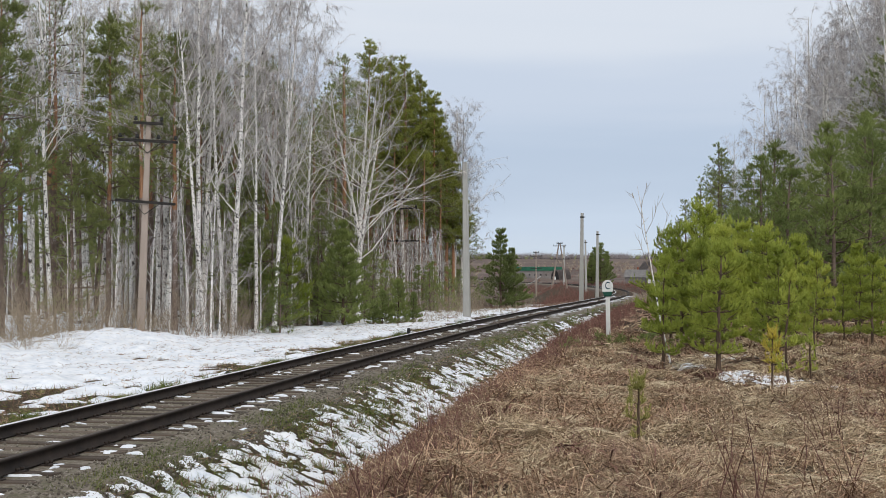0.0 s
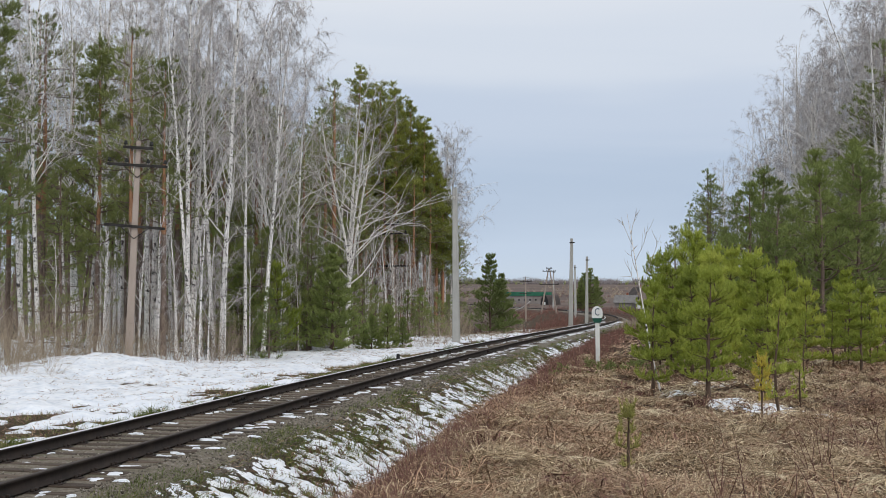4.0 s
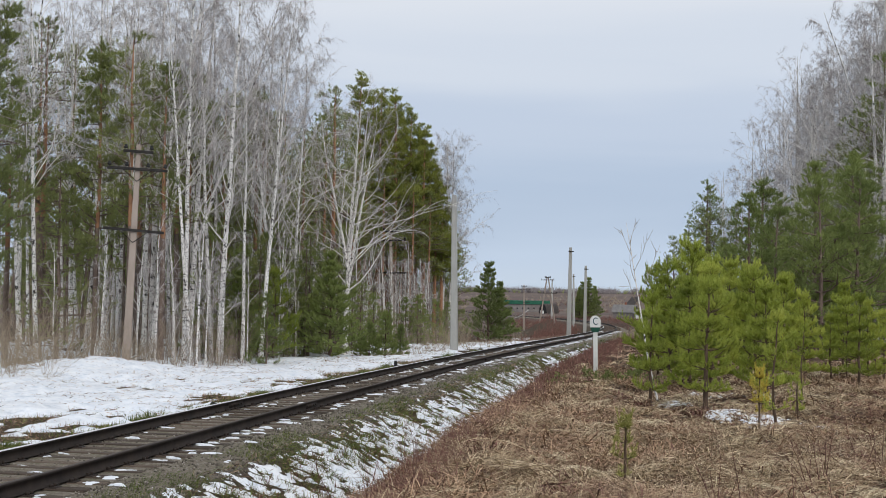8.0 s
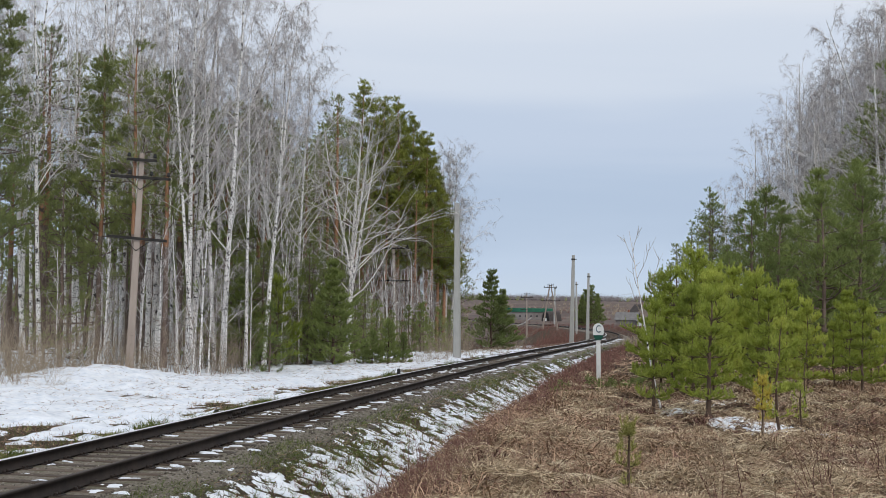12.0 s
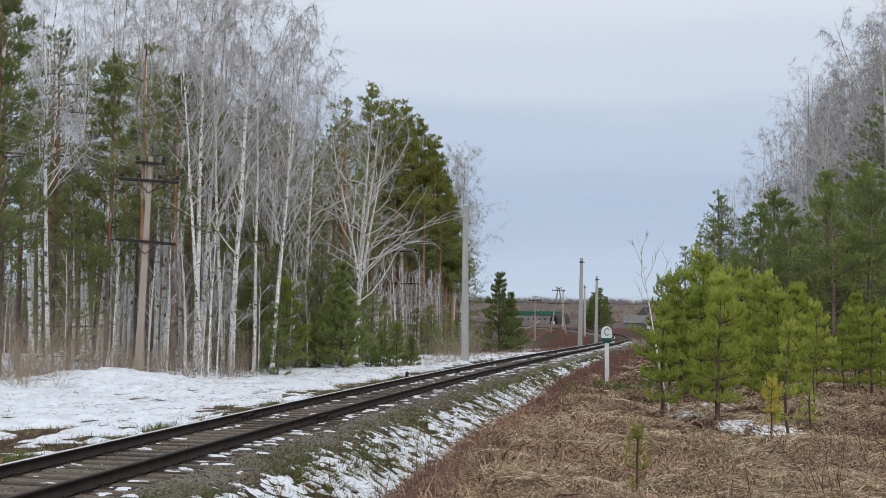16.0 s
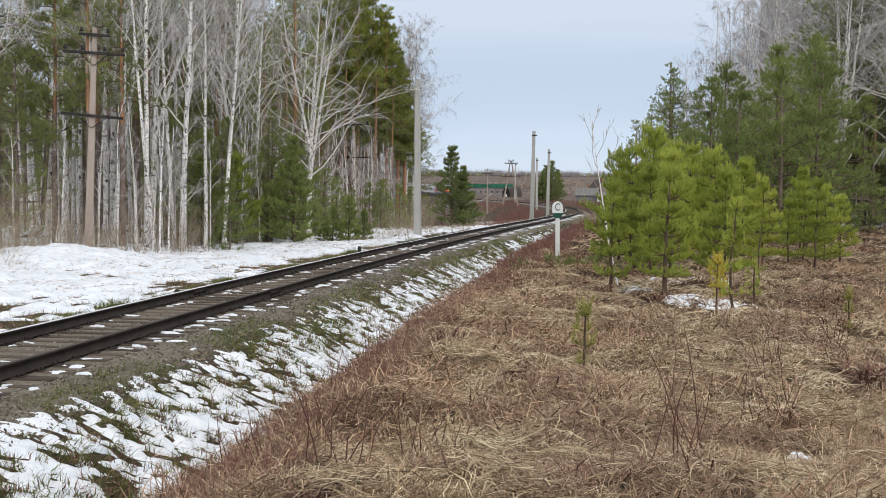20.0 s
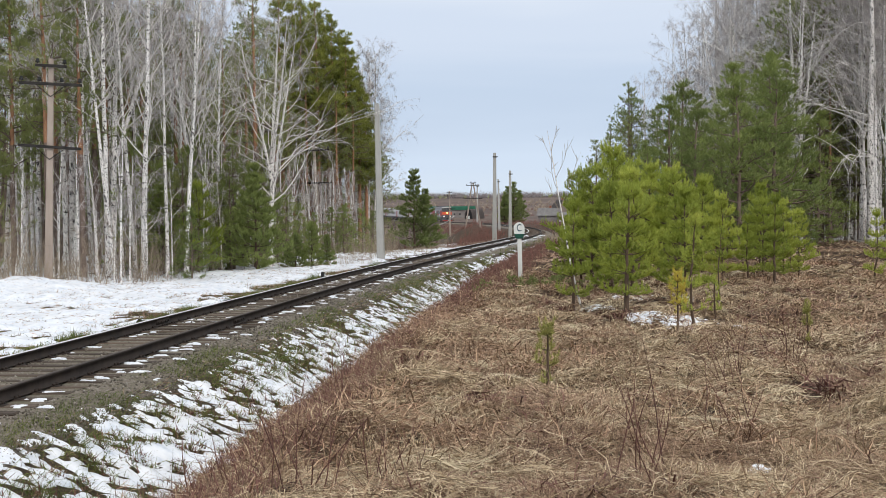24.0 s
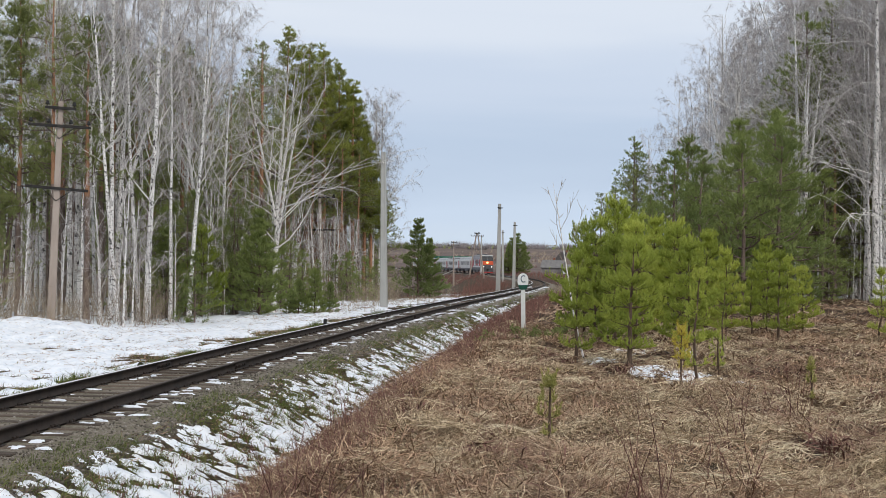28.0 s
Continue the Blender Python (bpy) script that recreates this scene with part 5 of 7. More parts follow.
    # young pines in the meadow
    for x, y, h, k in ((4.62, 19.8, 2.4, 0), (3.82, 20.4, 1.95, 1), (4.83, 16.4, 1.75, 2), (5.5, 27, 2.8, 3), (6.1, 27.8, 3.2, 4), (6.1, 25.5, 2.7, 3), (5.3, 24, 2.3, 4), (7.5, 27, 2.75, 3), (6.6, 23, 2.2, 4), (8.9, 28, 2.1, 4), (10.3, 29, 2.1, 3), (11.0, 29.5, 1.95, 4), (11.6, 30, 1.8, 3), (9.7, 28.4, 1.6, 1),
                       (6.5, 20.5, 1.35, 2), (9.3, 25.5, 2.0, 1), (6.9, 30, 2.9, 3), (5.6, 29, 2.3, 4), (6.4, 33, 3.0, 3), (8.4, 35, 3.2, 4), (10.8, 36, 2.9, 3), (13.0, 37, 2.6, 4), (8.2, 30, 2.9, 4), (7.9, 31, 2.9, 4), (9.6, 32, 2.6, 4), (12.5, 27.5, 1.7, 1), (14.3, 29.5, 1.3, 2), (15.1, 30.5, 1.2, 2)):
        plant(young[k], x, y, h / YOUNG_H[k], r.uniform(0, 360))


forest()
for mdl in MODELS:
    for o in (*mdl.children_recursive, mdl):
        bpy.data.objects.remove(o)


def understory():
    """Thin bare saplings and far trunks that close the forest in its depth."""
    r = np.random.default_rng(9)
    sap = [tree("sapling", "thin bare birch sapling at the forest edge", "tree", "forest saplings", birch_meshes(500 + k, h=6, r0=0.03, first=0.3, limbs=8, twig=0.4, sub=2, lean=0.04 * (k - 1))) for k in range(4)]
    for i in range(120):
        y = r.uniform(47, 96)
        edge = float(np.interp(y, (45, 60, 75, 90, 125), (-10.0, -6.2, -3.6, -0.4, 4.5)))
        plant(sap[r.integers(4)], edge - r.gamma(1.2, 2.6), y, r.uniform(0.5, 1.3), r.uniform(0, 360))
    for i in range(24):
        y = r.uniform(56, 92)
        edge = float(np.interp(y, (55, 70, 95, 120), (25.0, 23.5, 21.5, 23.0)))
        plant(sap[r.integers(4)], edge + r.gamma(1.2, 2.6), y, r.uniform(0.6, 1.4), r.uniform(0, 360))
    for o in [c for t in sap for c in (*t.children_recursive, t)]:
        bpy.data.objects.remove(o)
    for side, name in ((-1, "left"), (1, "right")):
        trunk, haze, green = Build(), Build(), Build()
        n = 420 if side < 0 else 260
        y = r.uniform(70, 190, n)
        lim = np.interp(y, (70, 90, 125, 190), (-8, -4, 0.5, 0.0)) if side < 0 else np.interp(y, (70, 95, 120, 190), (27, 25, 27, 52))
        x = lim + side * (4 + r.gamma(1.6, 16, n))
        z = ground_z(x, y)
        h = r.uniform(11, 17, n)
        dirs = np.stack([r.normal(size=n) * 0.5, r.normal(size=n) * 0.5, h], 1)
        trunk.spikes(np.stack([x, y, z - 0.2], 1), dirs, r.uniform(0.07, 0.13, n))
        m = 42
        t = r.uniform(0.12, 1.0, (n, m))
        A = (np.stack([x, y, z], 1)[:, None] + dirs[:, None] * t[..., None]).reshape(-1, 3)
        D = (r.normal(size=(n, m, 3)) * [1, 1, 0.5] + [0, 0, 0.5]) * ((1.15 - t) * 1.5)[..., None]
        haze.spikes(A, D.reshape(-1, 3), 0.026)
        k = r.random(n) < 0.6
        kn = int(k.sum())
        t = r.uniform(0.25, 1.0, (kn, 70))
        A = (np.stack([x, y, z], 1)[k][:, None] + dirs[k][:, None] * t[..., None] * 0.85 + r.normal(size=(kn, 70, 3)) * [1.2, 1.2, 0.3] * (1.25 - t)[..., None]).reshape(-1, 3)
        tufts(green, A, np.tile([0, 0, 1.0], (len(A), 1)), 4, 0.7, 0.22, r, 0.9)
        w = thing("far_forest", "dense mixed forest standing deep behind the edge trees", "forest", kind="stuff")
        # Dark bark instead of pale limbs puts the depth's shade into the colour.
        part("trunk_mass", trunk.mesh("trunk_mass", M_pinebark_lo), w)
        part("branch_mass", haze.mesh("branch_mass", M_deep), w)
        part("needle_mass", green.mesh("needle_mass", M_needle), w)
        for o in w.children:
            tagged(o, kind="stuff")


understory()


# ---- grass, brush and litter ----
def blades(name, label, X, Y, length, width, rise, az, mat, r, z0=0.0, tip=0.15):
    """Bent blades of three triangles each, rooted on the land."""
    n = len(X)
    Z = ground_z(X, Y) + z0
    L = r.uniform(length[0], length[1], n)
    el = r.uniform(rise[0], rise[1], n)
    c, s = np.cos(az), np.sin(az)
    base = np.stack([X, Y, Z], 1)
    d1 = np.stack([c * np.cos(el), s * np.cos(el), np.sin(el)], 1)
    az2 = az + r.normal(size=n) * 0.5
    e2 = el - r.uniform(0.3, 1.3, n)
    d2 = np.stack([np.cos(az2) * np.cos(e2), np.sin(az2) * np.cos(e2), np.sin(e2)], 1)
    mid = base + d1 * (L * 0.5)[:, None]
    end = mid + d2 * (L * 0.5)[:, None]
    gz_end = ground_z(end[:, 0], end[:, 1])
    end[:, 2] = np.maximum(end[:, 2], gz_end + r.uniform(0.0, tip, n))
    gz_mid = ground_z(mid[:, 0], mid[:, 1])
    mid[:, 2] = np.maximum(mid[:, 2], gz_mid + 0.015)
    w = width * r.uniform(0.6, 1.4, n)
    side = np.stack([-s, c, r.normal(size=n) * 0.6], 1)
    side /= np.linalg.norm(side, axis=1, keepdims=True)
    side *= (w / 2)[:, None]
    V = np.stack([base - side, base + side, mid - side * 0.9, mid + side * 0.9, end], 1).reshape(-1, 3)
    k = np.arange(n)[:, None] * 5
    F = np.concatenate([k + [[0, 1, 3]], k + [[0, 3, 2]], k + [[2, 3, 4]]])
    ob = new(name, mesh_np(name, V, F, mat))
    return tagged(ob, label, "grass", kind="stuff")


def meadow_points(n, y0, y1, r, umin=5.15, right=0.52):
    y = y0 + (y1 - y0) * r.random(n * 3) ** 0.8
    a = r.uniform(-0.45, right, n * 3)
    x = a * y
    u = (x - track_x(y)) / np.sqrt(1 + heading(y) ** 2)
    ok = u > umin
    return x[ok][:n], y[ok][:n]


def meadow():
    r = np.random.default_rng(21)
    for y0, y1, n, w, ln in ((4.6, 9.5, 60000, 0.0038, (0.06, 0.30)), (9.5, 17, 48000, 0.0066, (0.08, 0.32)), (17, 30, 30000, 0.013, (0.14, 0.42)), (30, 62, 15000, 0.026, (0.3, 0.7))):
        x, y = meadow_points(n, y0, y1, r)
        tone = fbm(x * 0.9, y * 0.9, 61, 3) + r.normal(size=len(x)) * 0.06
        flow = 6.28 * fbm(x * 0.35, y * 0.35, 62, 3) * 2 + r.normal(size=len(x)) * 0.8
        straw = tone > 0.525
        gaps = fbm(x * 2.6, y * 2.6, 66, 2) > 0.33
        straw, keep = straw & gaps & (x - track_x(y) > 6.1 + r.normal(size=len(x)) * 0.3), gaps
        for sel, nm, lab, mat, rise in ((straw, "dry_grass", "pale matted dry grass of last year", M_straw, (0.0, 0.5)), (~straw & keep, "dead_stems", "russet broken dead stems and bracken", M_russet, (0.0, 0.55))):
            blades(nm, lab, x[sel], y[sel], ln, w * (1.0 if mat is M_straw else 1.15), rise, flow[sel], mat, r)
    # short flattened litter lying every way
    for y0, y1, n, w in ((4.6, 9.5, 56000, 0.0036), (9.5, 18, 54000, 0.0064), (18, 34, 36000, 0.013)):
        x, y = meadow_points(n, y0, y1, r)
        m = len(x)
        az, el, ln = r.uniform(0, 6.28, m), r.uniform(-0.05, 0.45, m), r.uniform(0.06, 0.26, m)
        A = np.stack([x, y, ground_z(x, y) + r.uniform(0.0, 0.05, m)], 1)
        D = np.stack([np.cos(az) * np.cos(el), np.sin(az) * np.cos(el), np.sin(el)], 1) * ln[:, None]
        gap = fbm(x * 2.6, y * 2.6, 66, 2) > 0.37
        pick = r.random(m) < 0.5 + 0.6 * (fbm(x * 0.7, y * 0.7, 63, 3) - 0.5)
        for sel, nm, lab, mat in ((pick & gap, "straw_litter", "flattened straw litter of last year", M_straw), (~pick & gap, "brown_litter", "brown flattened leaf and stem litter", M_russet)):
            b = Build()
            b.needles(A[sel], D[sel], w * r.uniform(0.7, 1.8, int(sel.sum())))
            tagged(new(nm, b.mesh(nm, mat)), lab, "litter", kind="stuff")
    # pale drooping tussocks
    x, y = meadow_points(420, 5, 34, r)
    X, Y, Az = [], [], []
    for cx, cy in zip(x, y):
        k = 110 if cy < 14 else 60
        X.append(cx + r.normal(size=k) * 0.10)
        Y.append(cy + r.normal(size=k) * 0.10)
        Az.append(r.uniform(0, 6.28, k))
    X, Y, Az = map(np.concatenate, (X, Y, Az))
    blades("grass_tussocks", "rounded tussocks of pale bent grass", X, Y, (0.14, 0.36), np.interp(Y, (5, 34), (0.005, 0.013)), (0.1, 1.0), Az, M_straw, r, tip=0.03)
    # long pale straws on top of the mat
    x, y = meadow_points(24000, 4.6, 33, r)
    k = (fbm(x * 0.6, y * 0.6, 64, 3) + r.normal(size=len(x)) * 0.03 > 0.495) & (x - track_x(y) > 6.3)
    x, y = x[k], y[k]
    flow = 6.28 * fbm(x * 0.3, y * 0.3, 65, 2) * 2 + r.normal(size=len(x)) * 1.0
    blades("pale_straw", "long bleached straws combed flat over the mat", x, y, (0.08, 0.30), np.interp(y, (5, 15, 33), (0.004, 0.0075, 0.016)), (0.0, 0.5), flow, M_bleached, r, z0=0.05, tip=0.05)
    # withered fern in dark clumps and wider mounds of draped pale grass
    for nm, lab, cnt, k, sp, ln, w, mat, rise in (("dead_ferns", "dark brown withered fern lying in the dry grass", 230, 46, 0.12, (0.1, 0.3), 0.011, M_redtwig, (0.1, 1.0)),
                                                  ("pale_mounds", "draped mounds of bleached grass", 110, 150, 0.2, (0.15, 0.4), 0.005, M_bleached, (0.1, 0.6))):
        cx, cy = meadow_points(cnt, 5, 30, r, umin=5.2 if nm == "dead_ferns" else 6.6)
        x, y = np.repeat(cx, k) + r.normal(size=len(cx) * k) * sp, np.repeat(cy, k) + r.normal(size=len(cx) * k) * sp
        az = np.arctan2(y - np.repeat(cy, k), x - np.repeat(cx, k)) + r.normal(size=len(x)) * 0.5
        blades(nm, lab, x, y, ln, w * np.interp(y, (5, 30), (0.8, 2.2)), rise, az, mat, r, tip=0.03)
    # rounded domes draped with combed-down straw, and tangles of arching russet bracken between them
    cx, cy = meadow_points(190, 5.6, 32, r, umin=6.2)
    for nm, lab, mat, pick in (("straw_domes", "rounded hummocks draped with bleached straw", M_bleached, slice(0, 45)), ("grass_domes", "rounded hummocks draped with tawny dead grass", M_straw, slice(45, 190))):
        V, F, base = [], [], 0
        for x0, y0 in zip(cx[pick], cy[pick]):
            k = 170 if y0 < 12 else 100
            R, H, tilt = r.uniform(0.2, 0.5), r.uniform(0.04, 0.14), r.uniform(0, 6.28)
            az = tilt + r.vonmises(0, 1.8, k)
            rho = R * r.uniform(-0.6, 0.6, k)
            ln = R * r.uniform(0.3, 0.9, k)
            ox, oy = r.normal(size=(2, k)) * R * 0.3
            pts = []
            for f in (0.0, 0.35, 0.7, 1.0):
                q = rho + ln * f
                a = az + 0.5 * f * r.normal(size=k)
                X, Y = x0 + q * np.cos(a) + ox, y0 + q * np.sin(a) + oy
                pts.append(np.stack([X, Y, ground_z(X, Y) + H * np.clip(1 - (q / (R * 1.3)) ** 2, 0, 1) + r.uniform(0.01, 0.035, k)], 1))
            side = np.stack([-np.sin(az), np.cos(az), r.normal(size=k) * 0.4], 1) * (np.interp(y0, (5, 32), (0.0016, 0.006)) * r.uniform(0.6, 1.5, (k, 1)))
            V.append(np.stack([pts[0] - side, pts[0] + side, pts[1] - side, pts[1] + side, pts[2] - side, pts[2] + side, pts[3]], 1).reshape(-1, 3))
            o = base + np.arange(k)[:, None] * 7
            F += [o + [[0, 1, 3]], o + [[0, 3, 2]], o + [[2, 3, 5]], o + [[2, 5, 4]], o + [[4, 5, 6]]]
            base += k * 7
        tagged(new(nm, mesh_np(nm, np.vstack(V), np.vstack(F), mat)), lab, "grass", kind="stuff")
    cx, cy = meadow_points(1100, 5.2, 34, r, umin=4.9)
    keep = fbm(cx * 0.45, cy * 0.45, 68, 3) + r.normal(size=len(cx)) * 0.03 > 0.55
    cx, cy = cx[keep], cy[keep]
    k = 44
    x, y = np.repeat(cx, k) + r.normal(size=len(cx) * k) * 0.16, np.repeat(cy, k) + r.normal(size=len(cx) * k) * 0.16
    az = np.repeat(r.uniform(0, 6.28, len(cx)), k) + r.normal(size=len(x)) * 1.1
    blades("bracken", "tangled russet stems and fronds of withered bracken", x, y, (0.2, 0.62), np.interp(y, (5, 12, 34), (0.0055, 0.009, 0.018)), (0.1, 0.95), az, M_bracken, r, tip=0.08)
    # dark tangled litter along the lip of the ditch
    y = 6 + 34 * r.random(9000) ** 1.3
    x = track_x(y) + (4.55 + 1.5 * r.beta(1.6, 2.2, len(y))) * np.sqrt(1 + heading(y) ** 2)
    keep = fbm(x * 1.1, y * 1.1, 67, 3) > 0.42
    x, y = x[keep], y[keep]
    blades("lip_tangle", "dark brown withered stems along the ditch lip", x, y, (0.1, 0.36), np.interp(y, (5, 12, 40), (0.005, 0.008, 0.018)), (0.0, 0.9), r.uniform(0, 6.28, len(x)), M_bracken, r, tip=0.06)
    # grass round the camera and behind it
    n = 16000
    rad, a = 6.5 * np.sqrt(r.random(n)) + 0.4, r.uniform(0, 6.28, n)
    x, y = rad * np.cos(a), rad * np.sin(a) - 1.5
    u = (x - track_x(y)) / np.sqrt(1 + heading(y) ** 2)
    x, y = x[u > 5.3], y[u > 5.3]
    blades("dry_grass", "pale matted dry grass of last year", x, y, (0.15, 0.45), 0.006, (0.0, 0.5), r.uniform(0, 6.28, len(x)), M_straw, r)
    # upright weeds
    x, y = meadow_points(1500, 5, 40, r)
    sp = Build()
    z = ground_z(x, y)
    n = len(x)
    sp.spikes(np.stack([x, y, z - 0.02], 1), np.stack([r.normal(size=n) * 0.15, r.normal(size=n) * 0.15, r.uniform(0.15, 0.6, n)], 1), np.interp(y, (5, 40), (0.0026, 0.009)))
    tagged(new("dead_weeds", sp.mesh("dead_weeds", M_russet)), "upright dry weed stalks", "weeds", kind="stuff")


def verge_brush():
    """Reddish brush along the lip of the ditch and down the far embankments."""
    r = np.random.default_rng(22)
    for y0, y1, n, u0, u1, h0, h1, rad, nm in ((6, 26, 10000, 4.6, 6.3, 0.06, 0.26, 0.0036, "ditch_brush"), (26, 70, 8500, 4.5, 6.9, 0.10, 0.42, 0.008, "ditch_brush"), (60, 130, 3600, 2.8, 10, 0.2, 0.9, 0.014, "verge_brush"),
                                               (95, 330, 5000, -11, -3.2, 0.3, 1.1, 0.022, "embankment_brush"), (130, 340, 2600, 3.4, 14, 0.4, 1.2, 0.022, "embankment_brush"), (60, 125, 2600, -8, -3.2, 0.12, 0.5, 0.010, "verge_brush")):
        y = r.uniform(y0, y1, n)
        u = u0 + (u1 - u0) * r.beta(2, 2, n)
        x = track_x(y) + u * np.sqrt(1 + heading(y) ** 2)
        keep = fbm(x * 0.5, y * 0.5, 71, 3) + 0.5 * (fbm(x * 2, y * 2, 72, 2) - 0.5) > (0.41 if y1 < 30 else 0.36)
        x, y = x[keep], y[keep]
        z = ground_z(x, y)
        m = len(x)
        D = np.stack([r.normal(size=m) * 0.22, r.normal(size=m) * 0.22, np.ones(m)], 1) * r.uniform(h0, h1, (m, 1))
        A = np.stack([x, y, z - 0.03], 1)
        b = Build()
        b.spikes(A, D, rad)
        f = r.uniform(0.3, 0.8, (m, 2, 1))
        b.spikes((A[:, None] + D[:, None] * f).reshape(-1, 3), (D[:, None] * 0.4 + r.normal(size=(m, 2, 3)) * 0.12 * (h1 + h0)).reshape(-1, 3), rad * 0.6)
        tagged(new(nm, b.mesh(nm, M_shrub if nm == "verge_brush" else M_redtwig)), "reddish-brown leafless brush", "brush", kind="stuff")


def slope_grass():
    r = np.random.default_rng(23)
    for y0, y1, n, u0, u1, w, ln, nm in ((6, 22, 17000, 1.55, 3.0, 0.006, (0.06, 0.20), 0), (22, 60, 12000, 1.7, 3.1, 0.012, (0.07, 0.24), 0), (6, 24, 13000, 2.4, 5.2, 0.006, (0.08, 0.30), 1), (24, 65, 9000, 2.4, 5.2, 0.014, (0.1, 0.3), 1), (60, 120, 5000, 1.9, 4.5, 0.03, (0.15, 0.4), 0),
                                         (16, 60, 5200, -3.0, -2.0, 0.010, (0.06, 0.2), 0)):
        y = r.uniform(y0, y1, n)
        u = r.uniform(u0, u1, n)
        x = track_x(y) + u * np.sqrt(1 + heading(y) ** 2)
        k = fbm(x * 0.9 + 5, y * 0.9, 81 + nm, 3) > (0.50 if nm == 0 else 0.54)
        if u0 > 0:
            k &= (snow_right(x, y, u) < 0.006) | (y > 60)
        x, y = x[k], y[k]
        az = r.normal(size=len(x)) * 1.1 - 0.2
        blades("verge_grass" if nm == 0 else "slope_grass", "short green and yellowed grass tufts", x, y, ln, w, (0.3, 1.3), az, M_grass, r)
    # dead tufts combed down the slope through the snow
    y = 6 + 50 * r.random(42000) ** 1.8
    u = r.uniform(1.9, 5.2, 42000)
    x = track_x(y) + u * np.sqrt(1 + heading(y) ** 2)
    k = snow_right(x, y, u) < 0.004
    x, y = x[k], y[k]
    for sel, mat in ((r.random(len(x)) < 0.34, M_grass), (r.random(len(x)) < 0.4, M_russet)):
        blades("slope_litter", "dead and green grass combed down the embankment", x[sel], y[sel], (0.08, 0.26), np.interp(y[sel], (6, 20, 56), (0.006, 0.009, 0.018)), (0.1, 0.8), r.normal(size=int(sel.sum())) * 0.7 - 0.1, mat, r)


def snow_litter():
    """Dark twigs and stalks on the snow by the forest, and tufts through the slope's snow."""
    r = np.random.default_rng(24)
    for y0, y1, n, u0, u1, w, ln, nm in ((14, 62, 15000, -13, -2.6, 0.013, (0.03, 0.22), "twig_litter"), (62, 105, 1600, -9, -2.6, 0.03, (0.1, 0.5), "twig_litter")):
        y = r.uniform(y0, y1, n)
        u = r.uniform(u0, u1, n)
        x = track_x(y) + u * np.sqrt(1 + heading(y) ** 2)
        k = fbm(x * 0.6, y * 0.6, 91, 3) + r.normal(size=n) * 0.08 > 0.5
        x, y = x[k], y[k]
        m = len(x)
        az = r.uniform(0, 6.28, m)
        A = np.stack([x, y, ground_z(x, y) + np.maximum(snow_left(x, y, (x - track_x(y)) / np.sqrt(1 + heading(y) ** 2)), 0) + 0.012], 1)
        D = np.stack([np.cos(az), np.sin(az), r.uniform(0, 0.5, m)], 1) * r.uniform(*ln, (m, 1))
        b = Build()
        b.needles(A, D, w)
        tagged(new(nm, b.mesh(nm, M_russet)), "dark twigs and stalks lying on snow", "litter", kind="stuff")
    # dead grass in the thawed places beside the far rail
    y, u = 13 + 45 * r.random(60000), r.uniform(-13, -2.6, 60000)
    x = track_x(y) + u * np.sqrt(1 + heading(y) ** 2)
    k = snow_left(x, y, u) < 0.0
    x, y = x[k][:9000], y[k][:9000]
    for sel, mat in ((r.random(len(x)) < 0.6, M_russet), (r.random(len(x)) < 0.35, M_grass)):
        blades("thaw_grass", "short dead grass in thawed patches of the snow", x[sel], y[sel], (0.05, 0.18), 0.013, (0.1, 0.9), r.uniform(0, 6.28, int(sel.sum())), mat, r)
    X, Y, Az, = [], [], []
    for i in range(1600):
        y = 6 + 50 * r.random() ** 1.5
        u = r.uniform(2.4, 5.0)
        x = float(track_x(y) + u * math.sqrt(1 + heading(y) ** 2))
        k = r.integers(18, 44)
        X.append(x + r.normal(size=k) * 0.055)
        Y.append(y + r.normal(size=k) * 0.035)
        Az.append(r.uniform(0, 6.28, k))
    X, Y, Az = map(np.concatenate, (X, Y, Az))
    half = r.random(len(X)) < 0.5
    blades("slope_tufts", "dark and green grass tufts through melting snow", X[half], Y[half], (0.05, 0.15), 0.012, (0.2, 1.1), Az[half], M_redtwig, r)
    blades("slope_tufts", "dark and green grass tufts through melting snow", X[~half], Y[~half], (0.05, 0.17), 0.010, (0.3, 1.2), Az[~half], M_grass, r)


def forest_brush():
    """Brown veil of thin bare stems along the forest's foot."""
    r = np.random.default_rng(25)
    for y0, y1, n, side in ((46, 105, 1300, -1), (55, 100, 900, 1)):
        y = r.uniform(y0, y1, n)
        if side < 0:
            x = np.interp(y, (45, 60, 75, 90, 125), (-9.6, -5.8, -3.2, 0.0, 5.0)) - r.gamma(1.4, 2.4, n)
        else:
            x = np.interp(y, (55, 70, 95, 120), (24.5, 23, 21, 23)) + r.gamma(1.4, 3, n)
        A = np.stack([x, y, ground_z(x, y) - 0.05], 1)
        h = r.gamma(2.2, 0.55, (n, 1)).clip(0.3, 4.5)
        D = np.stack([r.normal(size=n) * 0.32, r.normal(size=n) * 0.32, np.ones(n)], 1) * h
        b = Build()
        b.spikes(A, D, 0.013)
        f = r.uniform(0.3, 0.9, (n, 3, 1))
        b.spikes((A[:, None] + D[:, None] * f).reshape(-1, 3), (D[:, None] * 0.3 + r.normal(size=(n, 3, 3)) * 0.16 * h[:, None]).reshape(-1, 3), 0.009)
        tagged(new("forest_brush", b.mesh("forest_brush", M_deep)), "thin bare undergrowth at the forest edge", "brush", kind="stuff")


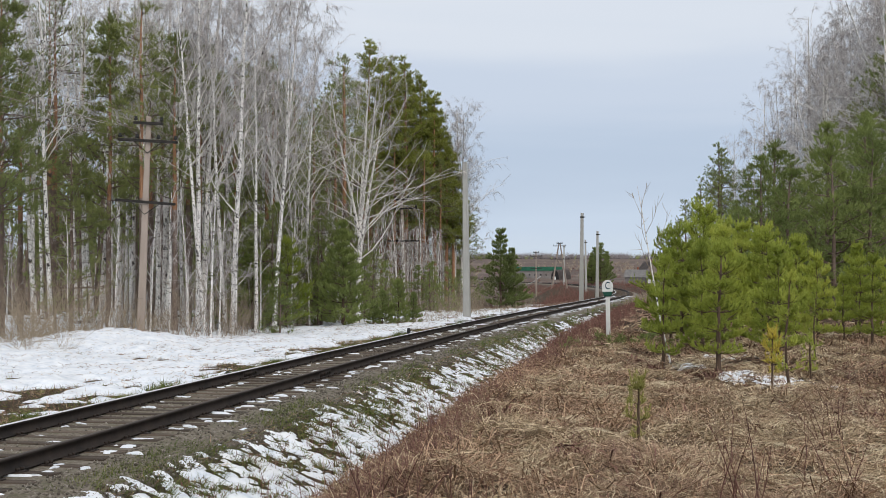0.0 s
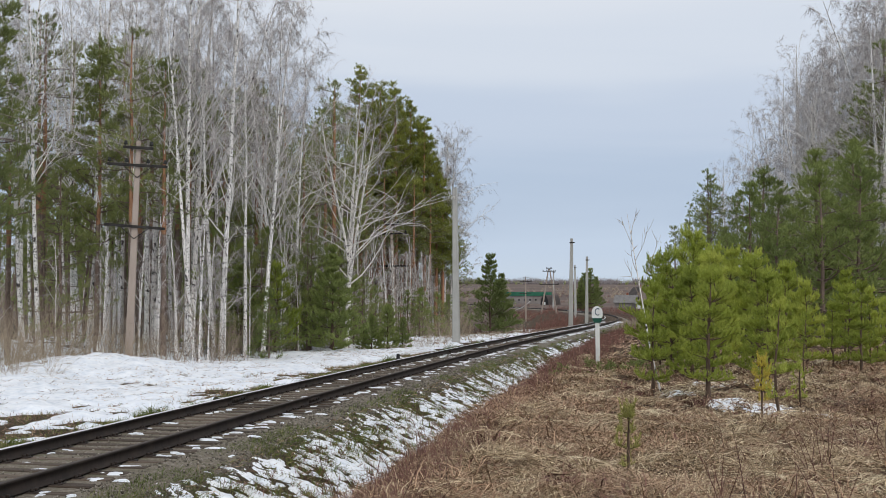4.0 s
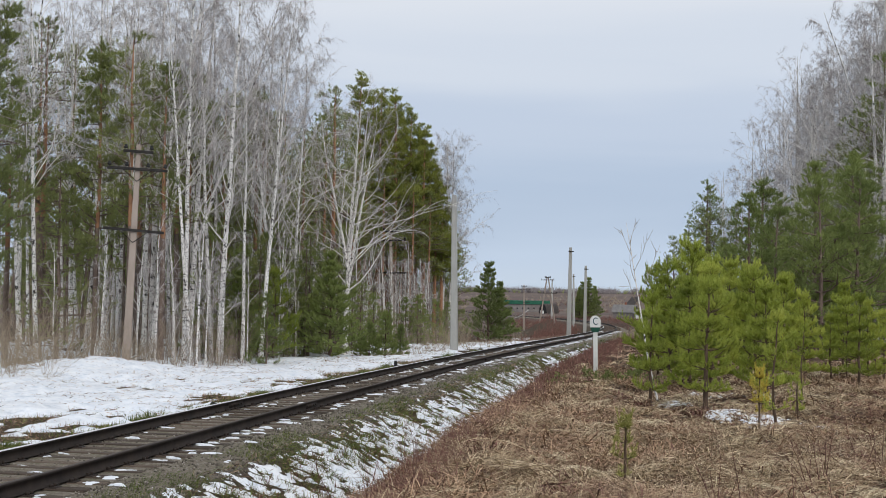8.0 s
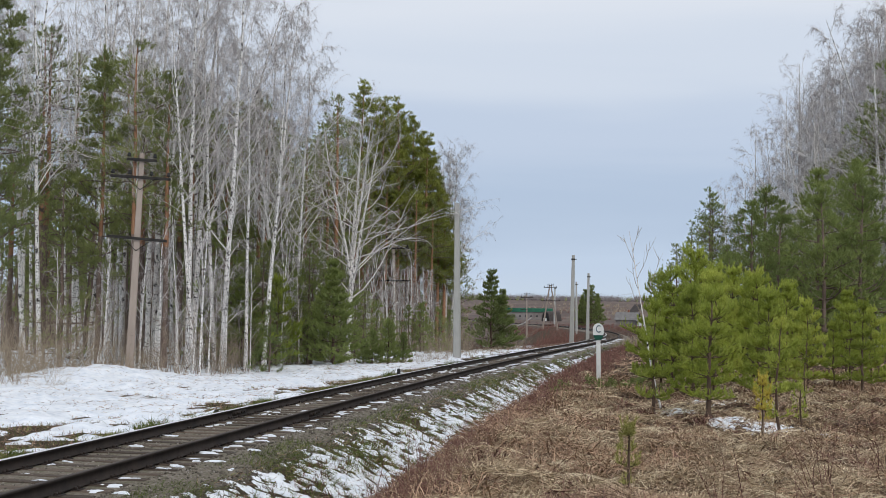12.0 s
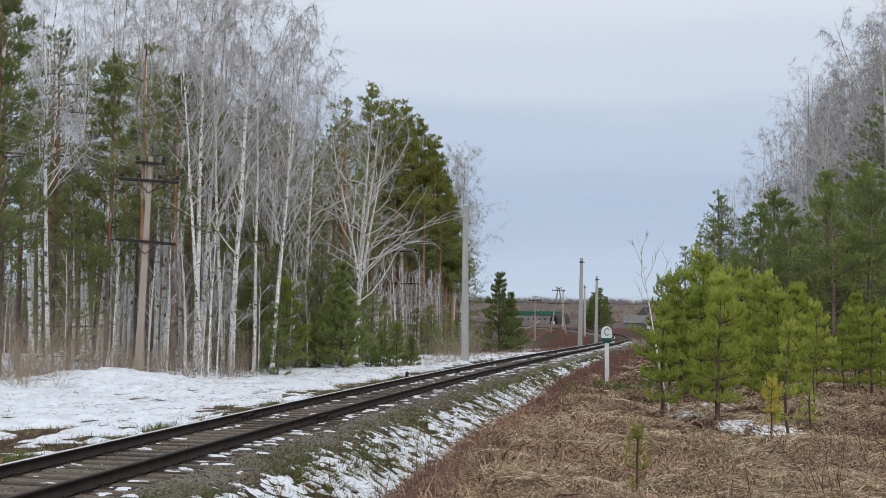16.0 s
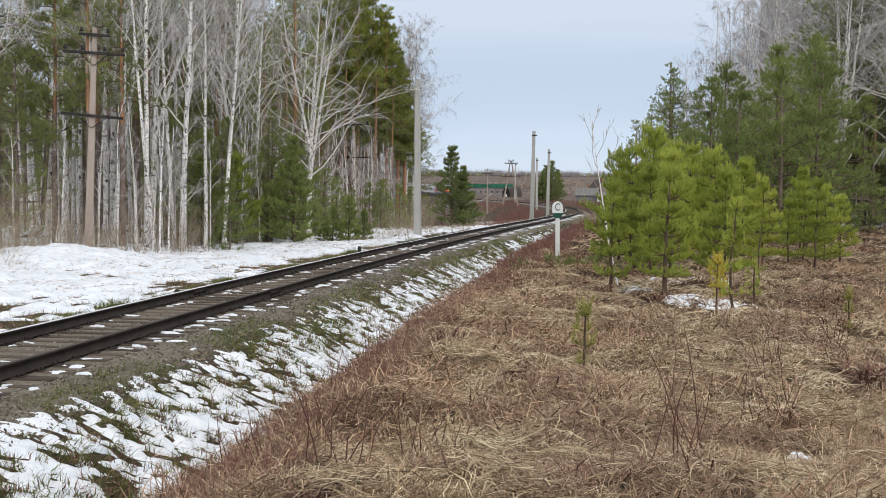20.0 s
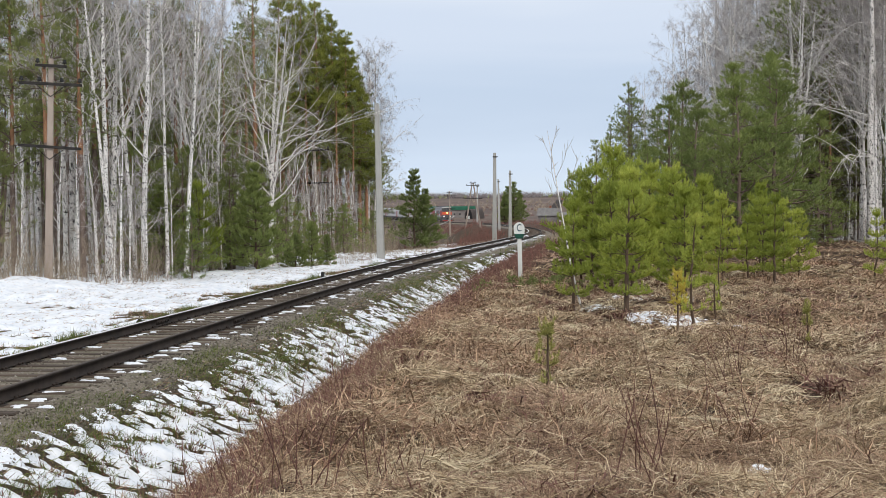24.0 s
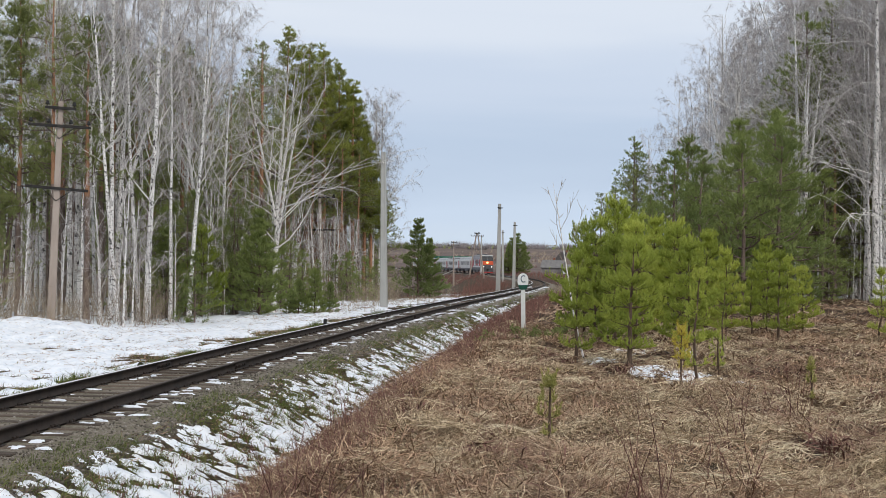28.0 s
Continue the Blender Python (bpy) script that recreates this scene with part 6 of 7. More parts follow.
def meadow_snow():
    """Last flat patches of snow between the young pines."""
    spots = ((5.0, 19.2, 0.34, 0.45), (5.4, 18.3, 0.34, 0.42), (5.72, 17.4, 0.24, 0.26), (5.75, 22.6, 0.6, 0.6), (4.25, 21.0, 0.25, 0.3), (-1.12, 9.05, 0.15, 0.12), (2.6, 7.5, 0.12, 0.04), (27.5, 66, 3.0, 2.0), (13.3, 171, 2.4, 4.5), (10.2, 173, 1.8, 3.5), (15.6, 176, 1.2, 3.0))
    for cx, cy, rx, ry in spots:
        xs, ys = np.meshgrid(np.linspace(cx - 1.6 * rx, cx + 1.6 * rx, 34), np.linspace(cy - 1.6 * ry, cy + 1.6 * ry, 34))
        d = np.hypot((xs - cx) / rx, (ys - cy) / ry)
        h = 0.05 * (1 - d) + 0.22 * (fbm(xs * 4.5 / max(rx, 0.5), ys * 2.6 / max(rx, 0.5), 95, 4) - 0.5)
        V = np.stack([xs, ys, ground_z(xs, ys) + 0.03 + np.clip(h, -0.14, 0.03)], -1).reshape(-1, 3)
        i, j = np.meshgrid(np.arange(33), np.arange(33), indexing="ij")
        k = i * 34 + j
        F = np.stack([k, k + 1, k + 35, k + 34], -1).reshape(-1, 4)
        F = F[(h.ravel()[F] > -0.06).any(1)]
        used, inv = np.unique(F, return_inverse=True)
        tagged(new("snow_patch", mesh_np("snow_patch", V[used], inv.reshape(-1, 4), M_snow, True)), "small melting snow patch in dead grass", "snow", "meadow snow patches")


def grass_clumps():
    """Grass clumps beside the far rail, the largest green and yellow."""
    r = np.random.default_rng(26)
    for cx, cy, n, ln in ((-5.75, 24.0, 130, 0.42), (-6.1, 22.6, 60, 0.25), (-4.35, 30.6, 160, 0.35), (-1.7, 45.5, 300, 0.5), (-2.4, 43.0, 160, 0.35), (-7.6, 17.5, 200, 0.4), (-3.2, 37.0, 120, 0.3), (0.9, 55, 240, 0.5), (2.4, 61, 200, 0.5), (-7.2, 20.2, 120, 0.3), (3.5, 27.2, 260, 0.28), (3.9, 26.4, 200, 0.25), (3.0, 28.5, 160, 0.3)):
        x, y = cx + r.normal(size=n) * 0.14, cy + r.normal(size=n) * 0.22
        blades("grass_clump", "green and yellowed grass clump beside the rails", x, y, (ln * 0.4, ln), 0.011, (0.6, 1.45), r.uniform(0, 6.28, n), M_grass, r)

    for cx, cy in ((4.25, 19.5), (4.42, 19.2), (4.8, 19.9), (3.6, 20.2), (0.6, 12.8), (3.0, 13.8), (-0.6, 15.0), (2.2, 16.6), (6.6, 14.6), (5.6, 12.0), (4.4, 10.6), (1.0, 9.6)):
        n = 90
        blades("dead_fern", "clump of dark brown withered fern in dry grass", cx + r.normal(size=n) * 0.09, cy + r.normal(size=n) * 0.09, (0.1, 0.32), 0.016, (0.2, 1.3), r.uniform(0, 6.28, n), M_redtwig, r)


meadow()
grass_clumps()
meadow_snow()
forest_brush()
snow_litter()
verge_brush()
slope_grass()

def sapling_meshes(seed):
    """A slender crooked stem with a few upright shoots."""
    r = np.random.default_rng(seed)
    tr, li = Build(), Build()
    P = np.array([(0.30, 0, -0.1), (0.16, 0, 0.45), (0.05, 0, 0.95), (-0.05, 0, 1.55), (-0.16, 0.02, 2.2), (-0.26, 0, 2.8), (-0.36, 0, 3.35)])
    tr.tube(P, (0.021, 0.019, 0.016, 0.013, 0.010, 0.007, 0.003), 7)
    for f, az, ln in ((0.45, 0.2, 0.7), (0.52, 3.0, 0.9), (0.6, 0.5, 1.1), (0.68, 2.8, 0.8), (0.74, 0.0, 0.75), (0.82, 3.3, 0.5), (0.88, 0.4, 0.45)):
        p, d = along(P, f)
        L = curve_from(p, (math.cos(az) * 0.45, math.sin(az) * 0.45, 0.9), ln, 6, 0.7, r, 0.2)
        li.tube(L, 0.0055 * (1 - np.linspace(0, 1, 7) * 0.7), 4)
        for k in range(4):
            pb, db = along(L, r.uniform(0.3, 0.9))
            li.tube(curve_from(pb, db + r.normal(size=3) * 0.5, ln * r.uniform(0.2, 0.4), 3, 0.3, r, 0.2), (0.004, 0.0035, 0.003, 0.002), 3)
    return tr.mesh("trunk", M_birch, True), li.mesh("branching", M_shrub)


# yellowed seedling, tiny pines, shrubs and a slanting sapling in the meadow
for x, y, h, sd, mat in ((4.50, 16.1, 0.95, 1, M_needle_yellow), (1.83, 11.0, 0.72, 2, M_needle_pale), (5.65, 14.2, 0.5, 3, M_needle_pale), (8.3, 17.0, 0.45, 4, M_needle_pale), (6.0, 19.2, 0.75, 5, M_needle_young), (5.35, 19.0, 0.6, 6, M_needle_yellow)):
    tree("pine_seedling", "yellowing pine seedling in dry grass" if mat is M_needle_yellow else "small light green pine seedling in dry grass", "seedling", "pine seedlings",
         young_pine_meshes(600 + sd, h=h, r0=0.012, reach=0.2 * h + 0.05, needle=0.05, per=6, gap=0.17, arms=3, first=0.5 if h > 0.9 else 0.2, mat=mat), pose(x, y, gz(x, y)))
for x, y, h, sd in ((-0.35, 6.9, 0.85, 1), (0.1, 7.2, 0.5, 2), (-0.9, 7.6, 0.55, 3), (1.75, 6.6, 0.85, 4), (-0.1, 12.5, 0.6, 5), (2.9, 8.5, 0.6, 6), (-1.4, 10.5, 0.7, 7), (3.6, 11, 0.7, 8), (5.0, 13, 0.8, 9), (6.4, 12.2, 0.6, 10)):
    tree("twig_shrub", "small reddish leafless shrub in dry grass", "shrub", "meadow shrubs", shrub_meshes(640 + sd, h=h, stems=8, mat=M_redtwig, twigs=6, rad=0.005, spread_=0.35), pose(x, y, gz(x, y)))
for x, y, turn, sd in ((3.55, 26.6, 20, 1), (4.0, 26.2, 80, 2), (3.2, 27.0, -30, 3), (4.35, 26.8, 150, 4)):
    tree("pine_bough", "cut grey-green pine bough lying in dead grass", "branch", "cut pine boughs", young_pine_meshes(690 + sd, h=1.1, r0=0.014, reach=0.42, needle=0.06, per=7, gap=0.2, arms=4, first=0.15, mat=M_needle_fresh), pose(x, y, gz(x, y) + 0.08, 84, 0, turn))
tree("leaning_sapling", "slender bare birch sapling leaning over young pines", "tree", "", sapling_meshes(677), pose(3.88, 21.3, gz(3.88, 21.3)))


# ---- buildings and distance ----
M_slate = surf("slate_roof", ((0.13, 0.125, 0.122), (0.22, 0.212, 0.205)), scale=1.2, bump=0.4, grime=0.4, grime_col=(0.12, 0.11, 0.10))
M_logwall = surf("old_board_wall", ((0.16, 0.13, 0.11), (0.30, 0.25, 0.21)), scale=1.5, stretch=(1, 1, 5), bump=0.4)
M_darkroof = surf("dark_roof", ((0.04, 0.033, 0.03), (0.09, 0.075, 0.07)), scale=1.2, bump=0.3)
M_greywall = surf("grey_wall", ((0.17, 0.155, 0.15), (0.28, 0.26, 0.25)), scale=0.8, bump=0.2, grime=0.4, grime_col=(0.16, 0.13, 0.12))
M_greenroof = surf("green_roof", ((0.012, 0.09, 0.055), (0.03, 0.15, 0.09)), scale=0.8, bump=0.1, rough=0.5)
M_glass_dark = surf("dark_glass", ((0.012, 0.014, 0.018), (0.03, 0.034, 0.04)), scale=2, bump=0, rough=0.3, spec=0.25)
# Distance haze is put into this pale grey-violet wood colour.
M_farwood = surf("far_woodland", ((0.15, 0.132, 0.137), (0.27, 0.238, 0.235)), scale=0.05, island=0.5, bump=0)
M_brick = surf("chimney_brick", ((0.22, 0.08, 0.05), (0.34, 0.14, 0.09)), scale=6, bump=0.4)


def house(x, y, w, d, eave, ridge, turn, wall, roof, label, chimney=True, z=None):
    h = thing("house", label, "house", "village houses", pose(x, y, gz(x, y) if z is None else z, 0, 0, turn))
    part("wall", prism("wall", [(-w / 2, -1), (w / 2, -1), (w / 2, eave), (0, ridge - 0.15), (-w / 2, eave)], -d / 2, d / 2, wall), h)
    s = (ridge - eave) / (w / 2)
    o = 0.45
    for k in (-1, 1):
        part("roof_slope", prism("roof_slope", [(k * (w / 2 + o), eave - s * o + 0.02), (k * (w / 2 + o), eave - s * o + 0.16), (0, ridge + 0.14), (0, ridge)], -d / 2 - 0.4, d / 2 + 0.4, roof), h)
    if chimney:
        part("chimney", block("chimney", (0.5, -0.4, ridge - 1.2), (1.1, 0.2, ridge + 0.9), M_brick, 0.03), h)
    for k in (-1, 1):
        win = part("window", block("window", (k * w * 0.25 - 0.45, -d / 2 - 0.03, 0.9), (k * w * 0.25 + 0.45, -d / 2 + 0.05, 2.1), M_glass_dark, 0.01), h)
        part("frame", block("frame", (k * w * 0.25 - 0.55, -d / 2 - 0.02, 0.78), (k * w * 0.25 + 0.55, -d / 2 + 0.03, 0.9), M_white, 0.01), win)
    return h


house(62.8, 380, 6.0, 6.8, 2.2, 4.3, 70, M_greywall, M_slate, "low village house with a pale slate roof")
house(70.2, 402, 6.5, 7.0, 3.4, 7.2, 12, M_logwall, M_darkroof, "dark wooden village house with a steep roof")
house(66.9, 374, 3.0, 3.5, 1.9, 2.9, 70, M_white, M_slate, "small white-walled shed beside a house", chimney=False)
mast = thing("antenna_mast", "thin steel antenna mast in the village", "mast", "", pose(70.9, 402.5, gz(70.9, 402.5)))
part("tube", taper("tube", [(0, 0, 0), (0, 0, 10.5)], (0.12, 0.08), M_conc), mast)

sh = thing("long_shed", "long grey shed with a green metal roof", "building", "", pose(41, 505, gz(41, 505), 0, 0, 4))
part("wall", block("wall", (-11, -4, -1.5), (9, 4, 3.3), M_greywall, 0.05), sh)
part("roof", prism("roof", [(-11.5, 3.3), (9.5, 3.3), (9.5, 4.9), (-11.5, 4.9)], -4.4, 4.4, M_greenroof), sh, "green painted metal roof")
for k in range(8):
    part("window", block("window", (-9.6 + 2.4 * k, -4.06, 1.2), (-8.9 + 2.4 * k, -3.9, 1.9), M_glass_dark, 0.02), sh)

hg = thing("arched_hangar", "dark arched hangar with an open front", "building", "", pose(48.2, 480, gz(48.2, 480), 0, 0, -35))
arc = [(1.9 * math.cos(a), 4.0 * math.sin(a)) for a in np.linspace(0, math.pi, 15)]
arc_in = [(1.7 * math.cos(a), 3.8 * math.sin(a)) for a in np.linspace(math.pi, 0, 15)]
part("shell", prism("shell", arc + arc_in, -5, 5, M_darkroof), hg)
# A solid black body fills the arch in place of shade inside it.
part("opening", prism("opening", [(1.7 * math.cos(a), 3.8 * math.sin(a)) for a in np.linspace(0, math.pi, 15)], -4.7, 4.7, M_black), hg, "black fill standing for the shade inside")
part("front_board", block("front_board", (-0.8, -5.6, 0), (0.6, -5.2, 1.2), M_white, 0.04), hg, "white boards in front")

fr = thing("pipe_rail", "pale broken pipe railing on the embankment", "railing", "", pose(19.5, 255, gz(19.5, 255)))
for a, b in (((-2.4, 0, 0), (-2.4, 0, 2.2)), ((-2.4, 0, 2.0), (0.2, 1, 3.0)), ((0.2, 1, 3.0), (2.0, 4, 4.2))):
    part("tube", taper("tube", [a, b], (0.065, 0.065), M_conc, 8), fr)


def far_woods():
    """The wooded skyline and hedges of the far fields."""
    r = np.random.default_rng(41)
    for name, n, x0, x1, y0, y1, h, mat, per in (("skyline_forest", 3600, -500, 1300, 1500, 1750, (4, 11), M_farwood, 10), ("skyline_pines", 260, -400, 1200, 1480, 1600, (5, 9), M_needle, 12),
                                                  ("field_hedges", 500, 0, 420, 560, 1100, (1.5, 4.0), M_shrub, 10), ("field_scrub", 900, 20, 260, 420, 900, (0.8, 2.0), M_redtwig, 8)):
        y = r.uniform(y0, y1, n)
        x = r.uniform(x0, x1, n)
        if name.startswith("field"):
            y = y0 + (y1 - y0) * np.round(r.random(n) * 5) / 5 + r.normal(size=n) * 6 + x * 0.1
        z = ground_z(x, y)
        hh = r.uniform(*h, n)
        A = np.repeat(np.stack([x, y, z], 1), per, 0)
        D = r.normal(size=(n * per, 3)) * [0.5, 0.5, 0.1] + [0, 0, 1]
        H = np.repeat(hh, per)[:, None] * r.uniform(0.55, 1.0, (n * per, 1))
        b = Build()
        b.spikes(A + r.normal(size=A.shape) * [1, 1, 0] * 0.25, D * H, np.repeat(hh, per) * 0.032)
        tagged(new(name, b.mesh(name, mat)), "hazy wooded skyline far beyond the fields" if name.startswith("sky") else "brown hedgerow scrub in the far fields", "forest" if name.startswith("sky") else "hedge", kind="stuff")


far_woods()


# ---- the passenger train ----
M_loco_grey = surf("loco_grey", ((0.20, 0.20, 0.215), (0.30, 0.30, 0.315)), scale=1.5, bump=0, rough=0.45, grime=0.3, grime_col=(0.2, 0.17, 0.15))
M_loco_dark = surf("loco_dark", ((0.07, 0.072, 0.08), (0.13, 0.13, 0.14)), scale=1.5, bump=0, rough=0.5, grime=0.3)
M_loco_red = surf("signal_red", ((0.50, 0.065, 0.02), (0.66, 0.11, 0.03)), scale=1.5, bump=0, rough=0.4)
M_loco_roof = surf("loco_roof", ((0.11, 0.11, 0.12), (0.20, 0.20, 0.21)), scale=1.2, bump=0, rough=0.6, grime=0.4)
M_stripe = surf("carmine_stripe", ((0.36, 0.03, 0.03), (0.48, 0.05, 0.04)), scale=1.5, bump=0, rough=0.45)
M_coach = surf("coach_grey", ((0.54, 0.545, 0.54), (0.68, 0.685, 0.68)), scale=1.2, bump=0, rough=0.45, grime=0.25, grime_col=(0.3, 0.26, 0.22))
M_coach_roof = surf("coach_roof", ((0.30, 0.31, 0.32), (0.42, 0.43, 0.44)), scale=1.2, bump=0, rough=0.6, grime=0.4)


def glow(name, color, strength):
    m = bpy.data.materials.new(name)
    m.use_nodes = True
    b = m.node_tree.nodes["Principled BSDF"]
    b.inputs["Base Color"].default_value = (*color, 1)
    b.inputs["Emission Color"].default_value = (*color, 1)
    b.inputs["Emission Strength"].default_value = strength
    return m


M_lamp_warm, M_lamp_white = glow("headlight_glow", (1.0, 0.70, 0.25), 2.2), glow("buffer_lamp_glow", (1.0, 0.97, 0.9), 1.3)


def wheel_mesh():
    b = Build()
    b.tube([(-0.07, 0, 0), (-0.05, 0, 0), (0.04, 0, 0), (0.045, 0, 0), (0.07, 0, 0)], (0.5, 0.525, 0.525, 0.555, 0.555), 20)
    return b.mesh("wheel", M_rail, True)


WHEEL = wheel_mesh()


def bogie(parent, y, axles, gap):
    bg = part("bogie", block("bogie", (-1.18, -gap * (axles - 1) / 2 - 0.75, 0.45), (1.18, gap * (axles - 1) / 2 + 0.75, 0.85), M_loco_dark, 0.05), parent, "dark bogie", at=pose(0, y, 0))
    for k in range(axles):
        for s in (-1, 1):
            part("wheel", WHEEL, bg, at=pose(s * 0.7975, (k - (axles - 1) / 2) * gap, 0.525, 0, 0, 0 if s > 0 else 180))
    for s in (-1, 1):
        part("side_frame", block("side_frame", (s * 1.2 - 0.06, -gap * (axles - 1) / 2 - 0.6, 0.5), (s * 1.2 + 0.06, gap * (axles - 1) / 2 + 0.6, 0.8), M_loco_dark, 0.03), bg)


def locomotive():
    """Its front looks along -y; the origin is on the rail heads below its middle."""
    v = thing("diesel_locomotive", "grey and red diesel passenger locomotive with lit headlight", "locomotive")
    L, w = 10.4, 1.54
    side = [(-w, 1.15), (w, 1.15), (w, 3.55), (w * 0.93, 4.15), (-w * 0.93, 4.15), (-w, 3.55)]
    part("body", prism("body", side, -L + 1.0, L, M_loco_grey, 0.05), v)
    part("roof", prism("roof", [(-w * 0.93, 4.15), (w * 0.93, 4.15), (w * 0.72, 4.55), (w * 0.3, 4.72), (-w * 0.3, 4.72), (-w * 0.72, 4.55)], -L + 1.4, L - 0.1, M_loco_roof, 0.03), v, "sooty dark grey roof")
    for k in range(4):
        part("roof_fan", block("roof_fan", (-0.7, -3 + 2.6 * k, 4.7), (0.7, -1.4 + 2.6 * k, 4.92), M_loco_dark, 0.05), v)
    part("skirt", prism("skirt", [(-w - 0.01, 1.0), (w + 0.01, 1.0), (w + 0.012, 1.55), (-w - 0.012, 1.55)], -L + 0.9, L + 0.01, M_loco_dark), v, "dark grey sill")
    # cab front: grey foot, orange-red belt, dark sloping windscreen
    def front(name, z0, z1, set0, set1, mat, label, k0=0.93, k1=0.93):
        bm = bmesh.new()
        a = [bm.verts.new(c) for c in ((-w * k0, -L + set0, z0), (w * k0, -L + set0, z0), (w * k1, -L + set1, z1), (-w * k1, -L + set1, z1))]
        b = [bm.verts.new(c) for c in ((-w, -L + 1.02, z0), (w, -L + 1.02, z0), (w * k1 / 0.93, -L + 1.42, z1), (-w * k1 / 0.93, -L + 1.42, z1))]
        bm.faces.new(a)
        bm.faces.new(b[::-1])
        for k in range(4):
            bm.faces.new((a[k - 1], b[k - 1], b[k], a[k]))
        bmesh.ops.recalc_face_normals(bm, faces=bm.faces)
        part(name, bm_mesh(name, bm, mat, 0.03), v, label)

    front("nose_foot", 1.15, 2.22, 0.05, 0.0, M_loco_dark, "dark grey foot of the nose")
    front("nose", 2.23, 3.12, 0.0, 0.12, M_loco_red, "orange-red nose belt")
    front("windscreen", 3.13, 4.32, 0.14, 0.75, M_glass_dark, "dark sloping windscreen", 0.92, 0.86)
    part("windscreen_post", block("windscreen_post", (-0.05, -0.02, -0.6), (0.05, 0.03, 0.6), M_loco_dark, 0.01), v, at=pose(0, -L + 0.42, 3.75, -29, 0, 0))
    part("visor", block("visor", (-w * 0.88, -L + 0.62, 4.32), (w * 0.88, -L + 1.6, 4.55), M_coach, 0.04), v, "light grey cab roof edge")
    b = Build()
    b.tube([(0, -L - 0.10, 2.75), (0, -L - 0.08, 2.75), (0, -L + 0.15, 2.75)], (0.20, 0.23, 0.23), 16)
    part("headlight", b.mesh("headlight", M_lamp_warm, True), v, "lit warm headlight")
    for s in (-1, 1):
        b = Build()
        b.tube([(s * 0.98, -L - 0.12, 1.75), (s * 0.98, -L - 0.1, 1.75), (s * 0.98, -L + 0.1, 1.75)], (0.13, 0.15, 0.15), 12)
        part("buffer_lamp", b.mesh("buffer_lamp", M_lamp_white, True), v, "lit white buffer lamp")
    part("pilot", prism("pilot", [(-1.45, 0.25), (1.45, 0.25), (1.5, 1.1), (-1.5, 1.1)], -L - 0.12, -L + 0.15, M_loco_dark, 0.03), v, "dark pilot plate")
    part("pilot_stripe", block("pilot_stripe", (-1.4, -L - 0.15, 0.35), (1.4, -L - 0.1, 0.55), M_stripe, 0.01), v, "red bar on the pilot")
    part("coupler", block("coupler", (-0.2, -L - 0.55, 0.85), (0.2, -L, 1.2), M_rail, 0.05), v)
    for s in (-1, 1):
        part("cab_stripe", block("cab_stripe", (s * w - 0.012, -L + 1.05, 1.9), (s * w + 0.012, -L + 4.4, 3.5), M_stripe, 0.005), v, "dark red cab side panel")
        part("side_window", block("side_window", (s * w - 0.016, -L + 1.5, 2.75), (s * w + 0.016, -L + 2.2, 3.4), M_glass_dark, 0.005), v)
        part("rear_stripe", block("rear_stripe", (s * w - 0.012, L - 3.6, 1.6), (s * w + 0.012, L - 0.3, 3.5), M_stripe, 0.005), v, "dark red rear side panel")
        for y0, y1, mt in ((-5.9, -4.6, M_white), (-3.4, -1.6, M_stripe), (1.6, 4.0, M_white), (-1.2, 0.3, M_stripe), (4.6, 6.4, M_stripe)):
            part("livery_panel", block("livery_panel", (s * w - 0.011, y0, 2.05), (s * w + 0.011, y1, 3.5), mt, 0.004), v, "red livery panel" if mt is M_stripe else "white livery panel")
        for k in range(5):
            part("louvre", block("louvre", (s * w - 0.014, -6.2 + 2.5 * k, 2.5), (s * w + 0.014, -4.9 + 2.5 * k, 3.35), M_loco_dark, 0.005), v)
        part("white_band", block("white_band", (s * w - 0.013, -L + 2.4, 1.75), (s * w + 0.013, L - 3.7, 1.95), M_white, 0.004), v, "thin white side line")
    part("fuel_tank", block("fuel_tank", (-1.3, -2.6, 0.4), (1.3, 2.6, 1.1), M_loco_dark, 0.08), v)
    for y in (-6.3, 6.3):
        bogie(v, y, 3, 1.9)
    return v


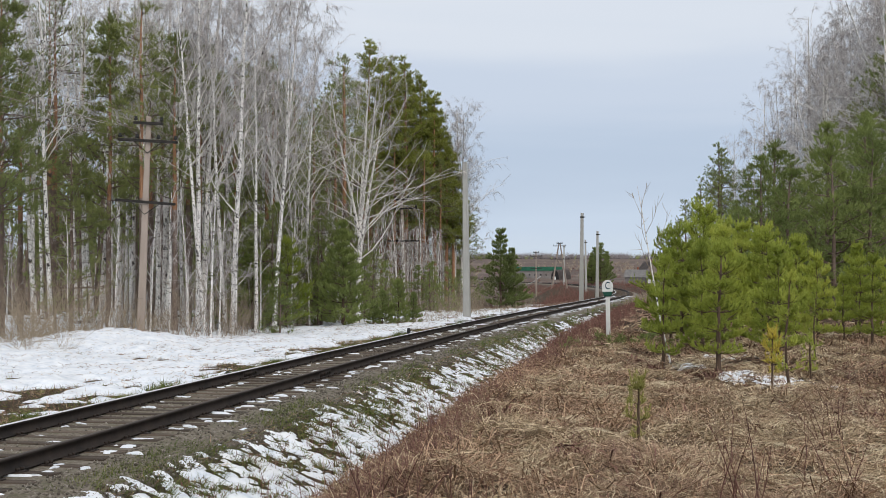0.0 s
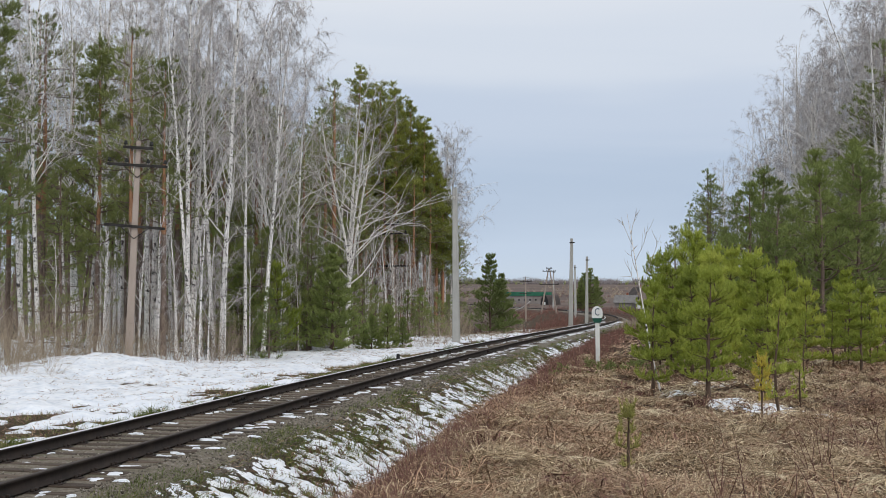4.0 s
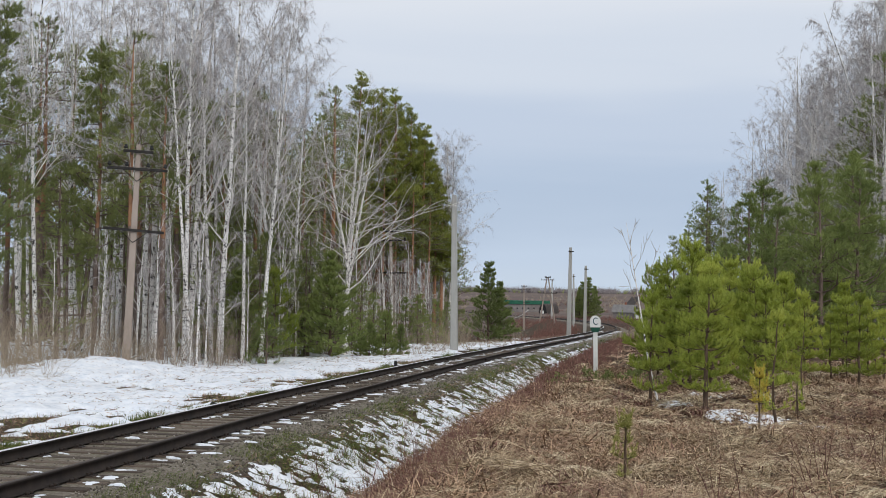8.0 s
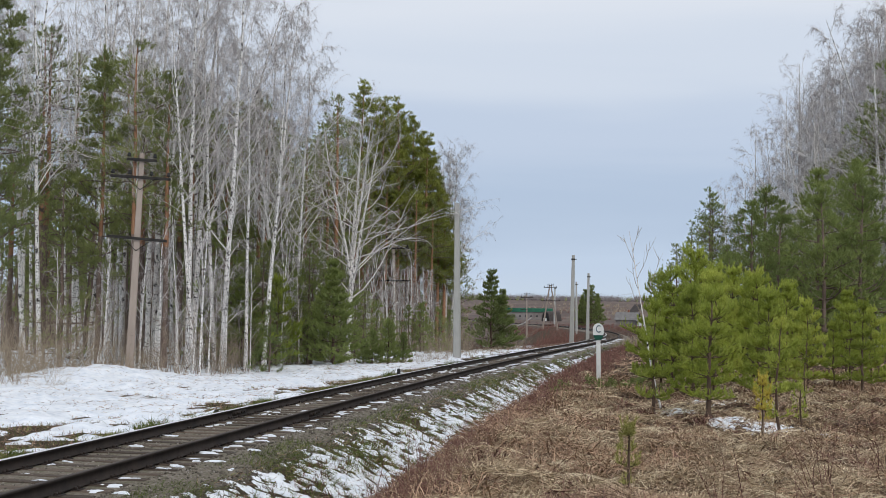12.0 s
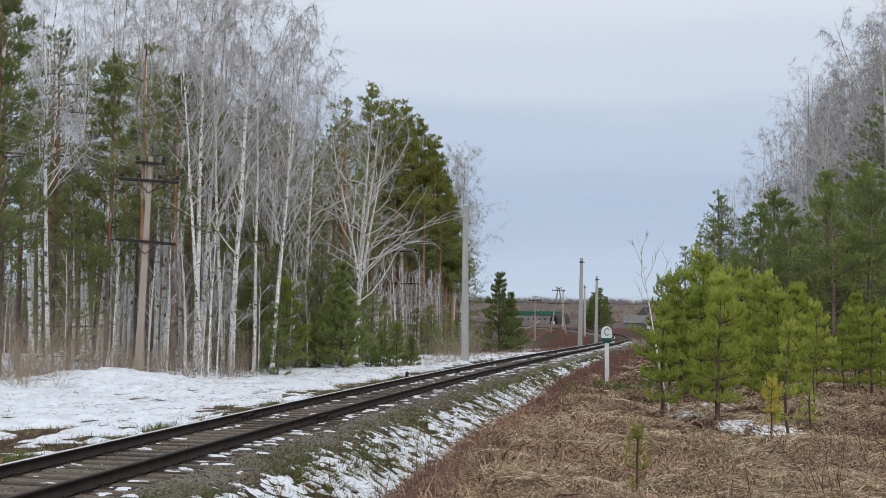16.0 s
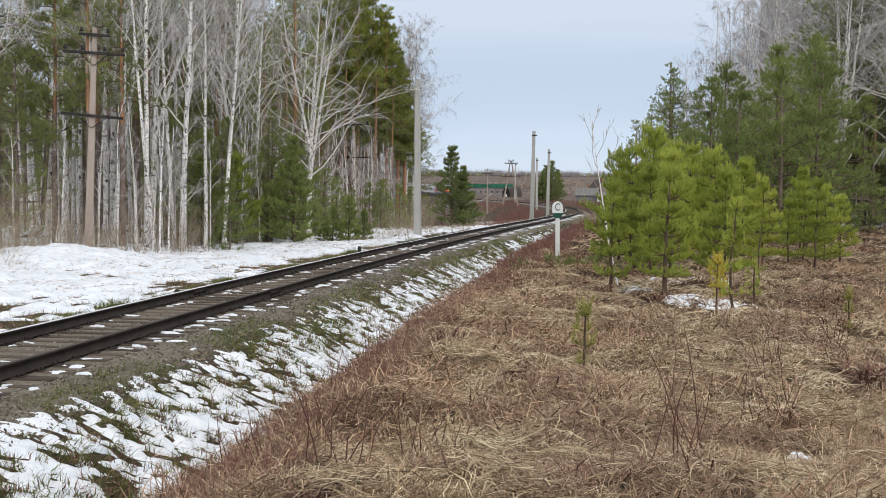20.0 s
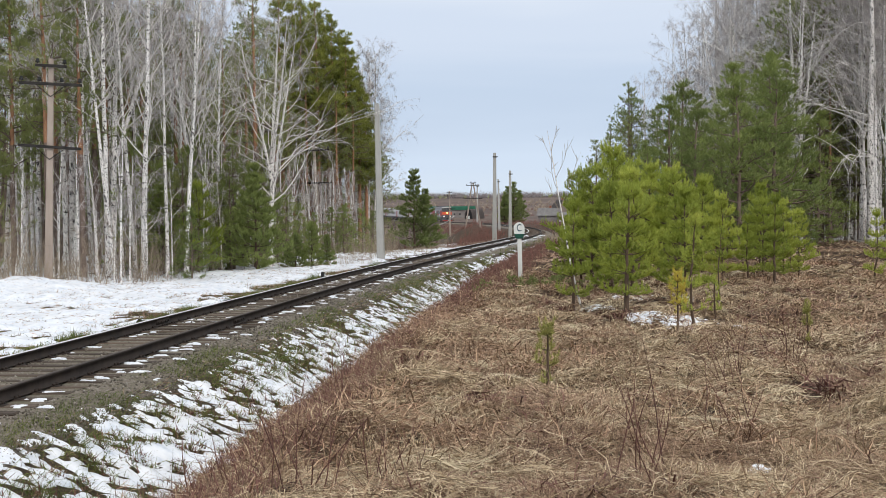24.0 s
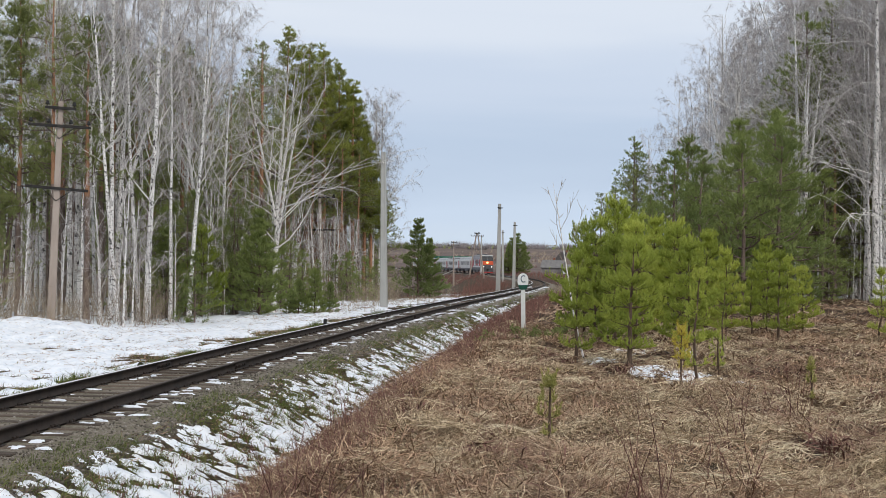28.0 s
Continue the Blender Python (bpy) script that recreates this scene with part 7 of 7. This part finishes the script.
def coach():
    v = thing("passenger_coach", "grey railway passenger coach with dark window band", "railway coach", "passenger coaches")
    L, w = 12.0, 1.53
    part("body", prism("body", [(-w, 1.15), (w, 1.15), (w, 3.45), (w * 0.95, 3.75), (-w * 0.95, 3.75), (-w, 3.45)], -L, L, M_coach, 0.05), v)
    part("roof", prism("roof", [(-w * 0.95, 3.75), (w * 0.95, 3.75), (w * 0.74, 4.15), (w * 0.3, 4.33), (-w * 0.3, 4.33), (-w * 0.74, 4.15)], -L, L, M_coach_roof, 0.03), v, "grey ribbed roof")
    part("sill", block("sill", (-w - 0.01, -L + 0.1, 0.95), (w + 0.01, L - 0.1, 1.4), M_loco_dark, 0.03), v, "dark underframe")
    part("gangway", block("gangway", (-0.65, -L - 0.35, 1.2), (0.65, L + 0.35, 3.5), M_black, 0.04), v, "black gangway bellows")
    for s in (-1, 1):
        for k in range(9):
            win = part("window", block("window", (s * w - 0.014, -8.2 + 1.9 * k, 2.2), (s * w + 0.014, -7.1 + 1.9 * k, 3.1), M_glass_dark, 0.004), v)
        for y in (-L + 0.9, L - 0.9):
            part("door", block("door", (s * w - 0.015, y - 0.4, 1.25), (s * w + 0.015, y + 0.4, 3.3), M_stripe, 0.005), v, "carmine entrance door")
        part("white_line", block("white_line", (s * w - 0.012, -L + 1.6, 3.2), (s * w + 0.012, L - 1.6, 3.42), M_white, 0.004), v, "white line above the windows")
    part("equipment_box", block("equipment_box", (-1.2, -3, 0.45), (1.2, 2.5, 1.0), M_loco_dark, 0.06), v)
    for y in (-8.5, 8.5):
        bogie(v, y, 2, 2.4)
    return v


SY = np.arange(150.0, 1100.0, 1.0)
SS = np.concatenate([[0], np.cumsum(np.hypot(np.diff(SY), np.diff(track_x(SY))))])
loco = locomotive()
first = coach()
coaches = [first] + [copy_thing(first, Matrix()) for k in range(4)]


def on_track(s):
    """The pose of a vehicle whose middle lies s metres along the line, on its two bogies."""
    y0, y1 = np.interp(s - 7, SS, SY), np.interp(s + 7, SS, SY)
    a = Vector((float(track_x(y0)), y0, float(rail_z(y0))))
    b = Vector((float(track_x(y1)), y1, float(rail_z(y1))))
    d = (b - a).normalized()
    m = Matrix((d.cross(Vector((0, 0, 1))).normalized(), d, Vector((0, 0, 1)))).transposed()
    m.col[2] = m.col[0].cross(m.col[1])
    return Matrix.Translation((a + b) / 2) @ m.to_4x4()


S_FRONT = float(np.interp(281, SY, SS))


def motions():
    """The train draws near along the curve at an even pace."""
    times = [0.5 * k for k in range(57)]
    back = 11.0
    for v, half in [(loco, 10.9)] + [(c, 12.6) for c in coaches]:
        back += half - (11.0 if v is loco else 0)
        walk(v, [(t, on_track(S_FRONT + back + 18.6 * (28.0 - t))) for t in times])
        back += half


motions()
